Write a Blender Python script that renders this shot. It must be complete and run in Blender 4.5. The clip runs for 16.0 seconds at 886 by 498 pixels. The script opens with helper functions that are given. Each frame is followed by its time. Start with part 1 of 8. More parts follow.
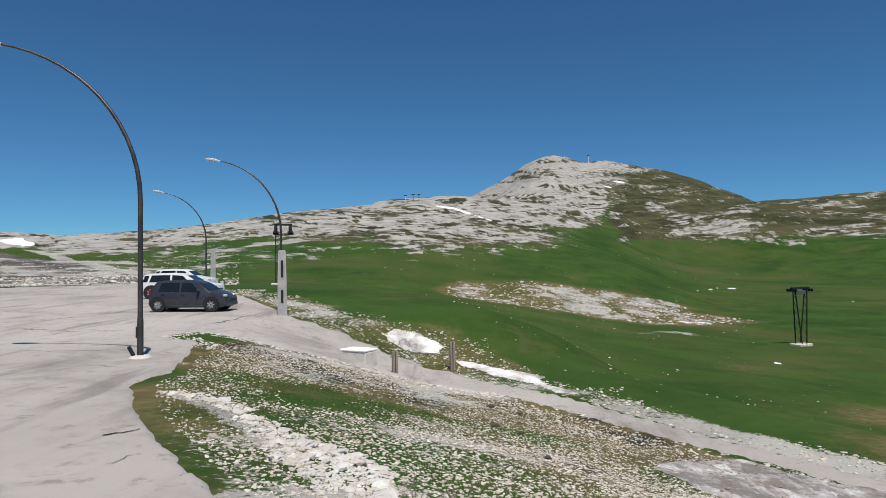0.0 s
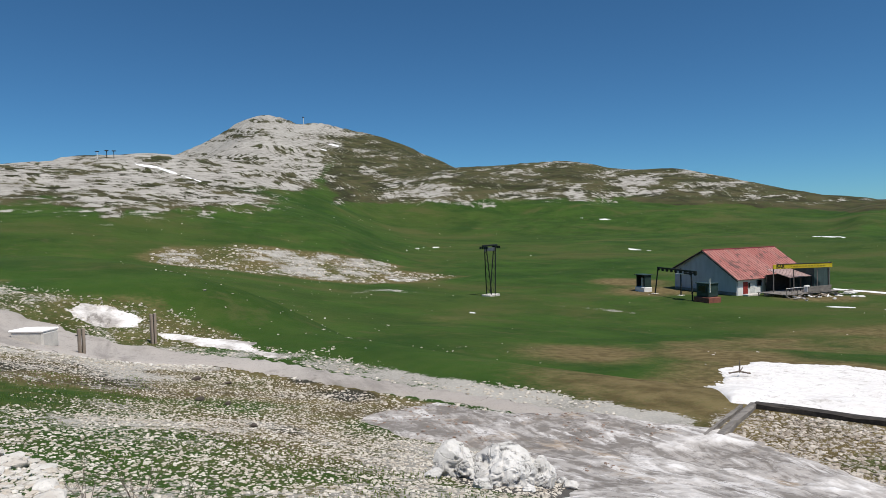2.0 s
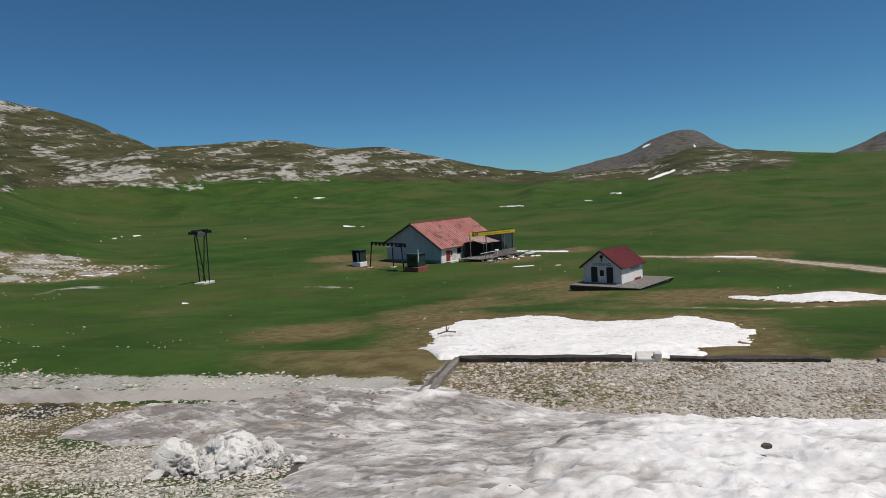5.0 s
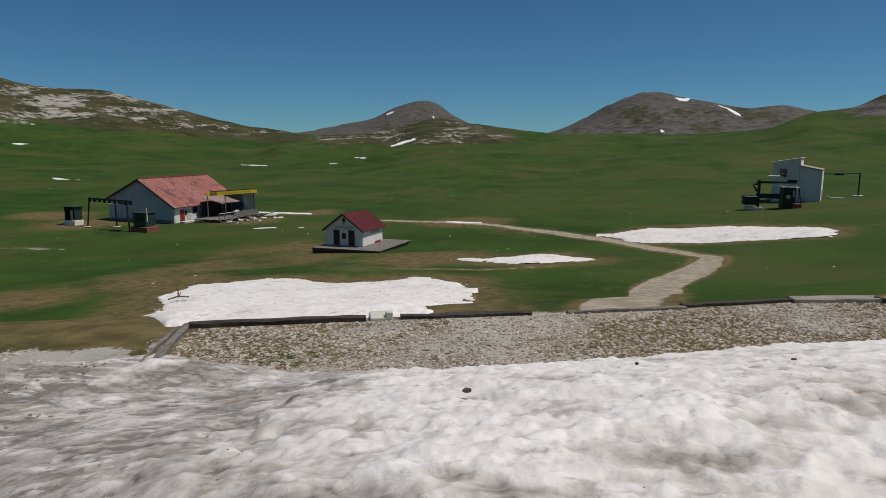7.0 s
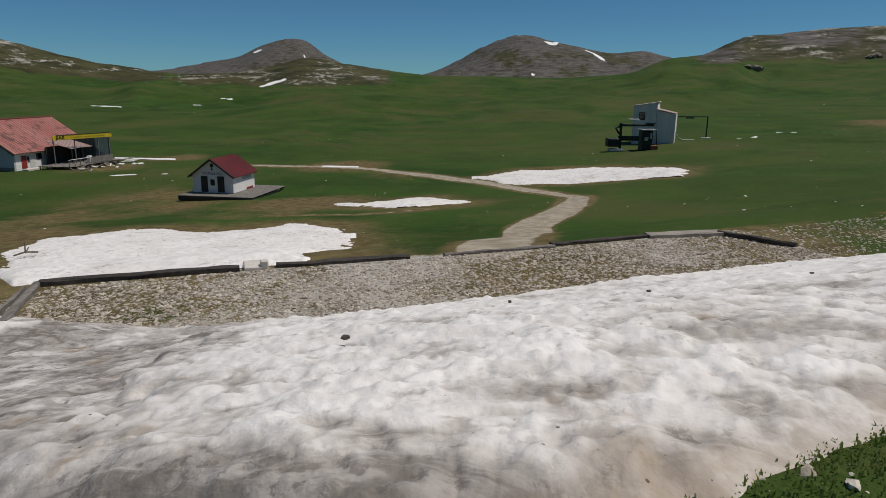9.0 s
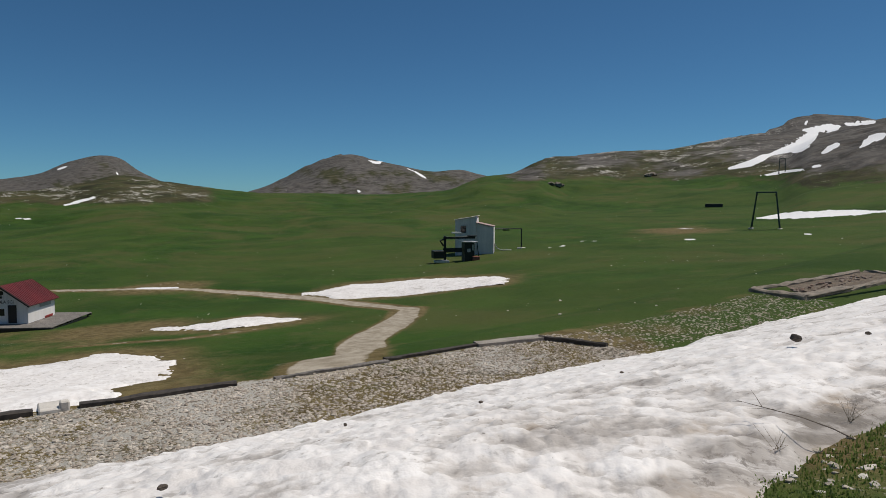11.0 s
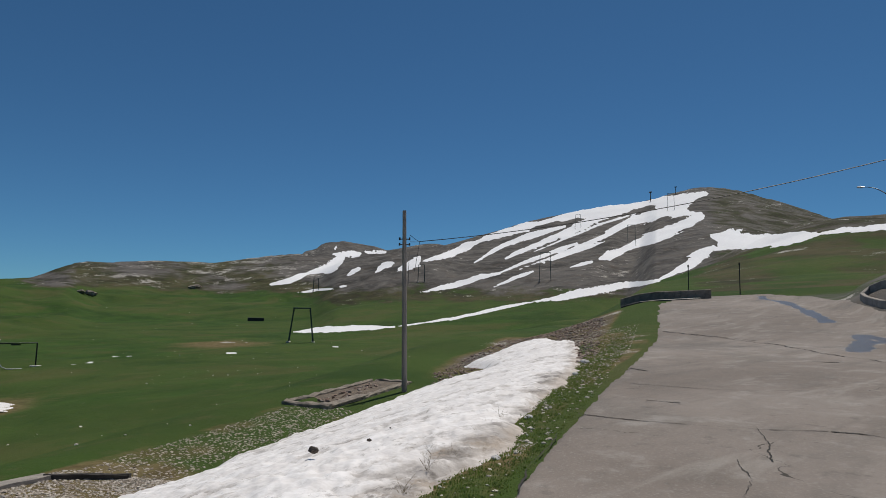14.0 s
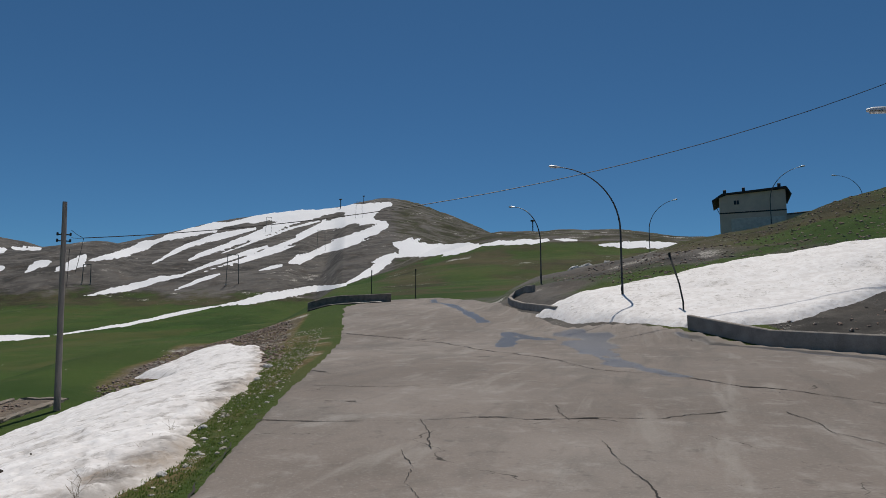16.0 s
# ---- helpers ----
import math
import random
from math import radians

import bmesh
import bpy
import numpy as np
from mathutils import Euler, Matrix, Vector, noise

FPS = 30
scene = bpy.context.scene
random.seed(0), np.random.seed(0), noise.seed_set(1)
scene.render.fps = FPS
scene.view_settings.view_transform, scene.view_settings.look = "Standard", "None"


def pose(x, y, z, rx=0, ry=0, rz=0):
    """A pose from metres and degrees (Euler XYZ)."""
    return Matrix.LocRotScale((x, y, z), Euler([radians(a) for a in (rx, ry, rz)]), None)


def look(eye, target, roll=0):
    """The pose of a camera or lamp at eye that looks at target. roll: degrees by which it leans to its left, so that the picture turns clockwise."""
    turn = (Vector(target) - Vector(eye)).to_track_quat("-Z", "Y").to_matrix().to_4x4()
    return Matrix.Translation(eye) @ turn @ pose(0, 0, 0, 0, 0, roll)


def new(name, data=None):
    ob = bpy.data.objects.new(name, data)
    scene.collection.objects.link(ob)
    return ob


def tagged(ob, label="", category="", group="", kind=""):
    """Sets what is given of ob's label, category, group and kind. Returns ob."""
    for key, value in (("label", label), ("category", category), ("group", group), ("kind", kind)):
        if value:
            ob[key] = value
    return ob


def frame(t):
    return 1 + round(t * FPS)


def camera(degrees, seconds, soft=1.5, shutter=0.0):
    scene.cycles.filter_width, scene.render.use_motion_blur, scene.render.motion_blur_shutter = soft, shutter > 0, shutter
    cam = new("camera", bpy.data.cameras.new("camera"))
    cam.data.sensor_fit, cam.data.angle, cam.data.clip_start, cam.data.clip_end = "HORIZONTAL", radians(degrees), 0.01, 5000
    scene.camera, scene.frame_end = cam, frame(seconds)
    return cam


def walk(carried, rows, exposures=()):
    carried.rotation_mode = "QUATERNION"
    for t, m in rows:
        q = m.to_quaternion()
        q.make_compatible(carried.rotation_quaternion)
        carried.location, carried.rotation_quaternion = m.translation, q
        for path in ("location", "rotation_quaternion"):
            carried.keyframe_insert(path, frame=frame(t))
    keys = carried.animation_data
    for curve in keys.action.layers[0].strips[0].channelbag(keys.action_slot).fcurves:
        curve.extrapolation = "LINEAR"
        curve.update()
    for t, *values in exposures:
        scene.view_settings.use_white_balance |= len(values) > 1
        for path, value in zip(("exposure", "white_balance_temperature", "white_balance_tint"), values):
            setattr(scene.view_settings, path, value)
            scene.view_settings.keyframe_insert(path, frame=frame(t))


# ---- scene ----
cam = camera(67.86, 16.0, 0.4)
ROWS = [
    (0, 0.241, 0.421, 1.554, 91.57, 0.66, 0.01),
    (0.5, 0.306, 0.412, 1.568, 90.36, 1.3, -5.53),
    (1, 0.398, 0.403, 1.593, 88.41, 1.86, -12.24),
    (1.5, 0.451, 0.415, 1.575, 87.2, 1.89, -20.18),
    (2, 0.475, 0.437, 1.582, 87.86, 1.41, -24.25),
    (2.5, 0.498, 0.453, 1.57, 88.46, 2.54, -25.62),
    (3, 0.526, 0.449, 1.567, 87.71, 3.37, -27.92),
    (3.5, 0.554, 0.415, 1.564, 87.19, 3.41, -33.66),
    (3.7, 0.556, 0.405, 1.565, 86.76, 3.3, -35.66),
    (5.8, 0.279, 0.07, 1.652, 83.27, 2.29, -57.46),
    (6, 0.288, 0.049, 1.653, 82.66, 1.54, -59.65),
    (6.5, 0.389, 0.058, 1.64, 81.52, 0.56, -64.31),
    (7, 0.379, 0.035, 1.635, 81.03, 0.01, -70.43),
    (7.5, 0.398, 0.004, 1.633, 81.17, -0.31, -77.64),
    (8, 0.38, 0.003, 1.605, 78.18, -0.18, -80.58),
    (8.2, 0.398, -0.006, 1.612, 75.89, -1.18, -80.66),
    (10.3, 0.419, 0.057, 1.709, 80.65, 0.55, -85.24),
    (10.5, 0.423, 0.033, 1.719, 82.42, 0.21, -88.18),
    (11, 0.384, -0.006, 1.747, 86.12, -0.08, -95.82),
    (11.5, 0.386, -0.041, 1.772, 88.25, -0.58, -103.28),
    (12, 0.426, -0.084, 1.803, 90.79, -1.92, -108.82),
    (12.5, 0.35, -0.092, 1.811, 93.34, -2.62, -114.06),
    (13, 0.34, -0.141, 1.814, 94.68, -2.33, -119.75),
    (13.5, 0.35, -0.18, 1.839, 95.78, -1.58, -127.42),
    (14, 0.334, -0.219, 1.832, 96.35, -1.18, -133.88),
    (14.5, 0.306, -0.256, 1.862, 97.57, -1.04, -141.18),
    (15, 0.289, -0.29, 1.861, 97.62, 0.65, -146.41),
    (15.5, 0.265, -0.288, 1.849, 97.69, -0.06, -153.13),
    (16, 0.228, -0.262, 1.83, 96.94, 0.04, -160.37),
]
walk(cam, [(t, pose(x, y, z, rx, ry, rz)) for t, x, y, z, rx, ry, rz in ROWS],
     [(0, 0.12, 6520, 10), (2.2, 0.14, 6580, 10), (3.0, 0.2, 6600, 10), (3.7, 0.16, 6620, 10), (5.8, -0.33, 6800, 10), (7, -0.46, 6880, 10), (8.2, -0.5, 6880, 10), (10.5, -0.42, 6880, 10),
      (11.2, -0.25, 6880, 10), (12, -0.14, 6800, 10), (12.7, -0.14, 6780, 10), (13.6, -0.28, 6760, 10), (14.5, -0.36, 6760, 10), (16, -0.38, 6740, 10)])

# ---- world, sun ----
SUN_AZ, SUN_EL = 162.0, 65.0
world = bpy.data.worlds.new("sky")
scene.world = world
world.use_nodes = True
wt = world.node_tree
sky = wt.nodes.new("ShaderNodeTexSky")
sky.sky_type = "NISHITA"
sky.sun_disc = False
sky.sun_elevation, sky.sun_rotation = radians(SUN_EL), radians(SUN_AZ)
sky.altitude, sky.air_density, sky.dust_density, sky.ozone_density = 2500, 0.9, 0.9, 5.0
tint = wt.nodes.new("ShaderNodeMix")
tint.data_type, tint.blend_type = "RGBA", "MULTIPLY"
tint.inputs["Factor"].default_value = 1.0
tint.inputs[7].default_value = (0.52, 0.93, 1.07, 1.0)
wt.links.new(sky.outputs["Color"], tint.inputs[6])
wt.links.new(tint.outputs[2], wt.nodes["Background"].inputs["Color"])
wt.nodes["Background"].inputs["Strength"].default_value = 0.075
sun = new("sun", bpy.data.lights.new("sun", "SUN"))
sun.data.energy, sun.data.angle, sun.data.color = 4.0, radians(0.53), (1.0, 0.95, 0.88)
sun.matrix_world = look((100 * math.sin(radians(SUN_AZ)) * math.cos(radians(SUN_EL)), 100 * math.cos(radians(SUN_AZ)) * math.cos(radians(SUN_EL)), 100 * math.sin(radians(SUN_EL))), (0, 0, 0))

# ---- materials ----
class Mat:
    """Builds a node material step by step."""

    def __init__(self, name, rough=0.8, metal=0.0, spec=0.5):
        self.m = bpy.data.materials.new(name)
        self.m.use_nodes = True
        self.t = self.m.node_tree
        self.b = self.t.nodes["Principled BSDF"]
        self.b.inputs["Roughness"].default_value, self.b.inputs["Metallic"].default_value = rough, metal
        self.b.inputs["Specular IOR Level"].default_value = spec
        self.geo = self.t.nodes.new("ShaderNodeNewGeometry").outputs["Position"]

    def put(self, socket, value):
        if hasattr(value, "is_output"):
            self.t.links.new(value, socket)
        elif isinstance(value, (tuple, list)):
            socket.default_value = tuple(value) + ((1.0,) if len(value) == 3 and len(socket.default_value) == 4 else ())
        else:
            socket.default_value = value

    def noise(self, scale, detail=4, rough=0.55, vec=None, stretch=None, distort=0.0):
        n = self.t.nodes.new("ShaderNodeTexNoise")
        n.inputs["Scale"].default_value, n.inputs["Detail"].default_value = scale, detail
        n.inputs["Roughness"].default_value, n.inputs["Distortion"].default_value = rough, distort
        src = vec or self.geo
        if stretch:
            mp = self.t.nodes.new("ShaderNodeMapping")
            mp.inputs["Scale"].default_value, mp.inputs["Rotation"].default_value = stretch[0], stretch[1]
            self.t.links.new(src, mp.inputs["Vector"])
            src = mp.outputs["Vector"]
        self.t.links.new(src, n.inputs["Vector"])
        return n.outputs["Fac"]

    def cells(self, scale, feature="F1", out="Distance", vec=None):
        n = self.t.nodes.new("ShaderNodeTexVoronoi")
        n.feature = feature
        n.inputs["Scale"].default_value = scale
        self.t.links.new(vec or self.geo, n.inputs["Vector"])
        return n.outputs[out]

    def attr(self, name):
        n = self.t.nodes.new("ShaderNodeAttribute")
        n.attribute_name = name
        return n.outputs["Fac"]

    def random(self):
        return self.t.nodes.new("ShaderNodeObjectInfo").outputs["Random"]

    def math(self, op, a, b=0.0, c=0.0):
        n = self.t.nodes.new("ShaderNodeMath")
        n.operation = op
        for s, v in zip(n.inputs, (a, b, c)):
            self.put(s, v)
        return n.outputs[0]

    def ramp(self, fac, lo, hi, a=0.0, b=1.0):
        n = self.t.nodes.new("ShaderNodeMapRange")
        n.interpolation_type = "SMOOTHSTEP"
        for s, v in zip(n.inputs, (fac, lo, hi, a, b)):
            self.put(s, v)
        return n.outputs["Result"]

    def mix(self, fac, a, b, mode="MIX"):
        n = self.t.nodes.new("ShaderNodeMix")
        n.data_type, n.blend_type = "RGBA", mode
        self.put(n.inputs["Factor"], fac)
        self.put(n.inputs[6], a)
        self.put(n.inputs[7], b)
        return n.outputs[2]

    def bump(self, fac, strength=0.4, dist=0.02, prev=None):
        n = self.t.nodes.new("ShaderNodeBump")
        n.inputs["Strength"].default_value, n.inputs["Distance"].default_value = strength, dist
        self.t.links.new(fac, n.inputs["Height"])
        if prev:
            self.t.links.new(prev, n.inputs["Normal"])
        self.t.links.new(n.outputs[0], self.b.inputs["Normal"])
        return n.outputs[0]

    def colour(self, value):
        self.put(self.b.inputs["Base Color"], value)
        return self

    def rough(self, value):
        self.put(self.b.inputs["Roughness"], value)
        return self


def plain(name, colour, rough=0.7, metal=0.0, spread=0.25, scale=6.0, relief=0.15, dist=0.004, spec=0.5):
    """A worn, slightly uneven surface of one colour."""
    k = Mat(name, rough, metal, spec)
    big, small = k.noise(scale, 5), k.noise(scale * 14, 3)
    f = k.math("ADD", k.math("MULTIPLY", big, 0.65), k.math("MULTIPLY", small, 0.35))
    dark, light = tuple(c * (1 - spread) for c in colour), tuple(min(c * (1 + spread), 0.95) for c in colour)
    k.colour(k.mix(k.ramp(f, 0.3, 0.7), dark, light))
    k.rough(k.ramp(big, 0.3, 0.7, max(rough - 0.1, 0.02), min(rough + 0.1, 1)))
    if relief:
        k.bump(small, relief, dist)
    return k.m


def make_land():
    k = Mat("land", 0.95, 0, 0.15)
    stone, dry, heath, snow, bare = k.attr("stone"), k.attr("dry"), k.attr("heath"), k.attr("snow"), k.attr("bare")
    n0, n1, n2, n3 = k.noise(0.012, 5), k.noise(0.11, 6, 0.6), k.noise(1.3, 5, 0.6), k.noise(14, 4, 0.65)
    tufts = k.noise(5.0, 4, 0.65)
    # one noise from hill size to pebble size, layered along the slopes
    strata = k.noise(0.035, 11, 0.70, stretch=((1.0, 1.0, 3.6), (0, 0, 0)))
    broken = k.noise(0.16, 9, 0.72, stretch=((1.0, 1.0, 2.6), (0, 0, 0)))
    off = lambda n, gain: k.math("MULTIPLY", k.math("SUBTRACT", n, 0.5), gain)
    green = k.mix(k.ramp(n1, 0.3, 0.7), (0.020, 0.053, 0.007), (0.042, 0.094, 0.013))
    green = k.mix(k.ramp(n2, 0.38, 0.75, 0, 0.45), green, (0.066, 0.100, 0.022))
    green = k.mix(k.ramp(n0, 0.40, 0.60, 0, 0.62), green, (0.060, 0.088, 0.019))
    band = k.noise(0.028, 8, 0.66, distort=0.7)
    green = k.mix(k.ramp(band, 0.50, 0.64, 0, 0.55), green, (0.094, 0.092, 0.032))
    green = k.mix(k.ramp(band, 0.47, 0.36, 0, 0.55), green, (0.015, 0.047, 0.006))
    green = k.mix(k.ramp(k.noise(0.35, 7, 0.7), 0.55, 0.66, 0, 0.40), green, (0.10, 0.098, 0.040))
    green = k.mix(k.ramp(n3, 0.5, 0.72, 0, 0.40), green, (0.018, 0.032, 0.008))
    straw = k.mix(k.ramp(n2, 0.3, 0.7), (0.10, 0.075, 0.032), (0.19, 0.15, 0.07))
    dark = k.mix(k.ramp(strata, 0.38, 0.62), (0.030, 0.030, 0.014), (0.085, 0.076, 0.036))
    dark = k.mix(k.ramp(broken, 0.45, 0.62, 0, 0.7), dark, (0.05, 0.066, 0.018))
    pale = k.mix(k.ramp(broken, 0.34, 0.64), (0.235, 0.225, 0.20), (0.42, 0.405, 0.37))
    pale = k.mix(k.ramp(n3, 0.48, 0.7, 0, 0.6), pale, (0.58, 0.54, 0.48))
    pale = k.mix(k.ramp(strata, 0.50, 0.66, 0, 0.5), pale, (0.24, 0.228, 0.205))
    c = k.mix(k.ramp(k.math("ADD", dry, k.math("ADD", off(n1, 0.7), off(tufts, 0.5))), 0.3, 0.75), green, straw)
    c = k.mix(k.ramp(k.math("ADD", heath, k.math("ADD", off(n1, 0.5), off(strata, 0.9))), 0.38, 0.62), c, dark)
    earth = k.mix(k.ramp(strata, 0.38, 0.62), (0.047, 0.045, 0.042), (0.125, 0.117, 0.108))
    earth = k.mix(k.ramp(broken, 0.45, 0.68, 0, 0.6), earth, (0.20, 0.185, 0.165))
    earth = k.mix(k.ramp(n1, 0.5, 0.65, 0, 0.22), earth, (0.10, 0.07, 0.045))
    c = k.mix(k.ramp(k.math("ADD", bare, k.math("ADD", off(n1, 0.4), off(strata, 1.1))), 0.35, 0.65), c, earth)
    grit = k.math("ADD", off(broken, 1.9), k.math("ADD", off(tufts, 0.7), off(n3, 0.7)))
    c = k.mix(k.ramp(k.math("ADD", stone, grit), 0.44, 0.58), c, pale)
    sandy = k.mix(k.ramp(n2, 0.3, 0.7), (0.28, 0.24, 0.18), (0.46, 0.41, 0.335))
    c = k.mix(k.ramp(k.math("ADD", k.attr("sand"), k.math("ADD", off(tufts, 0.5), off(k.noise(0.7, 5, 0.6), 0.9))), 0.36, 0.64), c, sandy)
    white = k.mix(k.ramp(n2, 0.3, 0.7), (0.80, 0.81, 0.83), (0.88, 0.89, 0.9))
    c = k.mix(k.ramp(k.math("ADD", snow, k.math("ADD", off(broken, 0.28), off(strata, 0.2))), 0.46, 0.54), c, white)
    k.colour(c)
    k.bump(k.math("ADD", n3, k.math("ADD", k.math("MULTIPLY", n2, 1.2), k.math("MULTIPLY", broken, 1.6))), 0.55, 0.08)
    return k.m


def make_asphalt():
    k = Mat("asphalt", 0.9, 0, 0.3)
    big, mid, fine, grain = k.noise(0.10, 4), k.noise(0.8, 5, 0.6), k.noise(22, 4, 0.7), k.noise(160, 2, 0.6)
    base_c = k.mix(k.ramp(big, 0.3, 0.7), (0.185, 0.155, 0.132), (0.262, 0.224, 0.195))
    base_c = k.mix(k.ramp(mid, 0.42, 0.72, 0, 0.45), base_c, (0.15, 0.13, 0.11))
    stain = k.noise(0.35, 5, 0.65, stretch=((1.0, 0.35, 1.0), (0, 0, 0)))
    base_c = k.mix(k.ramp(stain, 0.52, 0.74, 0, 0.4), base_c, (0.12, 0.105, 0.09))
    base_c = k.mix(k.math("MULTIPLY", k.attr("pale"), 0.85), base_c, (0.53, 0.49, 0.455))
    tone = k.noise(0.22, 7, 0.66, distort=0.6)
    base_c = k.mix(k.ramp(tone, 0.48, 0.66, 0, 0.5), base_c, (0.175, 0.16, 0.142))
    rub = k.noise(1.0, 8, 0.72, stretch=((1.0, 1.0, 1.0), (0, 0, -0.48)))
    base_c = k.mix(k.ramp(rub, 0.54, 0.72, 0, 0.4), base_c, (0.15, 0.135, 0.12))
    base_c = k.mix(k.ramp(rub, 0.48, 0.32, 0, 0.35), base_c, (0.44, 0.42, 0.39))
    lane = k.noise(0.55, 6, 0.62, stretch=((1.6, 0.26, 1.0), (0, 0, 0)), distort=0.4)
    base_c = k.mix(k.ramp(lane, 0.53, 0.70, 0, 0.5), base_c, (0.125, 0.112, 0.098))
    base_c = k.mix(k.ramp(lane, 0.46, 0.33, 0, 0.4), base_c, (0.38, 0.355, 0.32))
    base_c = k.mix(k.ramp(k.noise(2.6, 7, 0.72), 0.56, 0.68, 0, 0.5), base_c, (0.12, 0.107, 0.094))
    base_c = k.mix(k.ramp(fine, 0.5, 0.75, 0, 0.45), base_c, (0.40, 0.38, 0.35))
    base_c = k.mix(k.ramp(grain, 0.55, 0.7, 0, 0.5), base_c, (0.10, 0.095, 0.09))
    # hairline crack network, broken up, wandering
    warp = k.t.nodes.new("ShaderNodeVectorMath")
    warp.operation = "MULTIPLY_ADD"
    wn = k.t.nodes.new("ShaderNodeTexNoise")
    wn.inputs["Scale"].default_value, wn.inputs["Detail"].default_value = 1.1, 5
    k.t.links.new(k.geo, wn.inputs["Vector"])
    k.t.links.new(wn.outputs["Color"], warp.inputs[0])
    warp.inputs[1].default_value = (1.6, 1.6, 0)
    k.t.links.new(k.geo, warp.inputs[2])
    flat = k.t.nodes.new("ShaderNodeVectorMath")
    flat.operation = "MULTIPLY"
    flat.inputs[1].default_value = (1, 1, 0)
    k.t.links.new(warp.outputs[0], flat.inputs[0])
    edge = k.cells(0.17, "DISTANCE_TO_EDGE", vec=flat.outputs[0])
    width = k.ramp(k.noise(0.6, 2), 0.50, 0.75, 0.0, 0.0032)
    crack = k.math("LESS_THAN", edge, width)
    c = k.mix(k.math("MULTIPLY", crack, 0.85), base_c, (0.03, 0.027, 0.022))
    wet = k.attr("wet")
    wetf = k.ramp(k.math("ADD", wet, k.math("MULTIPLY", k.math("SUBTRACT", mid, 0.5), 1.1)), 0.30, 0.85)
    c = k.mix(k.math("MULTIPLY", wetf, 0.6), c, (0.075, 0.075, 0.075))
    k.colour(c)
    k.rough(k.ramp(wetf, 0, 1, 0.9, 0.28))
    k.bump(k.math("SUBTRACT", k.math("ADD", fine, k.math("MULTIPLY", grain, 0.6)), k.math("MULTIPLY", crack, 4.0)), 0.35, 0.008)
    return k.m


def make_snow():
    k = Mat("old_snow", 0.7, 0, 0.3)
    dirt = k.attr("dirt")
    off = lambda n, gain: k.math("MULTIPLY", k.math("SUBTRACT", n, 0.5), gain)
    big, mid, fine = k.noise(0.5, 6, 0.62), k.noise(2.0, 5, 0.58), k.noise(13, 5, 0.65)
    streak = k.noise(1.4, 4, 0.55, stretch=((1.5, 0.4, 1.0), (0, 0, 0)))
    c = k.mix(k.ramp(mid, 0.35, 0.65), (0.78, 0.752, 0.733), (0.93, 0.915, 0.905))
    f = k.math("ADD", dirt, k.math("ADD", off(big, 1.4), k.math("ADD", off(mid, 1.5), k.math("ADD", off(streak, 0.5), off(fine, 0.35)))))
    c = k.mix(k.ramp(f, 0.15, 0.60, 0, 0.80), c, (0.57, 0.535, 0.505))
    c = k.mix(k.ramp(f, 0.50, 0.95, 0, 0.85), c, (0.38, 0.352, 0.33))
    ochre = k.math("MULTIPLY", k.ramp(k.noise(0.9, 5, 0.6), 0.56, 0.68), k.math("MULTIPLY", k.ramp(f, 0.40, 0.80, 0, 0.6), k.ramp(dirt, 0.3, 0.65, 0.2, 1.0)))
    c = k.mix(ochre, c, (0.36, 0.25, 0.14))
    c = k.mix(k.ramp(f, 1.05, 1.45, 0, 0.8), c, (0.17, 0.15, 0.13))
    # layers of grit in the melting, dirty end
    layers = k.noise(1.1, 7, 0.66, distort=1.0, stretch=((1.8, 0.55, 1.0), (0, 0, 0)))
    c = k.mix(k.math("MULTIPLY", k.ramp(layers, 0.51, 0.62, 0, 0.85), k.ramp(dirt, 0.40, 0.85)), c, (0.20, 0.18, 0.16))
    c = k.mix(k.math("MULTIPLY", k.ramp(layers, 0.47, 0.38, 0, 0.7), k.ramp(dirt, 0.40, 0.85)), c, (0.78, 0.755, 0.74))
    smear = k.noise(3.6, 6, 0.64, distort=0.5)
    c = k.mix(k.math("MULTIPLY", k.ramp(smear, 0.52, 0.66, 0, 0.75), k.ramp(f, 0.0, 0.35, 0.35, 1.0)), c, (0.44, 0.41, 0.385))
    gritty = k.math("MULTIPLY", k.ramp(k.noise(7, 7, 0.72), 0.53, 0.62, 0, 0.75), k.ramp(dirt, 0.55, 1.0))
    c = k.mix(gritty, c, (0.17, 0.15, 0.135))
    peppered = k.math("MULTIPLY", k.ramp(fine, 0.58, 0.68, 0, 0.6), k.ramp(k.math("ADD", big, off(mid, 0.8)), 0.55, 0.70))
    c = k.mix(peppered, c, (0.18, 0.15, 0.125))
    c = k.mix(k.math("MULTIPLY", k.attr("fringe"), k.ramp(fine, 0.3, 0.7, 0.55, 0.95)), c, (0.47, 0.39, 0.315))
    specks = k.cells(7.0)
    c = k.mix(k.math("MULTIPLY", k.math("LESS_THAN", specks, k.ramp(big, 0.42, 0.72, 0.015, 0.10)), 0.85), c, (0.09, 0.075, 0.06))
    k.colour(c)
    k.bump(k.math("ADD", k.math("MULTIPLY", mid, 2.0), k.math("ADD", k.math("MULTIPLY", k.noise(6.5, 4, 0.5), 0.28), k.math("MULTIPLY", fine, 0.05))), 0.5, 0.06)
    return k.m


LAND, ASPHALT, SNOW = make_land(), make_asphalt(), make_snow()
# ---- the shape of the land ----
EYE = 1.7
HEAD = 152.0                      # compass angle along the terrace
SU, CU = math.sin(radians(HEAD)), math.cos(radians(HEAD))


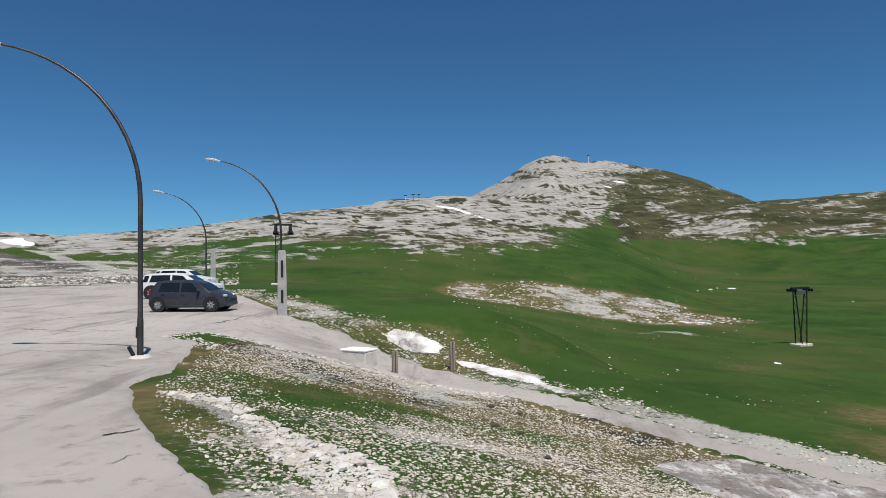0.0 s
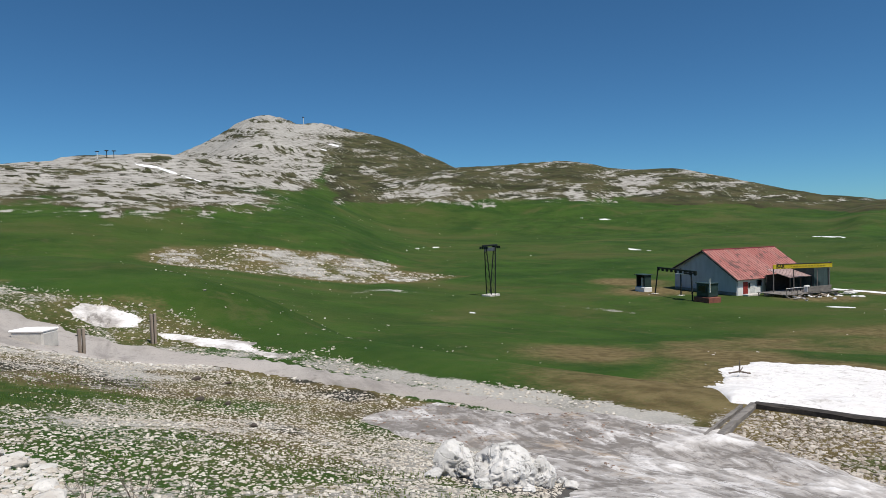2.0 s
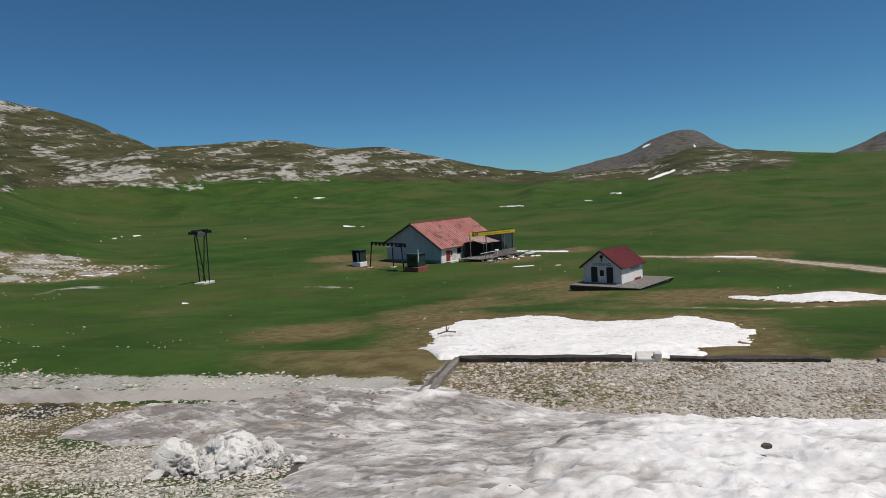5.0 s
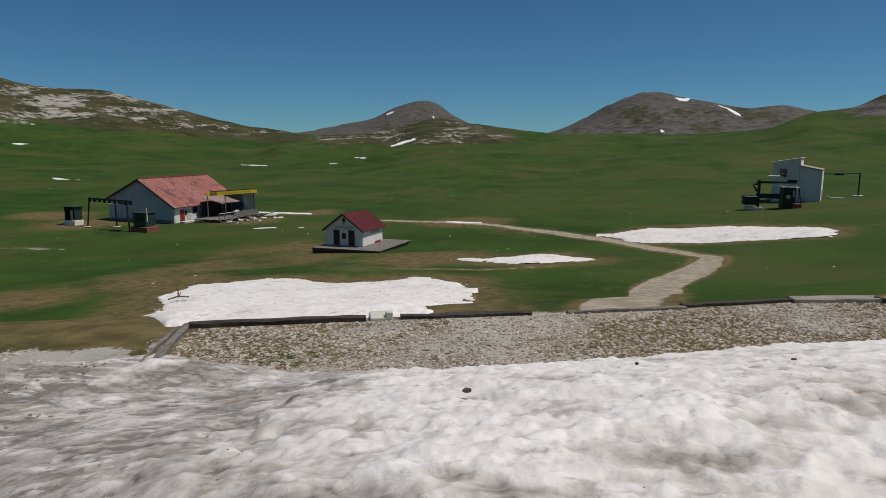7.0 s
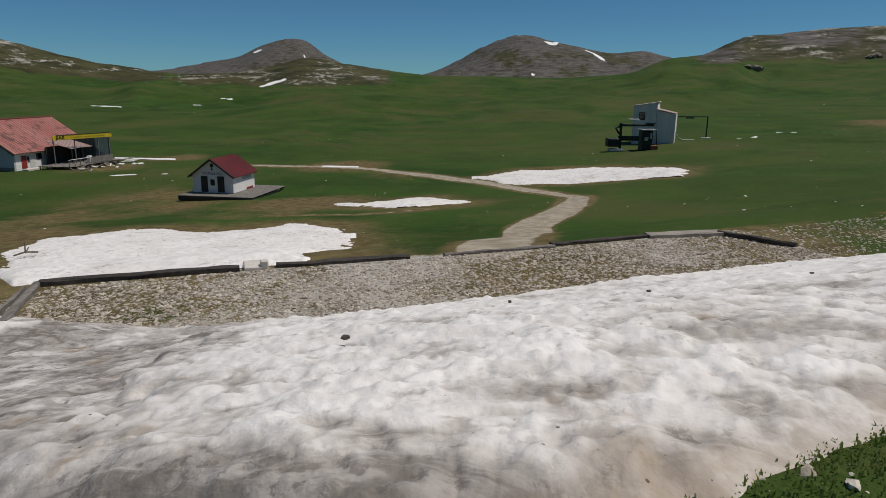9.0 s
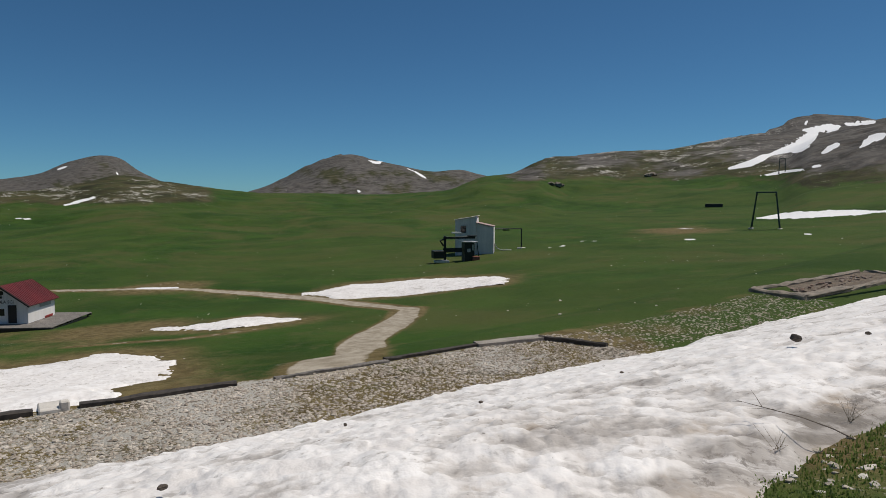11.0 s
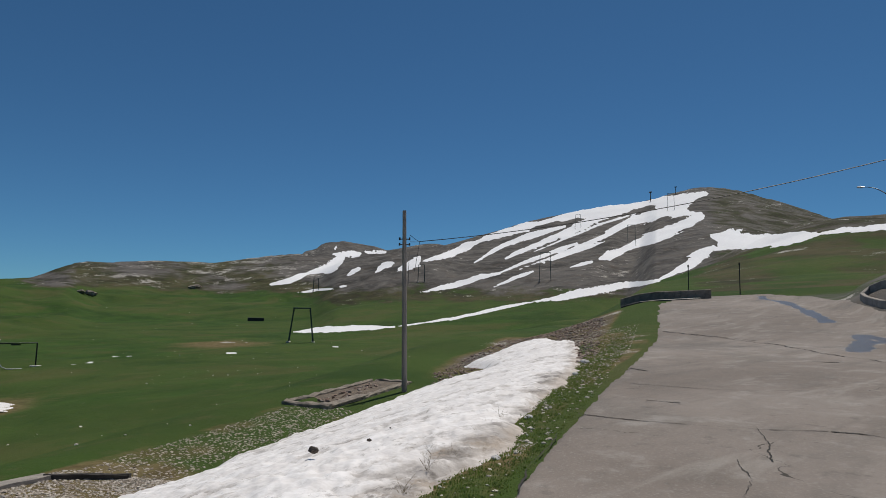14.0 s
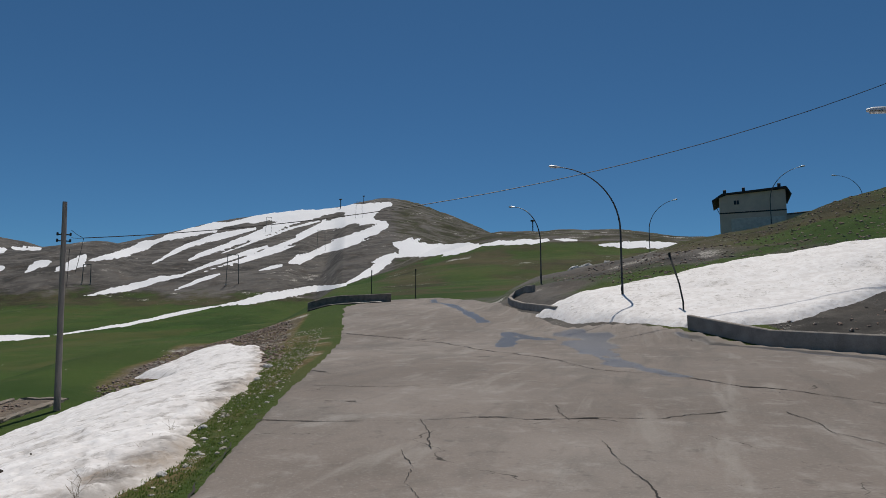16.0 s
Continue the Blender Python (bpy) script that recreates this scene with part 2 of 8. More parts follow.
def lattice(ix, iy, seed):
    h = (ix.astype(np.int64) * 374761393 + iy.astype(np.int64) * 668265263 + seed * 974634777) & 0x7FFFFFFF
    h = ((h ^ (h >> 13)) * 1274126177) & 0x7FFFFFFF
    return ((h ^ (h >> 16)) & 0xFFFF) / 32767.5 - 1.0


def vnoise(x, y, seed=0):
    """Smooth noise from -1 to 1 over a unit lattice."""
    ix, iy = np.floor(x), np.floor(y)
    fx, fy = x - ix, y - iy
    fx, fy = fx * fx * (3 - 2 * fx), fy * fy * (3 - 2 * fy)
    a, b = lattice(ix, iy, seed), lattice(ix + 1, iy, seed)
    c, d = lattice(ix, iy + 1, seed), lattice(ix + 1, iy + 1, seed)
    return (a * (1 - fx) + b * fx) * (1 - fy) + (c * (1 - fx) + d * fx) * fy


def fbm(x, y, scale, octaves=4, seed=0, gain=0.5):
    total, amp, norm = 0.0, 1.0, 0.0
    for k in range(octaves):
        total = total + amp * vnoise(x / scale + 17.3 * k, y / scale - 9.1 * k, seed + k)
        norm, amp, scale = norm + amp, amp * gain, scale / 2.03
    return total / norm


def smooth(a, b, x):
    t = np.clip((x - a) / (b - a), 0, 1)
    return t * t * (3 - 2 * t)


def curve(x, *pairs):
    """A smooth curve through (x, y) pairs."""
    xs, ys = np.array(pairs[0::2], float), np.array(pairs[1::2], float)
    dy = np.gradient(ys, xs)
    k = np.clip(np.searchsorted(xs, x) - 1, 0, len(xs) - 2)
    h = xs[k + 1] - xs[k]
    t = np.clip((x - xs[k]) / h, 0, 1)
    return ((1 + 2 * t) * (1 - t) ** 2 * ys[k] + t * (1 - t) ** 2 * h * dy[k]
            + t * t * (3 - 2 * t) * ys[k + 1] + t * t * (t - 1) * h * dy[k + 1])


def uv(x, y):
    return SU * x + CU * y, -CU * x + SU * y


def xy(u, v):
    return SU * u - CU * v, CU * u + SU * v


def at(az, r):
    return r * math.sin(radians(az)), r * math.cos(radians(az))


def bearing(x, y):
    return (np.degrees(np.arctan2(x, y)) + 82) % 360 - 82


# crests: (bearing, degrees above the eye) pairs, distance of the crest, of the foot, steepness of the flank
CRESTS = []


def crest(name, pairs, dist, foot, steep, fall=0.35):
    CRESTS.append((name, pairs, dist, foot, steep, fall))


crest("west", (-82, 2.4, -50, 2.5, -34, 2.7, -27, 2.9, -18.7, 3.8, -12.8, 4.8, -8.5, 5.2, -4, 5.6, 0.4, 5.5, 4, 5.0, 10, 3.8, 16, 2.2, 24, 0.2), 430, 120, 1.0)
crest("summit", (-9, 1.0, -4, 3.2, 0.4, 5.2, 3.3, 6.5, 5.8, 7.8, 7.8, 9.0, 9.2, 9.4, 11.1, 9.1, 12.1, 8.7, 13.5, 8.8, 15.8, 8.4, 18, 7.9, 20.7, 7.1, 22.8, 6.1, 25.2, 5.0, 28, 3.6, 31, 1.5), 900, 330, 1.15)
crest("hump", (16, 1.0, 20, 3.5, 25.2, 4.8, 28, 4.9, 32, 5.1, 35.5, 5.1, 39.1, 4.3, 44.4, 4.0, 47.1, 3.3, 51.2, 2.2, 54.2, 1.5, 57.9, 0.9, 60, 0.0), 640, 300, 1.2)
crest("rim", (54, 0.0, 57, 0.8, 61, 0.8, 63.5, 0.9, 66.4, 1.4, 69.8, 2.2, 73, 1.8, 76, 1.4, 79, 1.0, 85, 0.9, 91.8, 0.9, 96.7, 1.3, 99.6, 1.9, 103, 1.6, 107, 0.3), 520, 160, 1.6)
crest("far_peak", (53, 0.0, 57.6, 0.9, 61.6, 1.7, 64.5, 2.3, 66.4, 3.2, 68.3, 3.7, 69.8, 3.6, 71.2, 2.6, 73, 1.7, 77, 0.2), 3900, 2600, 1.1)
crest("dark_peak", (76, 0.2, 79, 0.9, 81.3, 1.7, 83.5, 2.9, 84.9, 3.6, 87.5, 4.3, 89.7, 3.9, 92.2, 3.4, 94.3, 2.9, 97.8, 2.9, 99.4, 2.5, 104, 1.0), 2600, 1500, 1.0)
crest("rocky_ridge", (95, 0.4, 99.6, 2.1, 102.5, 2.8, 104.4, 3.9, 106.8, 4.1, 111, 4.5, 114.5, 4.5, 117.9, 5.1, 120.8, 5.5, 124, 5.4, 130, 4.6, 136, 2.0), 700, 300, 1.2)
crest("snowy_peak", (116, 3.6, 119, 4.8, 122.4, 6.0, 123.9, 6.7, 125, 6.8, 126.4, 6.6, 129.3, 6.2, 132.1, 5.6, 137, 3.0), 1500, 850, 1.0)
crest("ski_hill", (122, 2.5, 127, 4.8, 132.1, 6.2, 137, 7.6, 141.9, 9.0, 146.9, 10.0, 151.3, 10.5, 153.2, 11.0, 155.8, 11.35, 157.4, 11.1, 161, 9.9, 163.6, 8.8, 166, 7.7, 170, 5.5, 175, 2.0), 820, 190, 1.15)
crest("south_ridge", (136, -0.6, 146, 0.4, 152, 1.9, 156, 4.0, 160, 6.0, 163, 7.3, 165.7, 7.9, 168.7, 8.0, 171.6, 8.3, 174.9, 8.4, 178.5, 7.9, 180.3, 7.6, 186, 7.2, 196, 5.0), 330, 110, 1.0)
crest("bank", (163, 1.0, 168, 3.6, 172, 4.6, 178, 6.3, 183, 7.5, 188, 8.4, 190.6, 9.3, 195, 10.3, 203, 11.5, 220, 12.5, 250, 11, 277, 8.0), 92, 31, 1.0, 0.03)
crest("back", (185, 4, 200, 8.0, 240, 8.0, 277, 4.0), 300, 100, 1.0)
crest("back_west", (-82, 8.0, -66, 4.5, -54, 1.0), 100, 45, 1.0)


def base(x, y):
    """Car park, road, terrace and plain, without the hills; heights from the eye."""
    u, v = uv(x, y)
    r, az = np.hypot(x, y), bearing(x, y)
    top = curve(u, -120, -1.0, -80, -1.1, -45, -1.65, -30, -2.0, -15, -2.15, -6, -1.95, 0, -1.72, 8, -1.68, 15, -1.36, 36, -0.5, 60, 1.9, 80, 4.0, 120, 7.5, 200, 12)
    top = top + 0.0009 * np.clip(u, 0, 90) * np.clip(-v, 0, 25)
    terrace = curve(u, -60, -1.6, -34, -2.0, -28.5, -2.7, -24, -4.2, -18, -4.5, 0, -4.55, 12, -4.5, 24, -4.1, 32, -3.6, 45, -2.6, 60, -1.3, 80, -0.9, 120, 0)
    near = curve(az, -82, -1.6, -30, -1.9, -14, -2.3, 0, -5.5, 10, -7.6, 28, -8.7, 60, -8.9, 90, -8.5, 110, -7.0, 130, -4.9, 140, -3.8, 152, -1.6, 165, 2, 180, 3, 277, 3)
    far = curve(az, -82, -1, -30, -1.0, -14, -2.2, 5, -6.5, 15, -9.5, 28, -11.5, 48, -12.4, 62, -12.1, 90, -10.4, 98, -9.4, 110, -7.8, 122, -6.3, 140, -3.2, 152, 0.6, 165, 6, 180, 8, 277, 4)
    plain = near + (far - near) * smooth(30, 86, r) + np.maximum(r - 115, 0) ** 1.25 * 0.0085
    plain = np.minimum(plain, 4 + 0.006 * r)
    edge = curve(u, -60, 6, -30, 5.5, -26, 4.0, -20, 2.6, -14, 1.0, -8, 0.8, 0, 1.2, 8, 1.7, 14, 1.5, 35, 0.5, 60, 0.6, 120, 1.0)
    s = np.clip((v - edge - 0.4) / (12.4 - edge - 0.4), 0, 1)
    s = 0.55 * s + 0.45 * s * s * (3 - 2 * s)
    h = top + (terrace - top) * s
    return h + (plain - h) * smooth(17.1, 33, v)


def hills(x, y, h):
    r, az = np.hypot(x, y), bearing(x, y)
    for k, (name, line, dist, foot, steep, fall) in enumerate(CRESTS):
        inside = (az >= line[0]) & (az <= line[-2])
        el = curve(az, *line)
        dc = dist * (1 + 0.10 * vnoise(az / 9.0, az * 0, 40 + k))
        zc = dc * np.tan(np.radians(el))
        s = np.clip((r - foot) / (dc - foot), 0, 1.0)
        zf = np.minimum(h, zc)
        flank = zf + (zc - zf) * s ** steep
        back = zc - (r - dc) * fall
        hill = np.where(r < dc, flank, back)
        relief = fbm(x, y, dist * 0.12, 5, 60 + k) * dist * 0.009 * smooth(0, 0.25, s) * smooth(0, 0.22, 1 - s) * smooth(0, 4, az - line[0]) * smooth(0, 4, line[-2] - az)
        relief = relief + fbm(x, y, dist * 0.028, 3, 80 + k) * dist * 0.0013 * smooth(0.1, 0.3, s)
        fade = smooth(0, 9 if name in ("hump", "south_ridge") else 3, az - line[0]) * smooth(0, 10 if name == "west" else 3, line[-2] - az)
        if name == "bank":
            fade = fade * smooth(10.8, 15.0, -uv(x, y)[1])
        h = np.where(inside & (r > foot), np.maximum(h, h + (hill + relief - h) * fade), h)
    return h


def height(x, y):
    """Height of the land over the ground under the camera."""
    x, y = np.asarray(x, float), np.asarray(y, float)
    r = np.hypot(x, y)
    u, v = uv(x, y)
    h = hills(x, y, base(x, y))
    rough = smooth(17, 30, v) * smooth(20, 60, r) * (1 - smooth(150, 300, r))
    h = h + fbm(x, y, 14, 3, 5) * 0.35 * rough
    return h + EYE


def ground(x, y):
    return float(height(np.array([x]), np.array([y]))[0])


# ---- meshes ----
def mesh_object(name, verts, faces, material, parent=None, smooth_faces=True):
    me = bpy.data.meshes.new(name)
    verts, faces = np.asarray(verts, np.float32), np.asarray(faces, np.int32)
    n = faces.shape[1]
    me.vertices.add(len(verts))
    me.vertices.foreach_set("co", verts.ravel())
    me.loops.add(faces.size)
    me.loops.foreach_set("vertex_index", faces.ravel())
    me.polygons.add(len(faces))
    me.polygons.foreach_set("loop_start", np.arange(0, faces.size, n, dtype=np.int32))
    me.polygons.foreach_set("use_smooth", np.full(len(faces), smooth_faces))
    me.update(calc_edges=True)
    me.materials.append(material)
    ob = new(name, me)
    ob.parent = parent
    return ob


def attribute(ob, name, values):
    a = ob.data.attributes.new(name, "FLOAT", "POINT")
    a.data.foreach_set("value", np.asarray(values, np.float32).ravel())


def quads(rows, cols, wrap=False):
    i, j = np.meshgrid(np.arange(rows - 1), np.arange(cols if wrap else cols - 1), indexing="ij")
    k = (j + 1) % cols
    return np.stack([i * cols + j, (i + 1) * cols + j, (i + 1) * cols + k, i * cols + k], -1).reshape(-1, 4)


def inside_distance(u, v, poly):
    """Distance to the outline of a plan polygon, positive inside."""
    p = np.array(poly, float)
    best, inside = np.full(np.shape(u), 1e9), np.zeros(np.shape(u), bool)
    for (ax, ay), (bx, by) in zip(p, np.roll(p, -1, 0)):
        dx, dy = bx - ax, by - ay
        t = np.clip(((u - ax) * dx + (v - ay) * dy) / (dx * dx + dy * dy + 1e-12), 0, 1)
        best = np.minimum(best, np.hypot(u - ax - t * dx, v - ay - t * dy))
        cross = ((ay > v) != (by > v)) & (u < dx * (v - ay) / (dy if abs(dy) > 1e-9 else 1e-9) + ax)
        inside ^= cross
    return np.where(inside, best, -best)


def segment_distance(a, b, pts):
    """Distance to a chain of points."""
    best = np.full(np.shape(a), 1e9)
    for (ax, ay), (bx, by) in zip(pts[:-1], pts[1:]):
        dx, dy = bx - ax, by - ay
        t = np.clip(((a - ax) * dx + (b - ay) * dy) / (dx * dx + dy * dy), 0, 1)
        best = np.minimum(best, np.hypot(a - ax - t * dx, b - ay - t * dy))
    return best


# plans along (u) and across (v) the terrace
CAR_PARK = [(62, 0.4), (38, 0.3), (15.6, 1.4), (8, 1.75), (0, 1.35), (-5.6, 1.3), (-7.8, 1.1), (-10.6, 0.9), (-13, 1.0), (-14.4, 1.8), (-19.7, 3.0), (-21.6, 2.2), (-22.4, 3.2), (-21.2, 5.3), (-21.2, 8.0), (-20.4, 10.0), (-19.5, 12.5),
            (-15.8, 13.1), (-11.5, 13.5), (-9.5, 13.8), (-3, 13.8), (-3, 14.6), (-9.4, 14.6), (-17.1, 14.4), (-23.4, 13.0), (-25.6, 10.8), (-28.7, 7.9), (-42, 8.3), (-58, 8.5), (-62.5, 4), (-60, -6), (-57, -26), (-20, -27), (5, -22), (20.9, -18.4), (25.6, -17.2), (29.4, -15.8), (36.6, -12.3),
            (38.9, -12.2), (43.2, -12.5), (47, -12.45), (52.4, -12.7), (57, -13.2), (63, -12.4), (68, -9.5), (69, -2)]
BANK_SNOW = [(0.4, 2.65), (2.2, 2.6), (3.9, 2.75), (7.3, 2.85), (10, 2.6), (14, 2.7), (21, 3.0), (33, 4.1), (43, 5.4), (52, 8.4), (50, 11.6), (43, 12.6), (40, 10.6), (37.6, 9.6), (35.4, 10.2), (31.4, 12.4), (18.4, 13.1), (10.3, 13.2), (7, 12.7), (3.4, 12.9), (0, 13.1), (-2, 14.0), (-4, 15.0), (-7.0, 15.0), (-8.4, 13.9), (-10.6, 13.7),
             (-11.2, 12.0), (-10.2, 10.5), (-8.6, 9.8), (-7.0, 10.1), (-5.4, 9.6), (-4.4, 8.5), (-3.8, 7.0), (-2.4, 5.0), (-1.2, 3.9)]
PATCH_NEAR = [(-5.4, 18.4), (-8.0, 30), (-10.2, 42.9), (-9.8, 47.5), (-5.4, 49.6), (-0.3, 45.6), (5.2, 46.6), (6.6, 44.2), (6.8, 40.5), (2.6, 18.2), (3.4, 17.2), (-1.5, 17.2), (-4.4, 17.4)]
PATCH_FAR = [(31.4, 75.2), (38.8, 79.2), (46.6, 73), (51.6, 64.6), (45, 56.8), (37.6, 62), (31.8, 67.4)]
PATCH_SMALL = [(10.2, 61.0), (13.1, 59.3), (16.8, 60.2), (19.7, 60.3), (21.2, 55.4), (16, 54.0), (11.2, 57.4)]
ROAD_SNOW = [(43.0, -12.2), (40.6, -12.5), (36.6, -12.9), (33, -14.1), (29.8, -15.9), (28.6, -18.0), (28.0, -20.2), (28.3, -23.2), (29.2, -27.0), (31.0, -31.5), (38, -35), (40, -29), (41, -22), (40.6, -17), (42.0, -13.6)]
KERB_SNOW = [(-27.3, 11.5), (-27.9, 12.5), (-27.4, 13.5), (-25.8, 14.1), (-25.2, 13.5), (-25.6, 12.0), (-26.4, 11.4)]
PATH_SNOW = [(-25.2, 13.4), (-24.5, 14.6), (-22.8, 15.7), (-21.5, 16.0), (-18.0, 14.95), (-18.4, 14.35), (-20.4, 14.5), (-23, 14.15), (-24.2, 13.6)]
MOUND = [(2, 121), (8, 112), (22, 117), (34, 114), (47, 114.5), (58, 123), (54, 130), (46, 129), (50, 140), (36, 141), (19, 142), (5, 129)]
TRACK = [(7.6, 17.2), (10.6, 22), (15, 30), (19.4, 38.5), (23, 42), (27.6, 47.2), (30.6, 51.2), (30.3, 57), (29.7, 68), (27.3, 80), (22.5, 91), (15.7, 98.6), (6.3, 106)]
TRACK_SIDE = [(4.0, 53.5), (10.5, 50.8), (17, 51.5)]

# old snow in the gullies: half-width and chain of (bearing, degrees above the eye)
SNOW_RIM = [
    (0.29, (132.0, 5.23), (134.0, 5.78), (136.9, 7.09)),
    (0.33, (136.4, 6.93), (139.8, 8.09), (141.8, 8.62)),
    (0.38, (141.8, 8.57), (145.3, 9.44), (148.2, 9.84), (150.9, 10.16)),
    (0.38, (150.9, 10.16), (153.1, 10.41), (155.7, 10.83)),
    (0.24, (136.5, 5.21), (138.4, 6.44), (140.8, 7.47), (144.3, 8.36)),
    (0.29, (139.2, 5.62), (141.4, 6.64), (144.3, 7.82), (146.8, 8.96), (149.7, 9.73)),
]
SNOW_FACE = [
    (0.23, (131.5, 2.46), (134.6, 3.21), (137.0, 4.05), (138.7, 4.33)),
    (0.19, (138.7, 4.38), (140.9, 5.31), (143.3, 6.18), (145.3, 6.94)),
    (0.15, (140.4, 4.71), (144.3, 6.20), (147.3, 7.40), (149.7, 8.47)),
    (0.37, (147.8, 7.89), (150.0, 8.91), (152.6, 9.41), (155.3, 9.22)),
    (0.44, (148.5, 5.94), (149.9, 6.82), (151.9, 7.54), (154.0, 8.43), (155.3, 8.98)),
    (0.56, (151.9, 9.81), (153.6, 10.26), (154.6, 10.33)),
    (0.60, (151.4, 9.0), (153.0, 9.9), (154.6, 10.5)),
    (0.11, (138.2, 3.15), (139.9, 3.92), (141.6, 4.54)),
    (0.10, (142.4, 5.2), (145.0, 6.2), (147.6, 7.1)),
    (0.09, (144.6, 7.5), (147.4, 8.6), (150.2, 9.4)),
    (0.08, (141.6, 6.2), (144.2, 7.3), (146.4, 8.1)),
    (0.13, (144.7, 4.88), (146.5, 5.39)),
    (0.30, (147.2, 5.64), (148.5, 6.13)),
]
SNOW_VALLEY = [
    (0.11, (129.7, -0.44), (132.3, -0.02), (135.1, 0.47), (139.0, 1.41), (141.9, 2.00)),
    (0.27, (141.9, 1.95), (144.4, 2.48), (147.8, 3.11), (151.9, 3.87)),
    (0.38, (152.1, 4.02), (154.0, 4.93), (155.2, 5.84), (156.1, 6.40)),
    (0.62, (156.0, 7.45), (157.3, 7.05), (159.3, 7.01)),
    (0.38, (156.3, 6.30), (158.6, 6.69), (161.5, 7.00), (163.4, 7.22)),
    (0.19, (163.4, 7.27), (166.0, 7.49), (169.2, 7.57)),
    (0.19, (121.2, -1.04), (123.1, -0.83), (126.3, -0.64), (129.7, -0.44)),
]
SNOW_PEAK = [
    (0.19, (119.1, 2.86), (120.7, 3.24), (122.2, 3.95)),
    (0.38, (122.2, 3.95), (124.2, 4.64), (125.2, 5.44)),
    (0.24, (124.1, 5.63), (126.4, 5.73)),
    (0.14, (126.6, 5.84), (128.7, 5.98)),
    (0.19, (125.5, 3.85), (126.5, 4.46)),
    (0.24, (127.9, 4.17), (128.7, 4.82), (129.5, 5.04)),
    (0.33, (129.8, 4.43), (131.4, 5.06), (131.7, 5.51)),
    (0.07, (124.2, 5.87), (124.5, 6.26)),
    (0.08, (121.3, 2.20), (122.7, 2.48), (124.3, 2.72)),
    (0.09, (124.7, 2.88), (125.4, 2.95)),
]
SNOW_FAR = [
    (0.08, (65.9, -0.14), (67.1, 0.20), (68.5, 0.67)),
    (0.10, (89.3, 3.81), (90.1, 3.53), (90.7, 3.73)),
    (0.08, (92.7, 3.08), (93.5, 2.76), (94.4, 2.22)),
    (0.08, (88.3, 1.28), (88.9, 0.95)),
    (0.06, (65.5, 2.52), (66.2, 2.80)),
    (0.07, (67.6, 3.42), (68.1, 3.61)),
    (0.06, (69.4, 2.57), (69.7, 2.24)),
    (0.05, (83.1, 2.74), (83.6, 3.10)),
    (0.07, (72.2, 2.43), (72.7, 2.05)),
]
SNOW_WEST = [
    (0.09, (-0.6, 5.3), (1.0, 5.05), (2.4, 4.6)),
    (0.03, (2.6, 4.5), (4.4, 3.9)),
    (0.05, (13.8, 6.65), (14.5, 6.5)),
    (0.06, (14.6, 7.05), (15.5, 6.85)),
    (0.24, (-33.9, 2.25), (-31.9, 2.02)),
]
SNOW_SOUTH = [
    (0.24, (173.8, 7.08), (175.9, 7.06), (180.5, 6.92)),
    (0.10, (167.8, 7.61), (169.5, 7.62)),
    (0.10, (169.8, 7.71), (171.9, 7.56)),
]
# small leftovers on the meadow: half-width, from, to (bearing, degrees above the eye)
FLECKS = [
    (0.05, 10.9, -0.22, 11.3, -0.24), (0.05, 11.7, -0.2, 12.2, -0.2), (0.05, 12.9, -0.24, 13.5, -0.26), (0.06, 20.7, -2.3, 21.1, -2.2), (0.07, 21.9, -2.1, 22.6, -2.0),
    (0.06, 23.4, -2.0, 23.9, -2.0), (0.05, 25.2, -0.9, 25.6, -0.9), (0.05, 31.4, -3.0, 31.9, -2.9), (0.08, 26.5, -7.7, 27.1, -7.75), (0.06, 18.7, -4.7, 22.0, -4.8),
    (0.045, 31.8, 0.65, 35.2, 0.36), (0.035, 35.4, 0.3, 39.2, 0.0), (0.05, 40.0, -2.46, 42.0, -2.66), (0.05, 45.7, -0.86, 46.4, -0.82), (0.04, 46.8, -0.78, 47.7, -0.7),
    (0.03, 53.5, -1.62, 55.7, -1.7), (0.05, 60.7, -1.56, 61.6, -1.6), (0.05, 62.9, -1.1, 63.8, -1.1), (0.07, 54.8, -5.58, 59.2, -5.8), (0.06, 54.2, -6.9, 56.3, -6.9), (0.05, 57.7, -6.9, 58.6, -6.95),
    (0.06, 47.9, -7.93, 49.2, -8.0), (0.11, 104.8, -3.7, 106.3, -3.5), (0.06, 107.6, -3.1, 108.9, -3.05), (0.05, 70.7, -6.6, 73.9, -6.7),
    (0.05, 115.3, -1.95, 117.5, -1.92), (0.05, 115.9, -2.8, 116.7, -2.8), (0.10, 121.4, 2.35, 124.4, 2.65), (0.07, 124.5, -2.2, 125.0, -2.2),
]
GULLIES = SNOW_RIM + SNOW_FACE + SNOW_VALLEY + SNOW_PEAK + SNOW_FAR + SNOW_WEST + SNOW_SOUTH


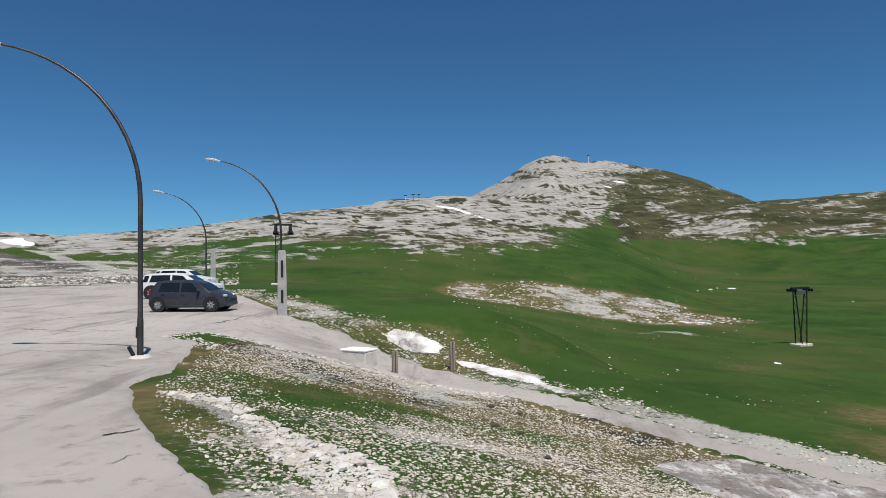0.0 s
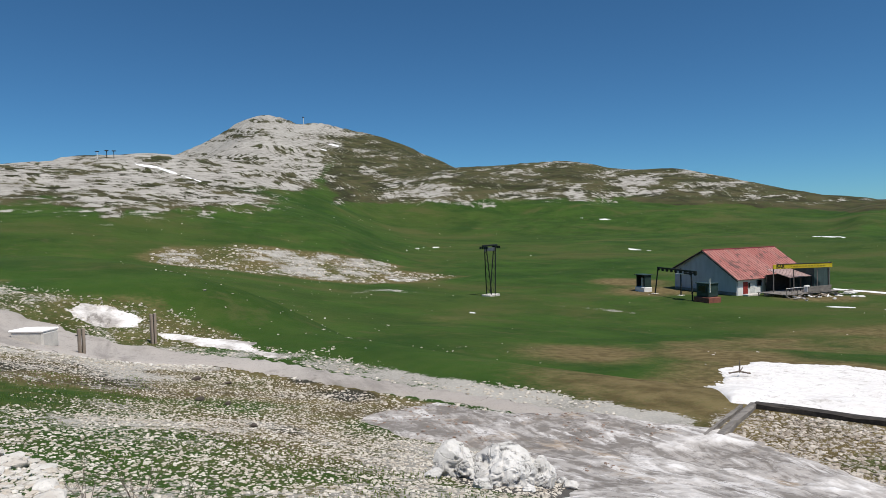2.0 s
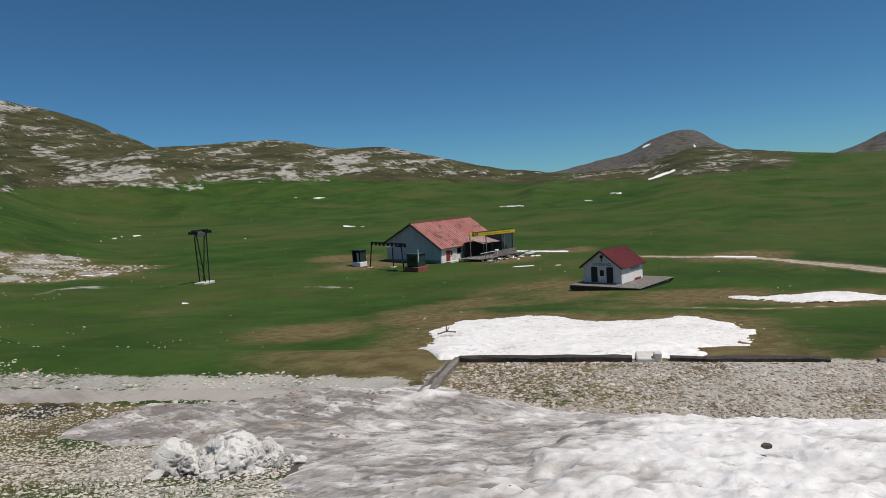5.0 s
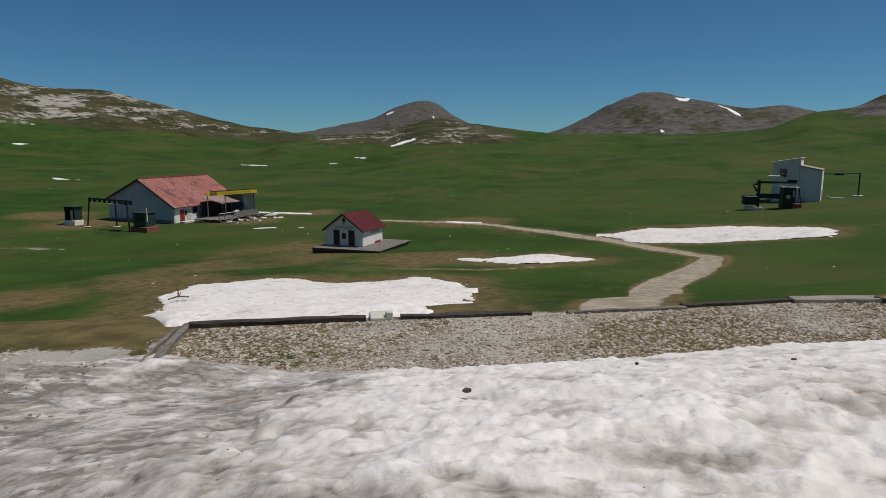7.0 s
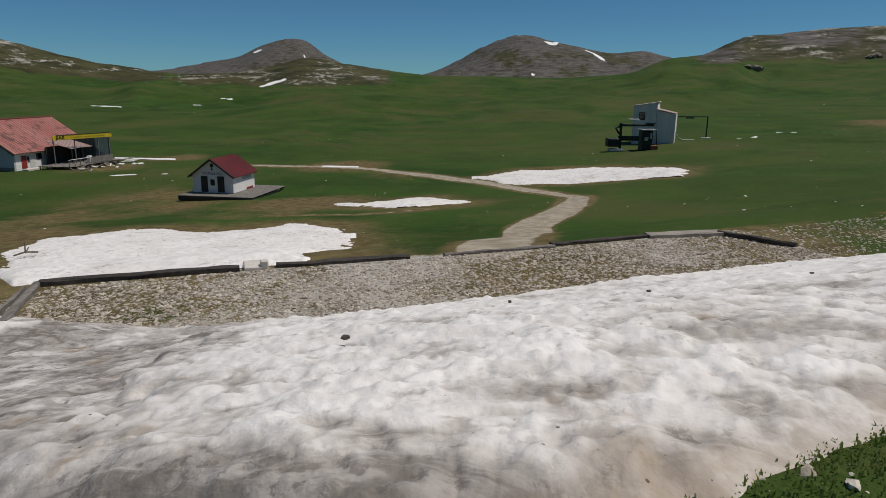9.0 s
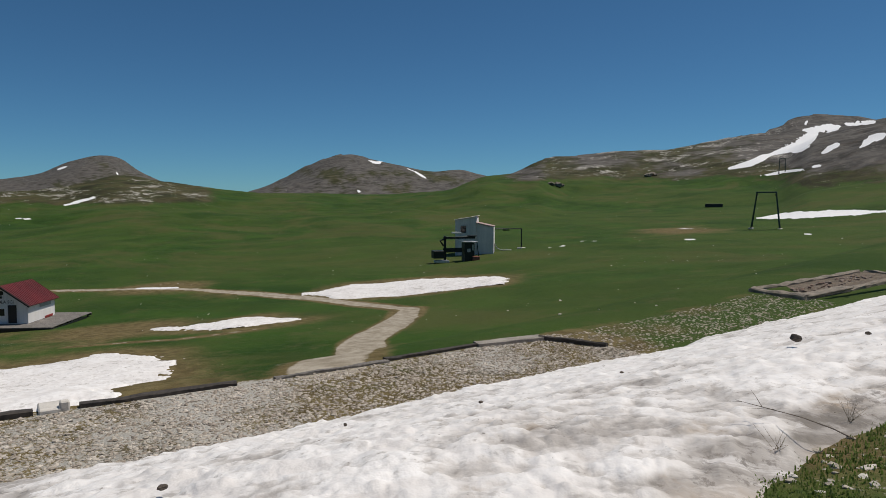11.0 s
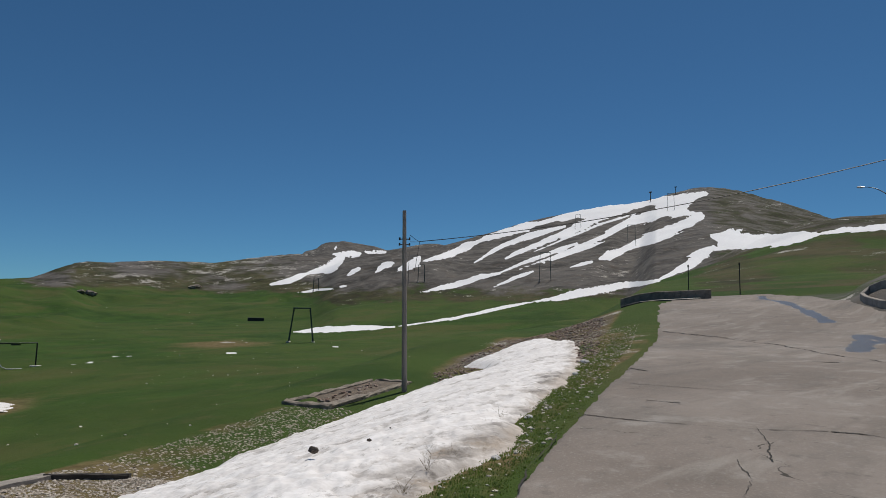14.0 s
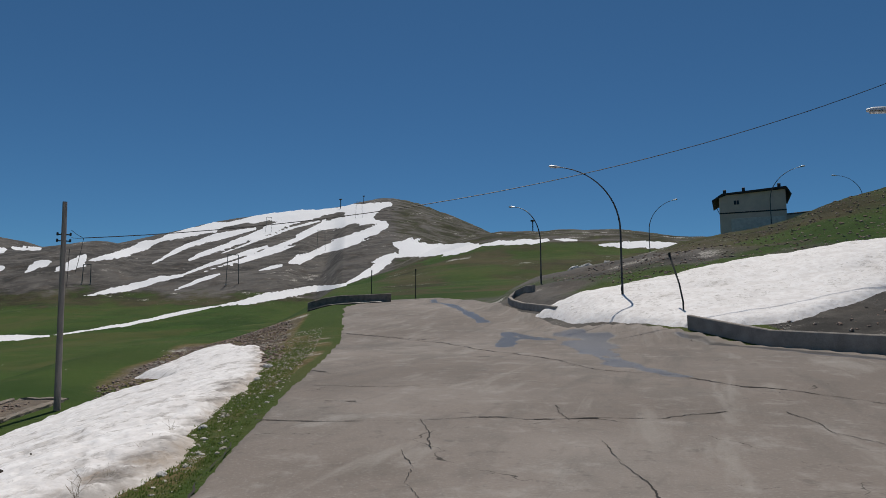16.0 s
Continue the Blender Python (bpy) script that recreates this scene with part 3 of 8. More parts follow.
def land_masks(x, y):
    """Where stone, dry grass, dark heath and old snow lie."""
    u, v = uv(x, y)
    r, az = np.hypot(x, y), bearing(x, y)
    z = height(x, y) - EYE
    el = np.degrees(np.arctan2(z, r))
    n_s, n_m = fbm(x, y, 2.5, 3, 11), fbm(x, y, 14, 4, 12)
    n_far = fbm(az, el * 2.4, 3.2, 6, 13, 0.65)
    thin = smooth(0.14, 0.34, fbm(az * 0.55 + 0.4 * n_far, el * 5.5 + az * 0.3 + 0.6 * n_far, 0.8, 5, 17, 0.66))
    n_str = fbm(az * 0.6 + el * 1.2, el * 4.2 - az * 0.4, 1.5, 6, 14, 0.72)
    lim = lambda a: np.clip(a, 0, 1)
    edge = curve(u, -30, 6.5, -24, 6.0, -20, 3.2, -14, 1.2, 0, 1.3, 8, 1.7, 38, 0.4, 60, 0.5)
    slope = smooth(0, 0.6, v - edge) * (1 - smooth(13.3, 13.9, v)) * (1 - smooth(-1, 2, u)) * smooth(-24, -20, u)
    stone = slope * (0.33 + 0.30 * n_s + 0.08 * smooth(3, 9, v) + 0.34 * smooth(-13, -5, u))
    white = (1 - smooth(0.0, 0.75, segment_distance(u, v, [(-11.4, 1.9), (-9, 2.3), (-6.5, 2.3), (-4, 2.6)]) - 0.5 * n_s))
    stone = np.maximum(stone, white)
    terrace = smooth(12.0, 12.8, v) * (1 - smooth(17.0, 17.5, v)) * smooth(-5, -4, u) * (1 - smooth(27, 31, u))
    stone = np.maximum(stone, terrace * (0.46 + 0.2 * n_s - 0.42 * smooth(13, 20, u)))
    lip = smooth(14.2, 14.6, v) * (1 - smooth(15.2, 16.2, v + 0.7 * n_s)) * (1 - smooth(-5, -4, u)) * smooth(-21, -18, u)
    stone = np.maximum(stone, lip * (0.72 + 0.4 * n_s))
    verge = smooth(2, 6, u) * (1 - smooth(40, 46, u)) * smooth(0, 0.3, v - edge) * (1 - smooth(3.2, 4.5, v))
    stone = np.maximum(stone, verge * (0.22 + 0.30 * n_s))
    rubble = smooth(30, 46, u) * (1 - smooth(60, 68, u)) * smooth(2.6, 4.0, v) * (1 - smooth(12, 15, v + 2 * n_m))
    stone = np.maximum(stone, rubble * (0.35 + 0.3 * n_s))
    plain_m = smooth(17, 20, v) * (1 - smooth(140, 240, r)) * smooth(-5, 8, az)
    stone = np.maximum(stone, plain_m * (0.02 + 0.05 * n_m))
    inside = inside_distance(x, y, MOUND)
    stone = np.maximum(stone, smooth(-5, 3, inside + 4 * n_m + 2 * n_s) * (0.47 + 0.3 * n_m + 0.25 * n_s))
    limit = np.interp(az, [-40, -34, -30, -27, -25, -22, -18], [215, 195, 180, 146, 124, 96, 80])
    left = (1 - smooth(-20, -17.5, az)) * smooth(60, 64, r) * (1 - smooth(0.9, 1.0, r / limit))
    stone = np.maximum(stone, left * (0.44 + 0.4 * n_m + 0.3 * n_s))
    beyond = (1 - smooth(-12, -8, az)) * smooth(112, 140, r) * (1 - smooth(240, 300, r))
    stone = np.maximum(stone, beyond * lim(0.34 + 0.9 * n_m))
    rise = segment_distance(x, y, [(-125, 176), (-93, 160), (-66, 128), (-48, 108), (-40, 95)])
    stone = np.maximum(stone, (1 - smooth(1.2, 2.4, rise + 0.8 * n_m)) * 0.85)
    wide = curve(u, -60, 1.5, -48, 1.5, -36, 3, -28, 5.8, -22, 4.0, -17, 1.8, -10, 1.3, -4, 1.2)
    out = -inside_distance(u, v, CAR_PARK)
    brim = (v > 7) * (out > -0.5) * (1 - smooth(0.5 * wide, wide, out + 1.6 * n_s)) * smooth(-56, -48, u) * (1 - smooth(-5, -4, u))
    stone = np.maximum(stone, brim * (0.42 + 0.25 * n_s))
    dry = np.maximum(brim * (0.3 + 0.25 * (u < -22)), np.maximum(slope * (0.62 + 0.5 * n_s), smooth(-0.9, -0.3, v - edge) * (1 - smooth(0.8, 2.0, v - edge)) * smooth(-21, -18, u) * (1 - smooth(-2, 2, u)) * (0.62 + 0.5 * n_s)))
    dry = np.maximum(dry, terrace * (0.85 + 0.5 * n_s - 0.5 * smooth(13, 19, u)))
    near_bar = smooth(36, 44, az) * (1 - smooth(76, 84, az)) * smooth(40, 50, r) * (1 - smooth(100, 125, r))
    dry = np.maximum(dry, near_bar * lim(0.18 + 0.9 * n_m))
    for poly, reach in ((PATCH_NEAR, 9), (PATCH_FAR, 8), (PATCH_SMALL, 7)):
        d = inside_distance(u, v, poly)
        dry = np.maximum(dry, (1 - smooth(0, reach, -d + 2.5 * n_m)) * 0.75)
    track = np.minimum(segment_distance(u, v, TRACK), segment_distance(u, v, TRACK_SIDE) + 0.9)
    wide = 0.72 + 0.55 * smooth(26, 34, v) * (1 - smooth(43, 52, v)) + 0.35 * n_s + 0.2 * n_m
    sand = (1 - smooth(wide, wide + 0.6, track + 0.3 * n_s)) * (0.85 + 0.3 * n_s)
    dry = np.maximum(dry, (1 - smooth(0.9, 2.6, track)) * 0.9)
    dry = np.maximum(dry, plain_m * lim(0.12 + 0.55 * n_m) * (0.6 + 0.4 * smooth(60, 30, az)))
    streak = fbm(az, el * 9, 4.0, 4, 15) * smooth(110, 160, r) * (1 - smooth(500, 700, r))
    dry = np.maximum(dry, lim(streak * 0.8 - 0.16))
    for cx, cy, size in ((77, 88, 9), (90, 66, 8), (84, 100, 10), (104, 62, 7), (60, 22, 9), (38, 34, 9), (30, 40, 8), (150, -70, 16), (95, 30, 9)):
        dry = np.maximum(dry, 0.8 * np.exp(-((x - cx) ** 2 + (y - cy) ** 2) / size ** 2) + 0.3 * n_m * (np.hypot(x - cx, y - cy) < 2 * size))
    # dark earth ring paints the shadowed melt hollow round the boulder
    moat_shade = 1 - smooth(0.55, 1.25, np.hypot(x - 4.75, y - 7.9) + 0.25 * n_s)
    stone = stone * (1 - 0.8 * moat_shade)
    heath = slope * (0.42 + 0.6 * n_s)
    dry = np.maximum(dry, verge * (0.42 + 0.7 * n_s + 0.3 * smooth(2.4, 3.2, v)))
    hill = smooth(0.6, 2.2, el) * (r > 110)
    # pale limestone of the western ridge and the summit's near side
    line = np.minimum(segment_distance(az, el, [(34.0, -7.2), (37, -7.4), (40.4, -7.8)]), segment_distance(az, el, [(16.5, -5.7), (19.5, -5.6), (22.5, -5.9)]))
    stone = np.maximum(stone, (1 - smooth(0.05, 0.22, line + 0.05 * n_s)) * 0.42 * (v > 18) * (r > 40))
    west = (1 - smooth(4, 17, az)) * smooth(-60, -40, az) * smooth(0.4, 3.4, el + 1.3 * n_far + 0.8 * n_str + 0.06 * (az + 5) + 2.2 * (1 - smooth(-24, -16, az)))
    stone = np.where(r > 110, np.maximum(stone, west * (0.68 + 0.72 * n_str - 0.5 * thin)), stone)
    heath = np.where(r > 110, np.maximum(heath, west * 0.8), heath)
    summit = (r > 300) * smooth(-3, 0, az) * (1 - smooth(13.0, 17.5, az + 2.2 * n_far - 0.5 * (el - 6))) * smooth(2.4, 3.6, el)
    stone = np.maximum(stone, summit * (0.70 + 0.7 * n_str - 0.5 * thin))
    summit_right = (r > 300) * smooth(13, 16, az + 2 * n_far) * (1 - smooth(57, 64, az)) * smooth(1.4, 2.4, el + 0.5 * n_far)
    heath = np.maximum(heath, np.maximum(summit_right * 0.9, summit * 0.9))
    stone = np.maximum(stone, summit_right * lim(0.42 + 1.0 * n_str - 0.055 * (el - 2)))
    scree = np.minimum(segment_distance(az, el, [(17.5, 4.9), (19.5, 3.9), (22, 2.9), (25, 2.1), (28.5, 1.6)]), segment_distance(az, el, [(28.5, 2.2), (34, 1.9), (39, 1.5)]) + 0.25)
    stone = np.where(r > 300, np.maximum(stone, (1 - smooth(0.25, 0.75, scree + 0.5 * n_str)) * (0.56 + 0.7 * n_str - 0.5 * thin)), stone)
    shoulder = (r > 200) * (r < 1000) * smooth(38, 42, az) * (1 - smooth(57, 61, az)) * smooth(-0.15, 0.35, el - np.interp(az, [40, 44, 48, 52, 56, 60], [1.5, 1.15, 0.8, 0.4, 0.2, 0.3]) + 0.5 * n_far)
    heath = np.maximum(heath, shoulder * 0.9)
    stone = np.maximum(stone, shoulder * lim(0.14 + 0.95 * n_str))
    knoll = (r > 200) * (r < 900) * smooth(56, 62, az) * (1 - smooth(74, 80, az)) * smooth(-0.5, 0.4, el + 0.5 * n_far)
    heath = np.maximum(heath, knoll * 0.75)
    stone = np.maximum(stone, knoll * lim(0.28 + 0.7 * n_str))
    far = (r > 1000) * (az > 50) * (az < 112)
    heath = np.maximum(heath, far * (0.9 + 0.3 * n_far))
    stone = np.maximum(stone, far * lim(0.10 + 0.7 * n_str) * 0.7)
    ridge = (r > 280) * smooth(98, 104, az) * (1 - smooth(121, 128, az)) * smooth(1.6, 2.6, el + 0.5 * n_far)
    heath = np.maximum(heath, ridge * 0.9)
    stone = np.maximum(stone, ridge * lim(0.24 + 0.85 * n_str))
    ski = (r > 180) * smooth(116, 124, az) * smooth(1.0, 2.0, el + 0.4 * n_far - 0.03 * (az - 130)) * (1 - smooth(196, 205, az))
    heath = np.maximum(heath, ski * (0.62 + 0.45 * n_far))
    stone = np.maximum(stone, ski * lim(0.02 + 0.75 * n_str))
    cone = (r > 180) * smooth(154.5, 157, az + n_far) * (1 - smooth(168, 172, az)) * smooth(5.0, 7.0, el + 0.8 * n_far)
    heath = np.maximum(heath, cone * 0.95)
    bank = (r > 40) * (r < 200) * smooth(164, 170, az) * smooth(2, 4, el)
    heath = np.maximum(heath, bank * (0.45 + 0.7 * n_m))
    stone = np.maximum(stone, bank * lim(0.10 + 0.4 * n_m + 0.3 * n_s) * (1 - 0.5 * smooth(50, 75, r)))
    dry = np.maximum(dry, bank * lim(0.22 + 0.5 * n_m))
    south = (r > 75) * (r < 420) * smooth(150, 158, az) * (1 - smooth(186, 192, az)) * smooth(0.5, 2.0, el)
    heath = np.maximum(heath, south * lim(0.58 + 0.7 * n_m))
    dry = np.maximum(dry, south * lim(0.2 + 0.9 * n_m))
    stone = np.maximum(stone, south * lim(0.12 + 0.5 * n_m))
    side = smooth(10.9, 11.8, -v) * (1 - smooth(26, 34, -v)) * smooth(29, 33, u) * (1 - smooth(62, 74, u))
    dry, bare = np.maximum(dry, side * lim(0.2 + 0.5 * n_m)), side * lim(0.62 + 0.7 * n_m)
    stone = np.maximum(stone, side * lim(0.12 + 0.4 * n_s))
    snow = np.zeros_like(r)
    ragged = 0.18 * n_str + 0.06 * n_far
    fall = fbm((az * 0.94 + el * 0.34) * 0.45, (el * 0.94 - az * 0.34) * 3.6, 1.0, 5, 16, 0.7)
    for w, *chain in GULLIES:
        n = len(chain) - 1
        for k, (p, q) in enumerate(zip(chain[:-1], chain[1:])):
            dx, dy = q[0] - p[0], q[1] - p[1]
            t = np.clip(((az - p[0]) * dx + (el - p[1]) * dy) / (dx * dx + dy * dy), 0, 1)
            d = np.hypot(az - p[0] - t * dx, el - p[1] - t * dy)
            along = (k + t) / n
            wide = w * (0.30 + 0.85 * np.minimum(along * 2.2, 1) - 0.2 * smooth(0.8, 1.0, along))
            snow = np.maximum(snow, 0.5 + (wide * (1 + 0.6 * fall) * (1 - 0.5 * smooth(0.75, 1.0, along) * (n > 1)) - d + min(0.12, 0.4 * w) * fall) / 0.17)
    snow = np.where(r > 105, snow, 0)
    for w, a0, e0, a1, e1 in FLECKS:
        d = segment_distance(az, el, [(a0, e0), (a1, e1)])
        snow = np.maximum(snow, np.where((r > 30) & (v > 18), 0.5 + (0.5 * w - d + 0.05 * n_m + 0.05 * n_s) / 0.10, 0))
    snow = lim(snow)
    bare = np.maximum(np.maximum(bare, far * (0.70 + 0.8 * n_far)), (r > 840) * (az > 112) * (az < 140) * 0.95)
    bare = np.maximum(bare, ski * smooth(1.2, 4.2, el + 1.2 * n_far) * 0.9 * (1 - 0.45 * smooth(154.5, 157, az + n_far)))
    bare = np.maximum(bare, ridge * (0.5 + 0.5 * n_far))
    bare = np.maximum(bare, bank * (0.12 + 0.7 * n_m + 0.5 * (1 - smooth(46, 66, r))))
    bare = np.maximum(bare, smooth(8, 14, u) * (1 - smooth(31, 34, u)) * smooth(18.6, 19.4, -v) * (1 - smooth(27, 36, -v + 3 * n_m)) * 0.95)
    dry = np.maximum(dry, smooth(6, 12, u) * (1 - smooth(34, 38, u)) * smooth(16.0, 17.5, -v) * (1 - smooth(34, 44, -v + 3 * n_m)) * lim(0.3 + 0.5 * n_m))
    stone = np.maximum(stone, smooth(6, 12, u) * (1 - smooth(34, 38, u)) * smooth(16.0, 17.5, -v) * (1 - smooth(34, 44, -v)) * lim(0.3 + 0.4 * n_s))
    bare = np.maximum(bare, rubble * 0.5)
    dry = np.maximum(dry, rubble * 0.8)
    bare = np.maximum(bare, np.maximum(slope * (0.16 + 0.6 * n_s + 0.16 * smooth(3, 8, v)), terrace * (0.34 + 0.5 * n_s - 0.3 * smooth(13, 19, u))))
    bare = np.maximum(bare, summit * 0.35)
    bare = np.maximum(bare, np.maximum(left * 0.95, 0.25 * smooth(-6, 1, inside + 4 * n_m)))
    dry = np.maximum(dry, 0.6 * smooth(-8, 0, inside + 4 * n_m))
    bare = np.maximum(bare, moat_shade * 0.9)
    return {"bare": lim(bare), "stone": lim(stone), "dry": lim(dry), "heath": lim(heath), "snow": snow, "sand": lim(sand)}


def make_land_sheet():
    az = np.concatenate([np.arange(-40, 119, 0.21), np.arange(119, 168, 0.11), np.arange(168, 200, 0.17), np.arange(200, 320, 2.0)])
    r = np.concatenate([[0.01, 0.12, 0.26, 0.4], np.geomspace(0.5, 11, 80, endpoint=False), np.geomspace(11, 100, 190, endpoint=False), np.geomspace(100, 1000, 185, endpoint=False), np.geomspace(1000, 4700, 60)])
    rr, aa = np.meshgrid(r, np.radians(az), indexing="ij")
    x, y = rr * np.sin(aa), rr * np.cos(aa)
    z = height(x, y)
    ob = mesh_object("ground", np.stack([x, y, z], -1).reshape(-1, 3), quads(len(r), len(az), True)[:, ::-1], LAND)
    for name, values in land_masks(x, y).items():
        attribute(ob, name, values)
    return tagged(ob, "rolling alpine meadow with pale limestone hills and scree", "ground", kind="structure")


def sheet(name, poly, rise, material, step=0.25, growth=0.02, attrs=None):
    """A sheet laid on the land inside a plan polygon. rise(x, y, u, v, inside) gives its height over the land."""
    p = np.array(poly)
    px, py = xy(p[:, 0], p[:, 1])
    a = bearing(px, py)
    if inside_distance(np.array([0.0]), np.array([0.0]), poly)[0] > 0:
        a0, a1, r0 = -82, 278, 0.05
    else:
        tt = np.linspace(0, 1, 40)[:, None]
        q = (p[None] * (1 - tt[..., None]) + np.roll(p, -1, 0)[None] * tt[..., None]).reshape(-1, 2)
        qx, qy = xy(q[:, 0], q[:, 1])
        a, rq = bearing(qx, qy), np.hypot(qx, qy)
        a0, a1, r0 = a.min() - 1, a.max() + 1, max(rq.min() - 0.5, 0.4)
    r1 = np.hypot(px, py).max() + 1
    az = np.arange(a0, a1 + step, step)
    r = np.exp(np.arange(math.log(r0), math.log(r1) + growth, growth))
    rr, aa = np.meshgrid(r, np.radians(az), indexing="ij")
    x, y = rr * np.sin(aa), rr * np.cos(aa)
    u, v = uv(x, y)
    d = inside_distance(u, v, poly)
    lift = rise(x, y, u, v, d)
    z = height(x, y) + np.maximum(lift, -0.3)
    q = quads(len(r), len(az))[:, ::-1]
    q = q[(lift.ravel()[q] > -0.03).any(1)]
    used, back = np.unique(q, return_inverse=True)
    ob = mesh_object(name, np.stack([x, y, z], -1).reshape(-1, 3)[used], back.reshape(-1, 4), material)
    for key, fn in (attrs or {}).items():
        attribute(ob, key, fn(x, y, u, v, d).ravel()[used])
    return ob


def asphalt_rise(x, y, u, v, d):
    d = d + 0.09 * fbm(x, y, 0.5, 4, 21, 0.65) + 0.05 * fbm(x, y, 3.0, 2, 22)
    return np.clip(d * 0.9, -0.3, 0.045) + 0.012 * fbm(x, y, 6.0, 2, 23)


def asphalt_wet(x, y, u, v, d):
    n = 0.35 * fbm(x, y, 1.6, 4, 25, 0.6)
    s = segment_distance(u, v, [(66, -8.6), (62.6, -8.3), (58.4, -9.2), (51, -9.4), (44.2, -9.2)]) + n
    w = 1 - smooth(0.25, 0.6, s)
    s = np.minimum(segment_distance(u, v, [(36.8, -9.0), (33, -8.1), (29.2, -6.9)]), segment_distance(u, v, [(36.2, -9.0), (32.2, -9.8)])) + n
    w = np.maximum(w, 1 - smooth(0.3, 0.7, s))
    s = np.minimum(segment_distance(u, v, [(35.2, -12.0), (31.6, -12.0), (25.5, -9.9), (20.5, -8.7), (17, -8.7)]), segment_distance(u, v, [(31.0, -11.0), (24.5, -9.2), (19.6, -8.3)])) + n
    w = np.maximum(w, 1 - smooth(0.05 + 0.35 * smooth(20, 30, u), 0.6 + 0.7 * smooth(20, 30, u), s + n))
    s = segment_distance(u, v, [(29, -15.2), (24, -16.5), (18, -17.4)]) + n
    return np.maximum(w, (1 - smooth(0.1, 0.9, s)) * 0.8)


def asphalt_pale(x, y, u, v, d):
    # car park end coloured paler to carry its brighter down-sun look
    return np.clip((1 - smooth(-9, 3, u)) * 0.85 + 0.25 * fbm(x, y, 5, 3, 24), 0, 1)


def cups(x, y, size, seed):
    """Sun cups: rounded hollows with sharp rims."""
    wx, wy = x + 0.35 * size * fbm(x, y, size * 1.5, 2, seed), y + 0.35 * size * fbm(x, y, size * 1.5, 2, seed + 3)
    return np.abs(fbm(wx, wy, size, 3, seed + 7, 0.5))


def bank_rise(x, y, u, v, d):
    d = d + 0.3 * smooth(8, 5, v) * smooth(-1, 1, u) + 0.25 * fbm(x, y, 1.2, 4, 31, 0.6) + 0.3 * fbm(x, y, 4.0, 2, 32)
    body = np.where(d > 0, 0.38 * (1 - np.exp(-np.maximum(d, 0) / (0.9 + 1.3 * smooth(10, 5, v) * smooth(-2, 1, u)))), d * 0.6)
    lumps = (0.06 + 0.08 * smooth(2, -3, u)) * cups(x, y, 1.0, 33) + 0.085 * cups(x * 1.3, y * 0.8, 0.5, 41) + 0.06 * cups(x, y, 0.24, 48) + 0.025 * cups(x, y, 0.11, 49) + 0.12 * fbm(x, y, 3.5, 3, 45, 0.6)
    step = 0.12 * smooth(-0.22, 0.22, u + 0.9 + 1.3 * fbm(x, y, 1.6, 4, 46, 0.6) - 0.12 * (v - 6))
    low = 0.45 + 0.55 * smooth(-5, 2.5, u)
    return np.where(d > 0, (body + lumps * smooth(0, 0.6, d)) * low + step * smooth(0, 0.8, d) - 0.05, body)


def bank_dirt(x, y, u, v, d):
    n = fbm(x, y, 2.5, 3, 51)
    a = 0.98 * (1 - smooth(-1.7, 1.0, u + 1.8 * n - 0.15 * (v - 6)))
    a = np.maximum(a, 0.30 - 0.15 * smooth(3, 12, u) + 0.6 * fbm(x, y, 1.5, 4, 52))
    a = a + 0.6 * (1 - smooth(0.1, 0.7, d + 0.3 * n)) * smooth(8, 3.5, v)
    return np.clip(a + 0.36 - 0.9 * cups(x, y, 1.0, 33) - 0.75 * cups(x * 1.3, y * 0.8, 0.5, 41) - 0.5 * cups(x, y, 0.24, 48) + 0.35 * (1 - smooth(0, 0.08, cups(x, y, 1.0, 33))) * smooth(4, -1, u) + 0.35 * (1 - smooth(-7.5, -3.5, u)), 0, 1.3)


def bank_fringe(x, y, u, v, d):
    return smooth(8, 4, v) * smooth(0, 2, u) * 0.8 * (1 - smooth(0.05, 0.45, d + 0.35 * fbm(x, y, 0.7, 4, 53) + 0.3 * smooth(8, 5, v) * smooth(-1, 1, u)))


def patch_rise(x, y, u, v, d):
    d = d + 0.7 + 1.9 * fbm(x, y, 3.0, 6, 61, 0.72) + 0.8 * fbm(x, y, 9.0, 2, 62)
    d = np.minimum(d - 0.3 + 0.6 * smooth(22, 30, v), np.where((u > -12) & (u < 9) & (v < 24) & (v > 10), v - 17.25 - 2.2 * np.maximum(-4.4 - u, 0), 99.0))
    return np.where(d > 0, 0.2 * (1 - np.exp(-np.maximum(d, 0) / 1.2)) + 0.08 * cups(x, y, 1.5, 63), d * 0.4)


def steep_rise(x, y, u, v, d):
    d = d + 0.35 * fbm(x, y, 1.6, 5, 66, 0.65)
    return np.where(d > 0, 0.27 * (1 - np.exp(-np.maximum(d, 0) / 0.22)) + 0.10 * cups(x, y, 1.8, 67) * smooth(0, 1, d), d * 0.5)


def thin_rise(x, y, u, v, d):
    d = d - 0.15 + 0.55 * fbm(x, y, 1.4, 6, 64, 0.68)
    return np.where(d > 0, 0.05 * (1 - np.exp(-np.maximum(d, 0) / 0.3)) + 0.025 * cups(x, y, 0.5, 65), d * 0.4)


def light_dirt(x, y, u, v, d):
    return np.clip(0.10 + 0.2 * fbm(x, y, 5, 3, 71), 0, 1)


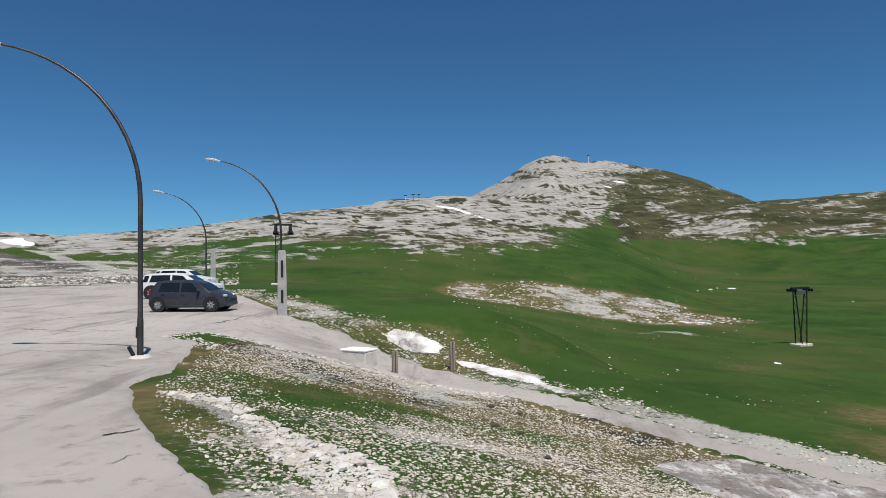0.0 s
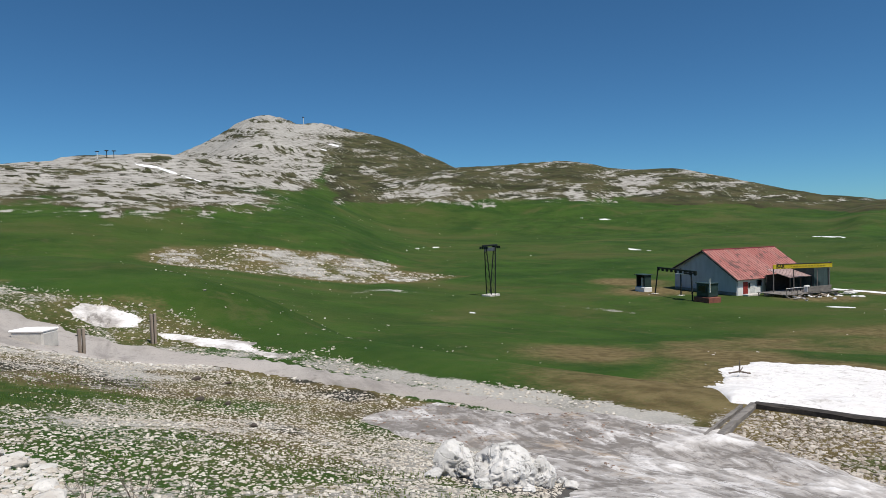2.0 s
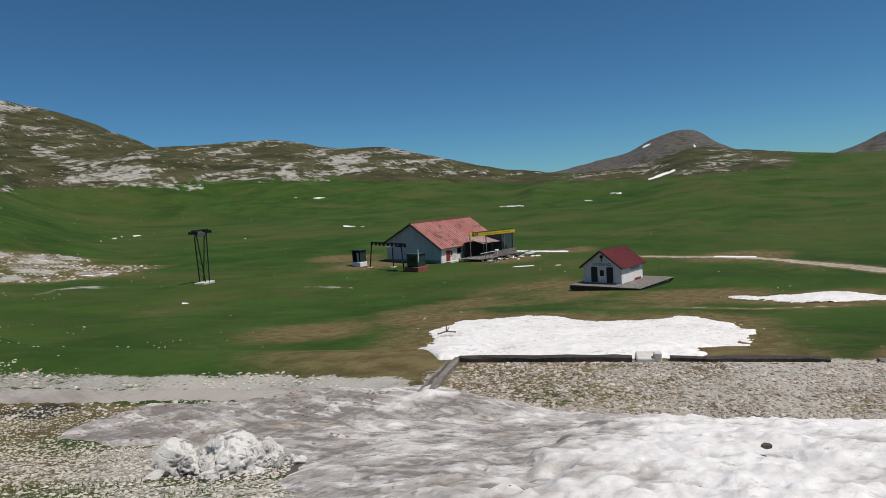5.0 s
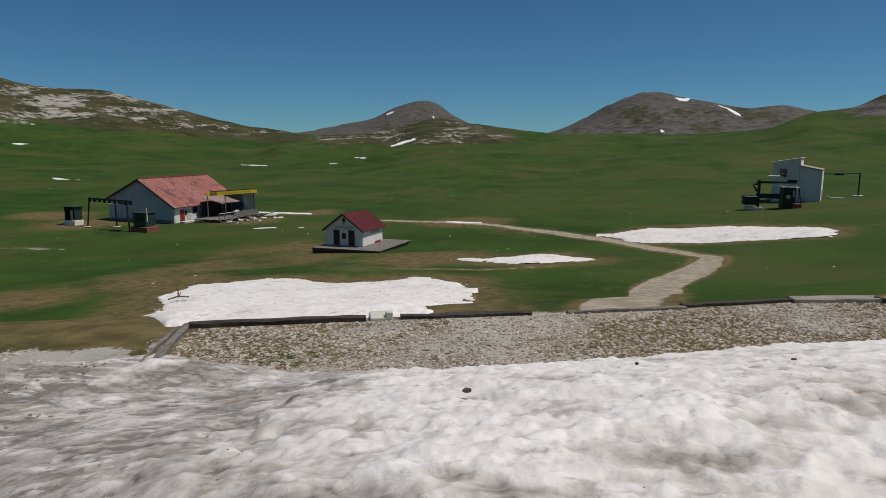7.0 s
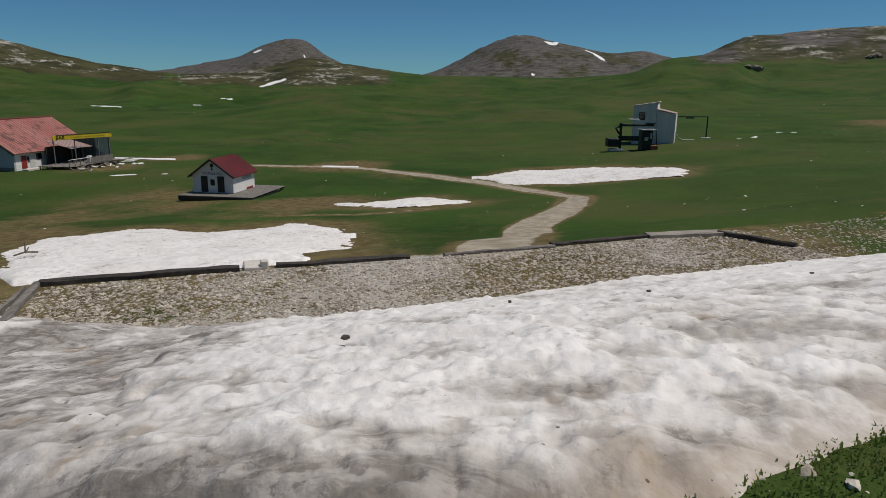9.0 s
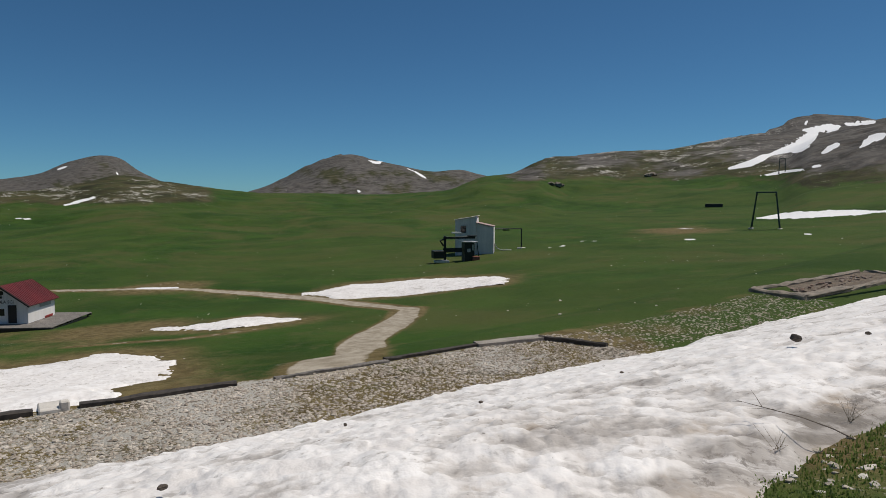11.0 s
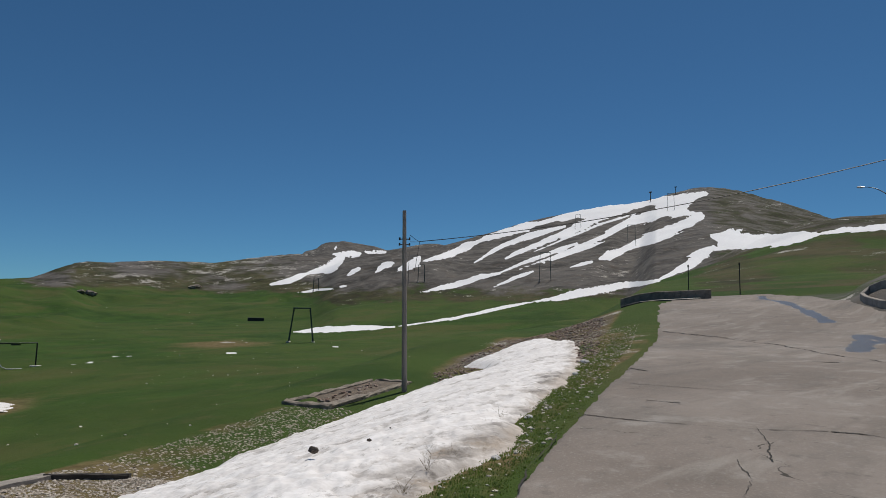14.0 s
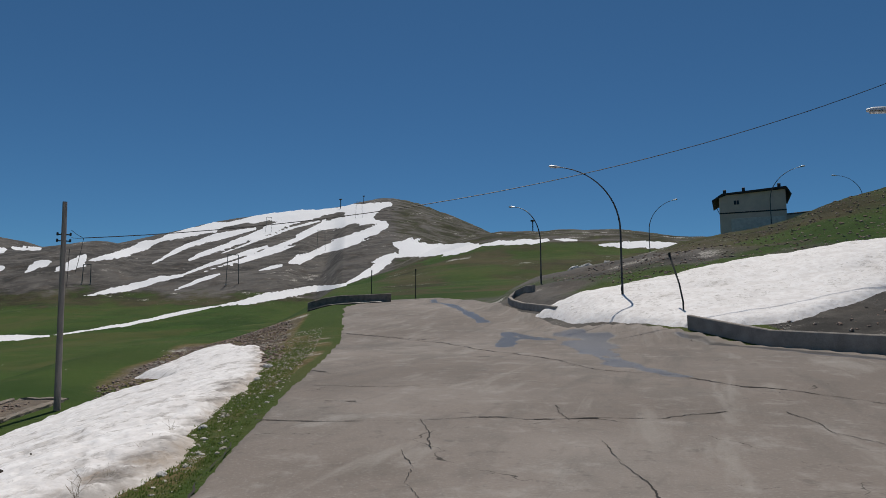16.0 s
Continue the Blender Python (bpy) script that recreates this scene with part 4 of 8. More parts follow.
make_land_sheet()
tagged(sheet("road", CAR_PARK, asphalt_rise, ASPHALT, 0.4, 0.021, {"wet": asphalt_wet, "pale": asphalt_pale}), "worn grey asphalt car park and road with cracks", "road", kind="structure")
tagged(sheet("snow_bank", BANK_SNOW, bank_rise, SNOW, 0.24, 0.013, {"dirt": bank_dirt, "fringe": bank_fringe}), "melting old snow bank, dirty grey at one end", "snow bank")
tagged(sheet("snow_patch", PATCH_NEAR, patch_rise, SNOW, 0.16, 0.008, {"dirt": light_dirt}), "bright melting snow patch below a timber kerb", "snow patch")
tagged(sheet("snow_patch", PATCH_FAR, patch_rise, SNOW, 0.11, 0.006, {"dirt": light_dirt}), "long thin snow patch on the meadow", "snow patch")
tagged(sheet("snow_patch", PATCH_SMALL, lambda x, y, u, v, d: patch_rise(x, y, u, v, d - 0.75), SNOW, 0.10, 0.006, {"dirt": light_dirt}), "small ragged snow patch on the meadow", "snow patch")
tagged(sheet("snow_patch", ROAD_SNOW, steep_rise, SNOW, 0.2, 0.01, {"dirt": light_dirt}), "sloping snow field beside the road wall", "snow patch")
for outline in (KERB_SNOW, PATH_SNOW):
    tagged(sheet("snow_patch", outline, thin_rise, SNOW, 0.12, 0.006, {"dirt": lambda x, y, u, v, d: 0.72 + 0.8 * fbm(x, y, 1.2, 3, 72) - 0.2 * smooth(0.2, 0.9, d)}), "remains of dirty snow along the footpath", "snow patch")


# ---- building blocks ----
class Geo:
    """Gathers vertices and faces for one mesh."""

    def __init__(self):
        self.v, self.f = [], []

    def add(self, verts, faces):
        n = len(self.v)
        self.v += [tuple(p) for p in verts]
        self.f += [tuple(i + n for i in q) for q in faces]
        return self

    def box(self, c, size, bevel=0.0, m=None):
        """A box, its edges bevelled."""
        hx, hy, hz = (s / 2 for s in size)
        b = min(bevel, hx * 0.9, hy * 0.9, hz * 0.9)
        if b <= 0:
            pts = [(sx * hx, sy * hy, sz * hz) for sz in (-1, 1) for sx, sy in ((-1, -1), (1, -1), (1, 1), (-1, 1))]
            faces = [(3, 2, 1, 0), (4, 5, 6, 7), (0, 1, 5, 4), (1, 2, 6, 5), (2, 3, 7, 6), (3, 0, 4, 7)]
        else:
            ring = lambda k, z: [(x, y, z) for x, y in ((-hx + k, -hy), (hx - k, -hy), (hx, -hy + k), (hx, hy - k), (hx - k, hy), (-hx + k, hy), (-hx, hy - k), (-hx, -hy + k))]
            inner = lambda z: [(x, y, z) for x, y in ((-hx + b, -hy + b), (hx - b, -hy + b), (hx - b, -hy + b), (hx - b, hy - b), (hx - b, hy - b), (-hx + b, hy - b), (-hx + b, hy - b), (-hx + b, -hy + b))]
            pts = inner(-hz) + ring(b, -hz + b) + ring(b, hz - b) + inner(hz)
            faces = [(5, 3, 1, 0), (24, 25, 27, 29)]
            for k in range(3):
                for i in range(8):
                    j = (i + 1) % 8
                    faces.append((k * 8 + i, k * 8 + j, k * 8 + 8 + j, k * 8 + 8 + i))
        m = Matrix.Translation(c) @ (m or Matrix.Identity(4))
        return self.add([m @ Vector(p) for p in pts], faces)

    def tube(self, points, radii, n=8, caps=True):
        """A round bar along a chain of points."""
        pts = [Vector(p) for p in points]
        if not isinstance(radii, (list, tuple)):
            radii = [radii] * len(pts)
        verts, ref = [], None
        for i, p in enumerate(pts):
            d = (pts[min(i + 1, len(pts) - 1)] - pts[max(i - 1, 0)]).normalized()
            if ref is None:
                ref = d.orthogonal().normalized()
            ref = (ref - d * ref.dot(d)).normalized()
            side = d.cross(ref)
            verts += [p + (ref * math.cos(2 * math.pi * k / n) + side * math.sin(2 * math.pi * k / n)) * radii[i] for k in range(n)]
        faces = [(i * n + k, i * n + (k + 1) % n, (i + 1) * n + (k + 1) % n, (i + 1) * n + k) for i in range(len(pts) - 1) for k in range(n)]
        if caps:
            faces += [tuple(range(n))[::-1], tuple((len(pts) - 1) * n + k for k in range(n))]
        return self.add(verts, faces)

    def prism(self, outline, y0, y1, axis="y"):
        """An outline in x, z pushed from y0 to y1 (axis x: outline in y, z)."""
        n = len(outline)
        put = (lambda a, b, c: (a, c, b)) if axis == "y" else ((lambda a, b, c: (c, a, b)) if axis == "x" else (lambda a, b, c: (a, b, c)))
        verts = [put(a, b, y0) for a, b in outline] + [put(a, b, y1) for a, b in outline]
        faces = [tuple(range(n)), tuple(range(2 * n - 1, n - 1, -1))] + [(i, n + i, n + (i + 1) % n, (i + 1) % n) for i in range(n)]
        return self.add(verts, faces)

    def loft(self, rings, caps=True):
        n = len(rings[0])
        faces = [(i * n + k, i * n + (k + 1) % n, (i + 1) * n + (k + 1) % n, (i + 1) * n + k) for i in range(len(rings) - 1) for k in range(n)]
        if caps:
            faces += [tuple(range(n))[::-1], tuple((len(rings) - 1) * n + k for k in range(n))]
        return self.add([p for r in rings for p in r], faces)


def part(name, geo, material, parent=None, label="", soft=False):
    """Links gathered geometry as one mesh object."""
    me = bpy.data.meshes.new(name)
    me.from_pydata(geo.v, [], geo.f)
    bm = bmesh.new()
    bm.from_mesh(me)
    bmesh.ops.recalc_face_normals(bm, faces=bm.faces)
    bm.to_mesh(me)
    bm.free()
    if soft:
        me.shade_smooth()
        me.set_sharp_from_angle(angle=radians(40))
    me.materials.append(material)
    ob = new(name, me)
    ob.parent = parent
    if label:
        tagged(ob, label)
    return ob


def thing(name, x, y, turn=0.0, label="", category="", group="", z=None, kind=""):
    """An empty at a thing's base, on the land. turn: degrees about z."""
    ob = new(name)
    ob.matrix_world = pose(x, y, ground(x, y) if z is None else z, 0, 0, turn)
    return tagged(ob, label, category, group, kind)


def letters(name, text, size, material, parent, m, depth=0.01):
    """Raised letters in the built-in font, as a mesh."""
    cu = bpy.data.curves.new(name, "FONT")
    cu.body, cu.size, cu.extrude, cu.align_x, cu.align_y, cu.resolution_u = text, size, depth, "CENTER", "CENTER", 3
    tmp = bpy.data.objects.new(name + "_outline", cu)
    scene.collection.objects.link(tmp)
    me = bpy.data.meshes.new_from_object(tmp.evaluated_get(bpy.context.evaluated_depsgraph_get()))
    bpy.data.objects.remove(tmp)
    bpy.data.curves.remove(cu)
    me.materials.clear()
    me.materials.append(material)
    ob = new(name, me)
    ob.parent = parent
    ob.matrix_local = m
    return ob


def streaked(name, light, dark, scale=1.0, rough=0.6, metal=0.0, direction=(6, 6, 0.35), bumpy=0.2):
    """Paint or metal with run-down streaks and blotches."""
    k = Mat(name, rough, metal)
    s = k.noise(scale, 5, 0.6, stretch=(direction, (0, 0, 0)))
    b = k.noise(scale * 0.8, 5)
    fine = k.noise(scale * 40, 3)
    f = k.math("ADD", k.math("MULTIPLY", s, 0.6), k.math("ADD", k.math("MULTIPLY", b, 0.3), k.math("MULTIPLY", fine, 0.15)))
    k.colour(k.mix(k.ramp(f, 0.38, 0.68), light, dark))
    k.bump(fine, bumpy, 0.006)
    return k.m


def blotched(name, base_c, faded, stained):
    """Sun-faded sheet paint with dark blotches and streaks down the slope."""
    k = Mat(name, 0.6)
    run = k.noise(0.55, 6, 0.62, stretch=((1.0, 0.22, 0.22), (0, 0, 0)))
    spot = k.noise(0.75, 7, 0.68, distort=0.5)
    c = k.mix(k.ramp(run, 0.40, 0.66), base_c, faded)
    c = k.mix(k.ramp(spot, 0.50, 0.64, 0, 0.85), c, stained)
    c = k.mix(k.ramp(k.noise(0.9, 5, 0.6, stretch=((2.2, 0.3, 0.3), (0, 0, 0))), 0.55, 0.68, 0, 0.6), c, stained)
    k.colour(c)
    k.bump(k.noise(20, 3), 0.1, 0.006)
    return k.m


PAINT_STEEL = plain("lamp_steel", (0.085, 0.08, 0.076), 0.45, 0.6, 0.3, 3)
LAMP_WHITE = plain("lamp_shell", (0.62, 0.64, 0.66), 0.35, 0.2, 0.12, 6)
LENS = plain("lamp_lens", (0.55, 0.58, 0.6), 0.15, 0.0, 0.1, 10)
CONCRETE = plain("concrete", (0.31, 0.28, 0.245), 0.9, 0, 0.28, 1.6, 0.5, 0.02)
PALE_CONCRETE = plain("pale_concrete", (0.62, 0.59, 0.54), 0.85, 0, 0.18, 2.5, 0.4, 0.015)
DARK_CONCRETE = plain("dark_concrete", (0.24, 0.225, 0.20), 0.95, 0, 0.3, 1.2, 0.5, 0.02)
LIFT_IRON = plain("lift_iron", (0.022, 0.028, 0.027), 0.55, 0.5, 0.35, 2.5)
LIFT_GREEN = plain("lift_green", (0.035, 0.065, 0.06), 0.5, 0.3, 0.3, 2.5)
GALVANISED = plain("galvanised", (0.42, 0.44, 0.45), 0.5, 0.5, 0.2, 4)
WHITE_PLASTER = streaked("white_plaster", (0.90, 0.89, 0.88), (0.82, 0.81, 0.78), 0.8, 0.9, 0, (3, 3, 0.6))
GREY_PLASTER = streaked("grey_plaster", (0.74, 0.70, 0.66), (0.60, 0.57, 0.535), 0.5, 0.9, 0, (3, 3, 0.6))
BLUE_PLASTER = streaked("blue_grey_plaster", (0.50, 0.54, 0.585), (0.40, 0.435, 0.475), 0.5, 0.9, 0, (3, 3, 0.6))
HOUSE_PLASTER = plain("house_plaster", (0.64, 0.53, 0.44), 0.9, 0, 0.12, 0.8, 0.2, 0.01)
BEIGE_PLASTER = streaked("beige_plaster", (0.62, 0.56, 0.49), (0.52, 0.46, 0.40), 0.4, 0.9, 0, (3, 3, 0.6))
RED_ROOF = blotched("faded_red_sheet", (0.37, 0.128, 0.108), (0.42, 0.19, 0.162), (0.115, 0.062, 0.056))
DEEP_RED = streaked("dark_red_sheet", (0.225, 0.03, 0.034), (0.11, 0.018, 0.021), 0.5, 0.5, 0.0, (1.0, 0.2, 0.2), 0.1)
DARK_TRIM = plain("dark_trim", (0.02, 0.02, 0.022), 0.6, 0, 0.3)
WOOD = streaked("weathered_wood", (0.36, 0.30, 0.24), (0.20, 0.16, 0.125), 1.5, 0.85, 0, (8, 8, 0.5), 0.4)
GREY_WOOD = streaked("grey_wood", (0.24, 0.22, 0.20), (0.12, 0.11, 0.10), 1.2, 0.9, 0, (1.2, 8, 8), 0.4)
DARK_WOOD = streaked("dark_wood", (0.065, 0.055, 0.048), (0.028, 0.024, 0.02), 1.2, 0.85, 0, (1.2, 8, 8), 0.4)
RED_PAINT = plain("red_paint", (0.30, 0.035, 0.03), 0.5, 0, 0.25)
BRICK_RED = plain("brick_red", (0.24, 0.085, 0.06), 0.9, 0, 0.3, 3, 0.4)
YELLOW = plain("yellow_paint", (0.62, 0.47, 0.025), 0.5, 0, 0.15, 1.5)
BLACK = plain("black_paint", (0.012, 0.012, 0.013), 0.5, 0, 0.2)
WINDOW_DARK = plain("window_glass", (0.012, 0.015, 0.018), 0.08, 0, 0.2, 2, 0)
PINK_SHEET = streaked("pinkish_awning_sheet", (0.48, 0.34, 0.31), (0.34, 0.24, 0.22), 0.8, 0.6)
WHITE_PAINT = plain("white_paint", (0.72, 0.72, 0.70), 0.5, 0, 0.1)
RUST = plain("rusty_stone", (0.10, 0.08, 0.065), 0.95, 0, 0.4, 3, 0.8, 0.04)


# ---- street lamps ----
def street_lamp(x, y, reach, label, h=7.6, z=None, base="concrete", out=0.0):
    """A bent steel mast, thinning to its end, and a flat lantern. reach: compass angle of the arm."""
    ob = thing("street_lamp", x, y, 90 - reach, label, "street lamp", "lamps along the road", z)
    chain, rad = [(0, 0, -0.3), (0, 0, 0.9), (0, 0, 0.95)], [0.07, 0.07, 0.06]
    bend, out = h * 0.50, out or h * 0.43
    chain.append((0, 0, bend)), rad.append(0.055)
    for k in range(1, 15):
        a = math.pi / 2 * k / 14 * 0.9
        chain.append((out * (1 - math.cos(a)) / (1 - math.cos(math.pi * 0.45)), 0, bend + (h - bend) * math.sin(a) / math.sin(math.pi * 0.45)))
        rad.append(0.055 - 0.028 * k / 14)
    part("mast", Geo().tube(chain, rad, 10), PAINT_STEEL, ob, soft=True)
    ex, _, ez = chain[-1]
    tilt = Matrix.Rotation(radians(-9), 4, "Y")
    shell = Geo()
    rings = []
    for s, w, t0, t1 in ((-0.10, 0.05, -0.03, 0.03), (0.05, 0.10, -0.035, 0.06), (0.25, 0.14, -0.02, 0.09), (0.5, 0.135, -0.02, 0.085), (0.66, 0.08, -0.015, 0.05)):
        rings.append([tilt @ Vector((s, a * w, b)) + Vector((ex, 0, ez)) for a, b in ((-1, t0), (1, t0), (1.0, t1 * 0.5), (0.6, t1), (-0.6, t1), (-1.0, t1 * 0.5))])
    lantern = part("lantern", shell.loft(rings), LAMP_WHITE, ob, "pale grey lantern shell", True)
    part("lens", Geo().box(tilt @ Vector((0.38, 0, -0.045)) + Vector((ex, 0, ez)), (0.42, 0.2, 0.05), 0.02, tilt), LENS, lantern)
    part("hatch", Geo().box((0.075, 0, 0.62), (0.03, 0.09, 0.26), 0.008), PAINT_STEEL, ob)
    if base == "concrete":
        g = Geo().loft([[(r * math.cos(2 * math.pi * k / 10), r * math.sin(2 * math.pi * k / 10), zz) for k in range(10)] for r, zz in ((0.26, -0.25), (0.25, 0.05), (0.2, 0.10), (0.1, 0.11))])
        part("footing", g, PALE_CONCRETE, ob, "pale concrete footing", True)
    return ob


near_lamp = street_lamp(-6.62, 15.35, -92, "tall bent steel street lamp on a concrete footing", 7.2, out=3.2)
# slanted black bar paints the start of the mast's cast shadow
part("bracket", Geo().box((0.16, 0.05, 0.16), (0.07, 0.1, 0.34), 0.02, Matrix.Rotation(radians(28), 4, "Y")), BLACK, near_lamp, "black bar standing for the mast's shadow at its foot")
street_lamp(*at(-13.25, 34.2), -88, "bent steel street lamp behind a concrete post", 7.3)
street_lamp(*at(-19.4, 54.5), -105, "bent steel street lamp beyond the parked cars", 7.3)
street_lamp(3.3, -40.3, 88, "bent steel street lamp standing in roadside snow", 8.2, base="none")
street_lamp(*at(168.7, 60.5), 120, "bent steel street lamp behind the curved kerb wall", 7.5, base="none")
street_lamp(*at(177.8, 93), 285, "bent steel street lamp on the brow of the slope", 7.6, base="none")
street_lamp(*at(187.0, 90), 277, "bent steel street lamp in front of the hill house", 7.9, base="none")
street_lamp(*at(193.2, 118), 100, "bent steel street lamp half hidden by the slope", 7.6, base="none")
street_lamp(*at(203.3, 21.6), 108, "bent steel street lamp beside the roadside wall", 7.3)


# ---- cars ----
def car(x, y, turn, label, size, paint, kind="hatch", roof_rails=False):
    """A parked car heading along its own x. size: length, width, height."""
    L, W, H = size
    ob = thing("car", x, y, turn, label, "car", "parked cars", z=ground(x, y) + 0.045)
    g0, sill, belt = 0.17, 0.30 * H / 1.5, H * 0.60
    # stations along the car: x, half width, deck height, roof height, roof half width
    if kind == "hatch":
        st = [(-0.50, 0.80, 0.50, 0.50), (-0.485, 0.92, 0.60, 0.60), (-0.45, 0.97, 0.62, 0.78), (-0.40, 1.0, 0.63, 0.95), (-0.30, 1.0, 0.62, 0.985), (-0.12, 1.0, 0.61, 1.0), (0.04, 1.0, 0.60, 0.985), (0.14, 1.0, 0.60, 0.90), (0.27, 0.99, 0.60, 0.665), (0.34, 0.97, 0.60, 0.62), (0.44, 0.92, 0.53, 0.535), (0.485, 0.84, 0.45, 0.45), (0.50, 0.72, 0.38, 0.38)]
    else:
        st = [(-0.50, 0.84, 0.50, 0.50), (-0.49, 0.94, 0.60, 0.60), (-0.47, 0.98, 0.63, 0.80), (-0.43, 1.0, 0.64, 0.955), (-0.34, 1.0, 0.63, 0.99), (-0.15, 1.0, 0.62, 1.0), (0.02, 1.0, 0.61, 0.99), (0.10, 1.0, 0.61, 0.92), (0.23, 0.99, 0.61, 0.68), (0.30, 0.98, 0.61, 0.63), (0.43, 0.95, 0.57, 0.575), (0.485, 0.88, 0.50, 0.50), (0.50, 0.78, 0.40, 0.40)]
    rings = []
    for sx, wf, deck, top in st:
        w, zd, zt = wf * W / 2, deck * H, top * H
        wt = w * (0.76 + 0.2 * max(0, 1 - (top - deck) / 0.12)) if top > deck + 0.01 else w * 0.93
        low = g0 + (0.08 if abs(sx) > 0.47 else 0)
        rings.append([Vector((sx * L, s * a, b)) for s, a, b in ((1, w * 0.90, low), (1, w * 0.985, sill), (1, w, (sill + zd) / 2), (1, w * 0.97, zd - 0.02), (1, wt, zt - 0.035), (1, wt * 0.86, zt),
                                                                 (-1, wt * 0.86, zt), (-1, wt, zt - 0.035), (-1, w * 0.97, zd - 0.02), (-1, w, (sill + zd) / 2), (-1, w * 0.985, sill), (-1, w * 0.90, low))])
    part("body", Geo().loft(rings), paint, ob, soft=True)

    def side_pane(xa, xb, s):
        """A pane between two places along the side, following the body's lean."""
        out = []
        for sx, up in ((xa[0], 0), (xb[0], 0), (xb[1], 1), (xa[1], 1)):
            k = max(i for i in range(len(st) - 1) if st[i][0] <= sx)
            t = (sx - st[k][0]) / (st[k + 1][0] - st[k][0])
            lo = rings[k][3].lerp(rings[k + 1][3], t)
            hi = rings[k][4].lerp(rings[k + 1][4], t)
            p = lo.lerp(hi, 0.86 if up else 0.10)
            out.append((p.x, s * (p.y + 0.012), p.z))
        inner = [(a, b - s * 0.02, c) for a, b, c in out]
        return Geo().loft([inner, out])
    for s in (1, -1):
        for xa, xb in (((-0.36, -0.335), (-0.10, -0.10)), ((-0.075, -0.075), (0.165, 0.055))):
            part("side_window", side_pane(xa, xb, s), WINDOW_DARK, ob)
        if kind != "hatch":
            part("quarter_window", side_pane((-0.45, -0.425), (-0.385, -0.365), s), WINDOW_DARK, ob)
        for sx, zz in ((-0.05, belt - 0.07), (-0.30, belt - 0.06)):
            part("door_handle", Geo().box((sx * L, s * (W / 2 + 0.01), zz), (0.17, 0.03, 0.03), 0.01), paint, ob)
        part("mirror", Geo().box((0.15 * L, s * (W / 2 + 0.08), belt + 0.06), (0.11, 0.17, 0.13), 0.04), BLACK if kind == "hatch" else paint, ob)
        part("sill_trim", Geo().box((0, s * (W / 2 - 0.01), g0 + 0.06), (L * 0.50, 0.035, 0.09), 0.015), PLASTIC, ob)
        part("headlight", Geo().box((0.462 * L, s * W * 0.36, 0.50 * H), (0.20, W * 0.20, 0.10), 0.04, Matrix.Rotation(radians(-s * 22), 4, "Z")), GLASSY, ob)
        part("tail_light", Geo().box((-0.478 * L, s * W * 0.42, 0.60 * H), (0.09, 0.14, 0.26), 0.03), RED_LENS, ob)
        if roof_rails:
            part("roof_rail", Geo().tube([(-0.36 * L, s * W * 0.335, H - 0.02), (-0.34 * L, s * W * 0.335, H + 0.05), (0.0, s * W * 0.335, H + 0.055), (0.03 * L, s * W * 0.33, H - 0.01)], 0.02, 6), PLASTIC, ob)
    # windscreen and rear window follow the slanted rings
    def slanted(i, j, lo, hi, push):
        a, b = rings[i], rings[j]
        q = [a[4].lerp(b[4], lo), a[7].lerp(b[7], lo), a[7].lerp(b[7], hi), a[4].lerp(b[4], hi)]
        mid = sum((Vector(p) for p in q), Vector()) / 4
        q = [p.lerp(mid, 0.07) for p in q]
        return Geo().loft([[p + push * 0.2 for p in q], [p + push for p in q]])
    part("windscreen", slanted(7, 8, 0.05, 0.95, Vector((0.025, 0, 0.035))), WINDOW_DARK, ob)
    part("rear_window", slanted(2, 3, 0.1, 0.9, Vector((-0.03, 0, 0.02))), WINDOW_DARK, ob)
    part("front_bumper", Geo().box((0.485 * L, 0, 0.30), (0.14, W * 0.80, 0.16), 0.05), PLASTIC if kind != "hatch" else paint, ob)
    part("rear_bumper", Geo().box((-0.485 * L, 0, 0.36), (0.14, W * 0.84, 0.20), 0.05), PLASTIC if kind != "hatch" else paint, ob)
    part("plate", Geo().box((-0.502 * L, 0, 0.56), (0.02, 0.5, 0.11), 0.004), WHITE_PAINT, ob)
    part("grille", Geo().box((0.497 * L, 0, 0.50), (0.03, W * 0.40, 0.10), 0.01), PLASTIC, ob)
    part("antenna", Geo().tube([(-0.33 * L, 0, H * 0.985), (-0.40 * L, 0, H + 0.16)], 0.006, 5), BLACK, ob)
    rad = 0.29 if kind == "hatch" else 0.345
    for sx in ((-0.365, 0.305) if kind == "hatch" else (-0.335, 0.325)):
        for s in (1, -1):
            yw = s * (W / 2 - 0.085)
            wheel = Geo()
            prof = [(rad * 0.60, -0.09), (rad * 0.92, -0.10), (rad, -0.06), (rad, 0.06), (rad * 0.92, 0.10), (rad * 0.60, 0.09)]
            wheel.loft([[(sx * L + r * math.cos(2 * math.pi * k / 20), yw + t, rad + r * math.sin(2 * math.pi * k / 20)) for r, t in prof] for k in range(20)] + [[(sx * L + r, yw + t, rad) for r, t in prof]], caps=False)
            tyre = part("wheel", wheel, TYRE, ob, "black tyre", True)
            rim = Geo().tube([(sx * L, yw - s * 0.02, rad), (sx * L, yw + s * 0.075, rad)], rad * 0.62, 18)
            for k in range(7):
                a = 2 * math.pi * k / 7
                rim.box((sx * L + math.cos(a) * rad * 0.36, yw + s * 0.085, rad + math.sin(a) * rad * 0.36), (rad * 0.44, 0.02, rad * 0.15), 0.005, Matrix.Rotation(-a, 4, "Y"))
            part("rim", rim, ALLOY, tyre, "silver wheel rim")
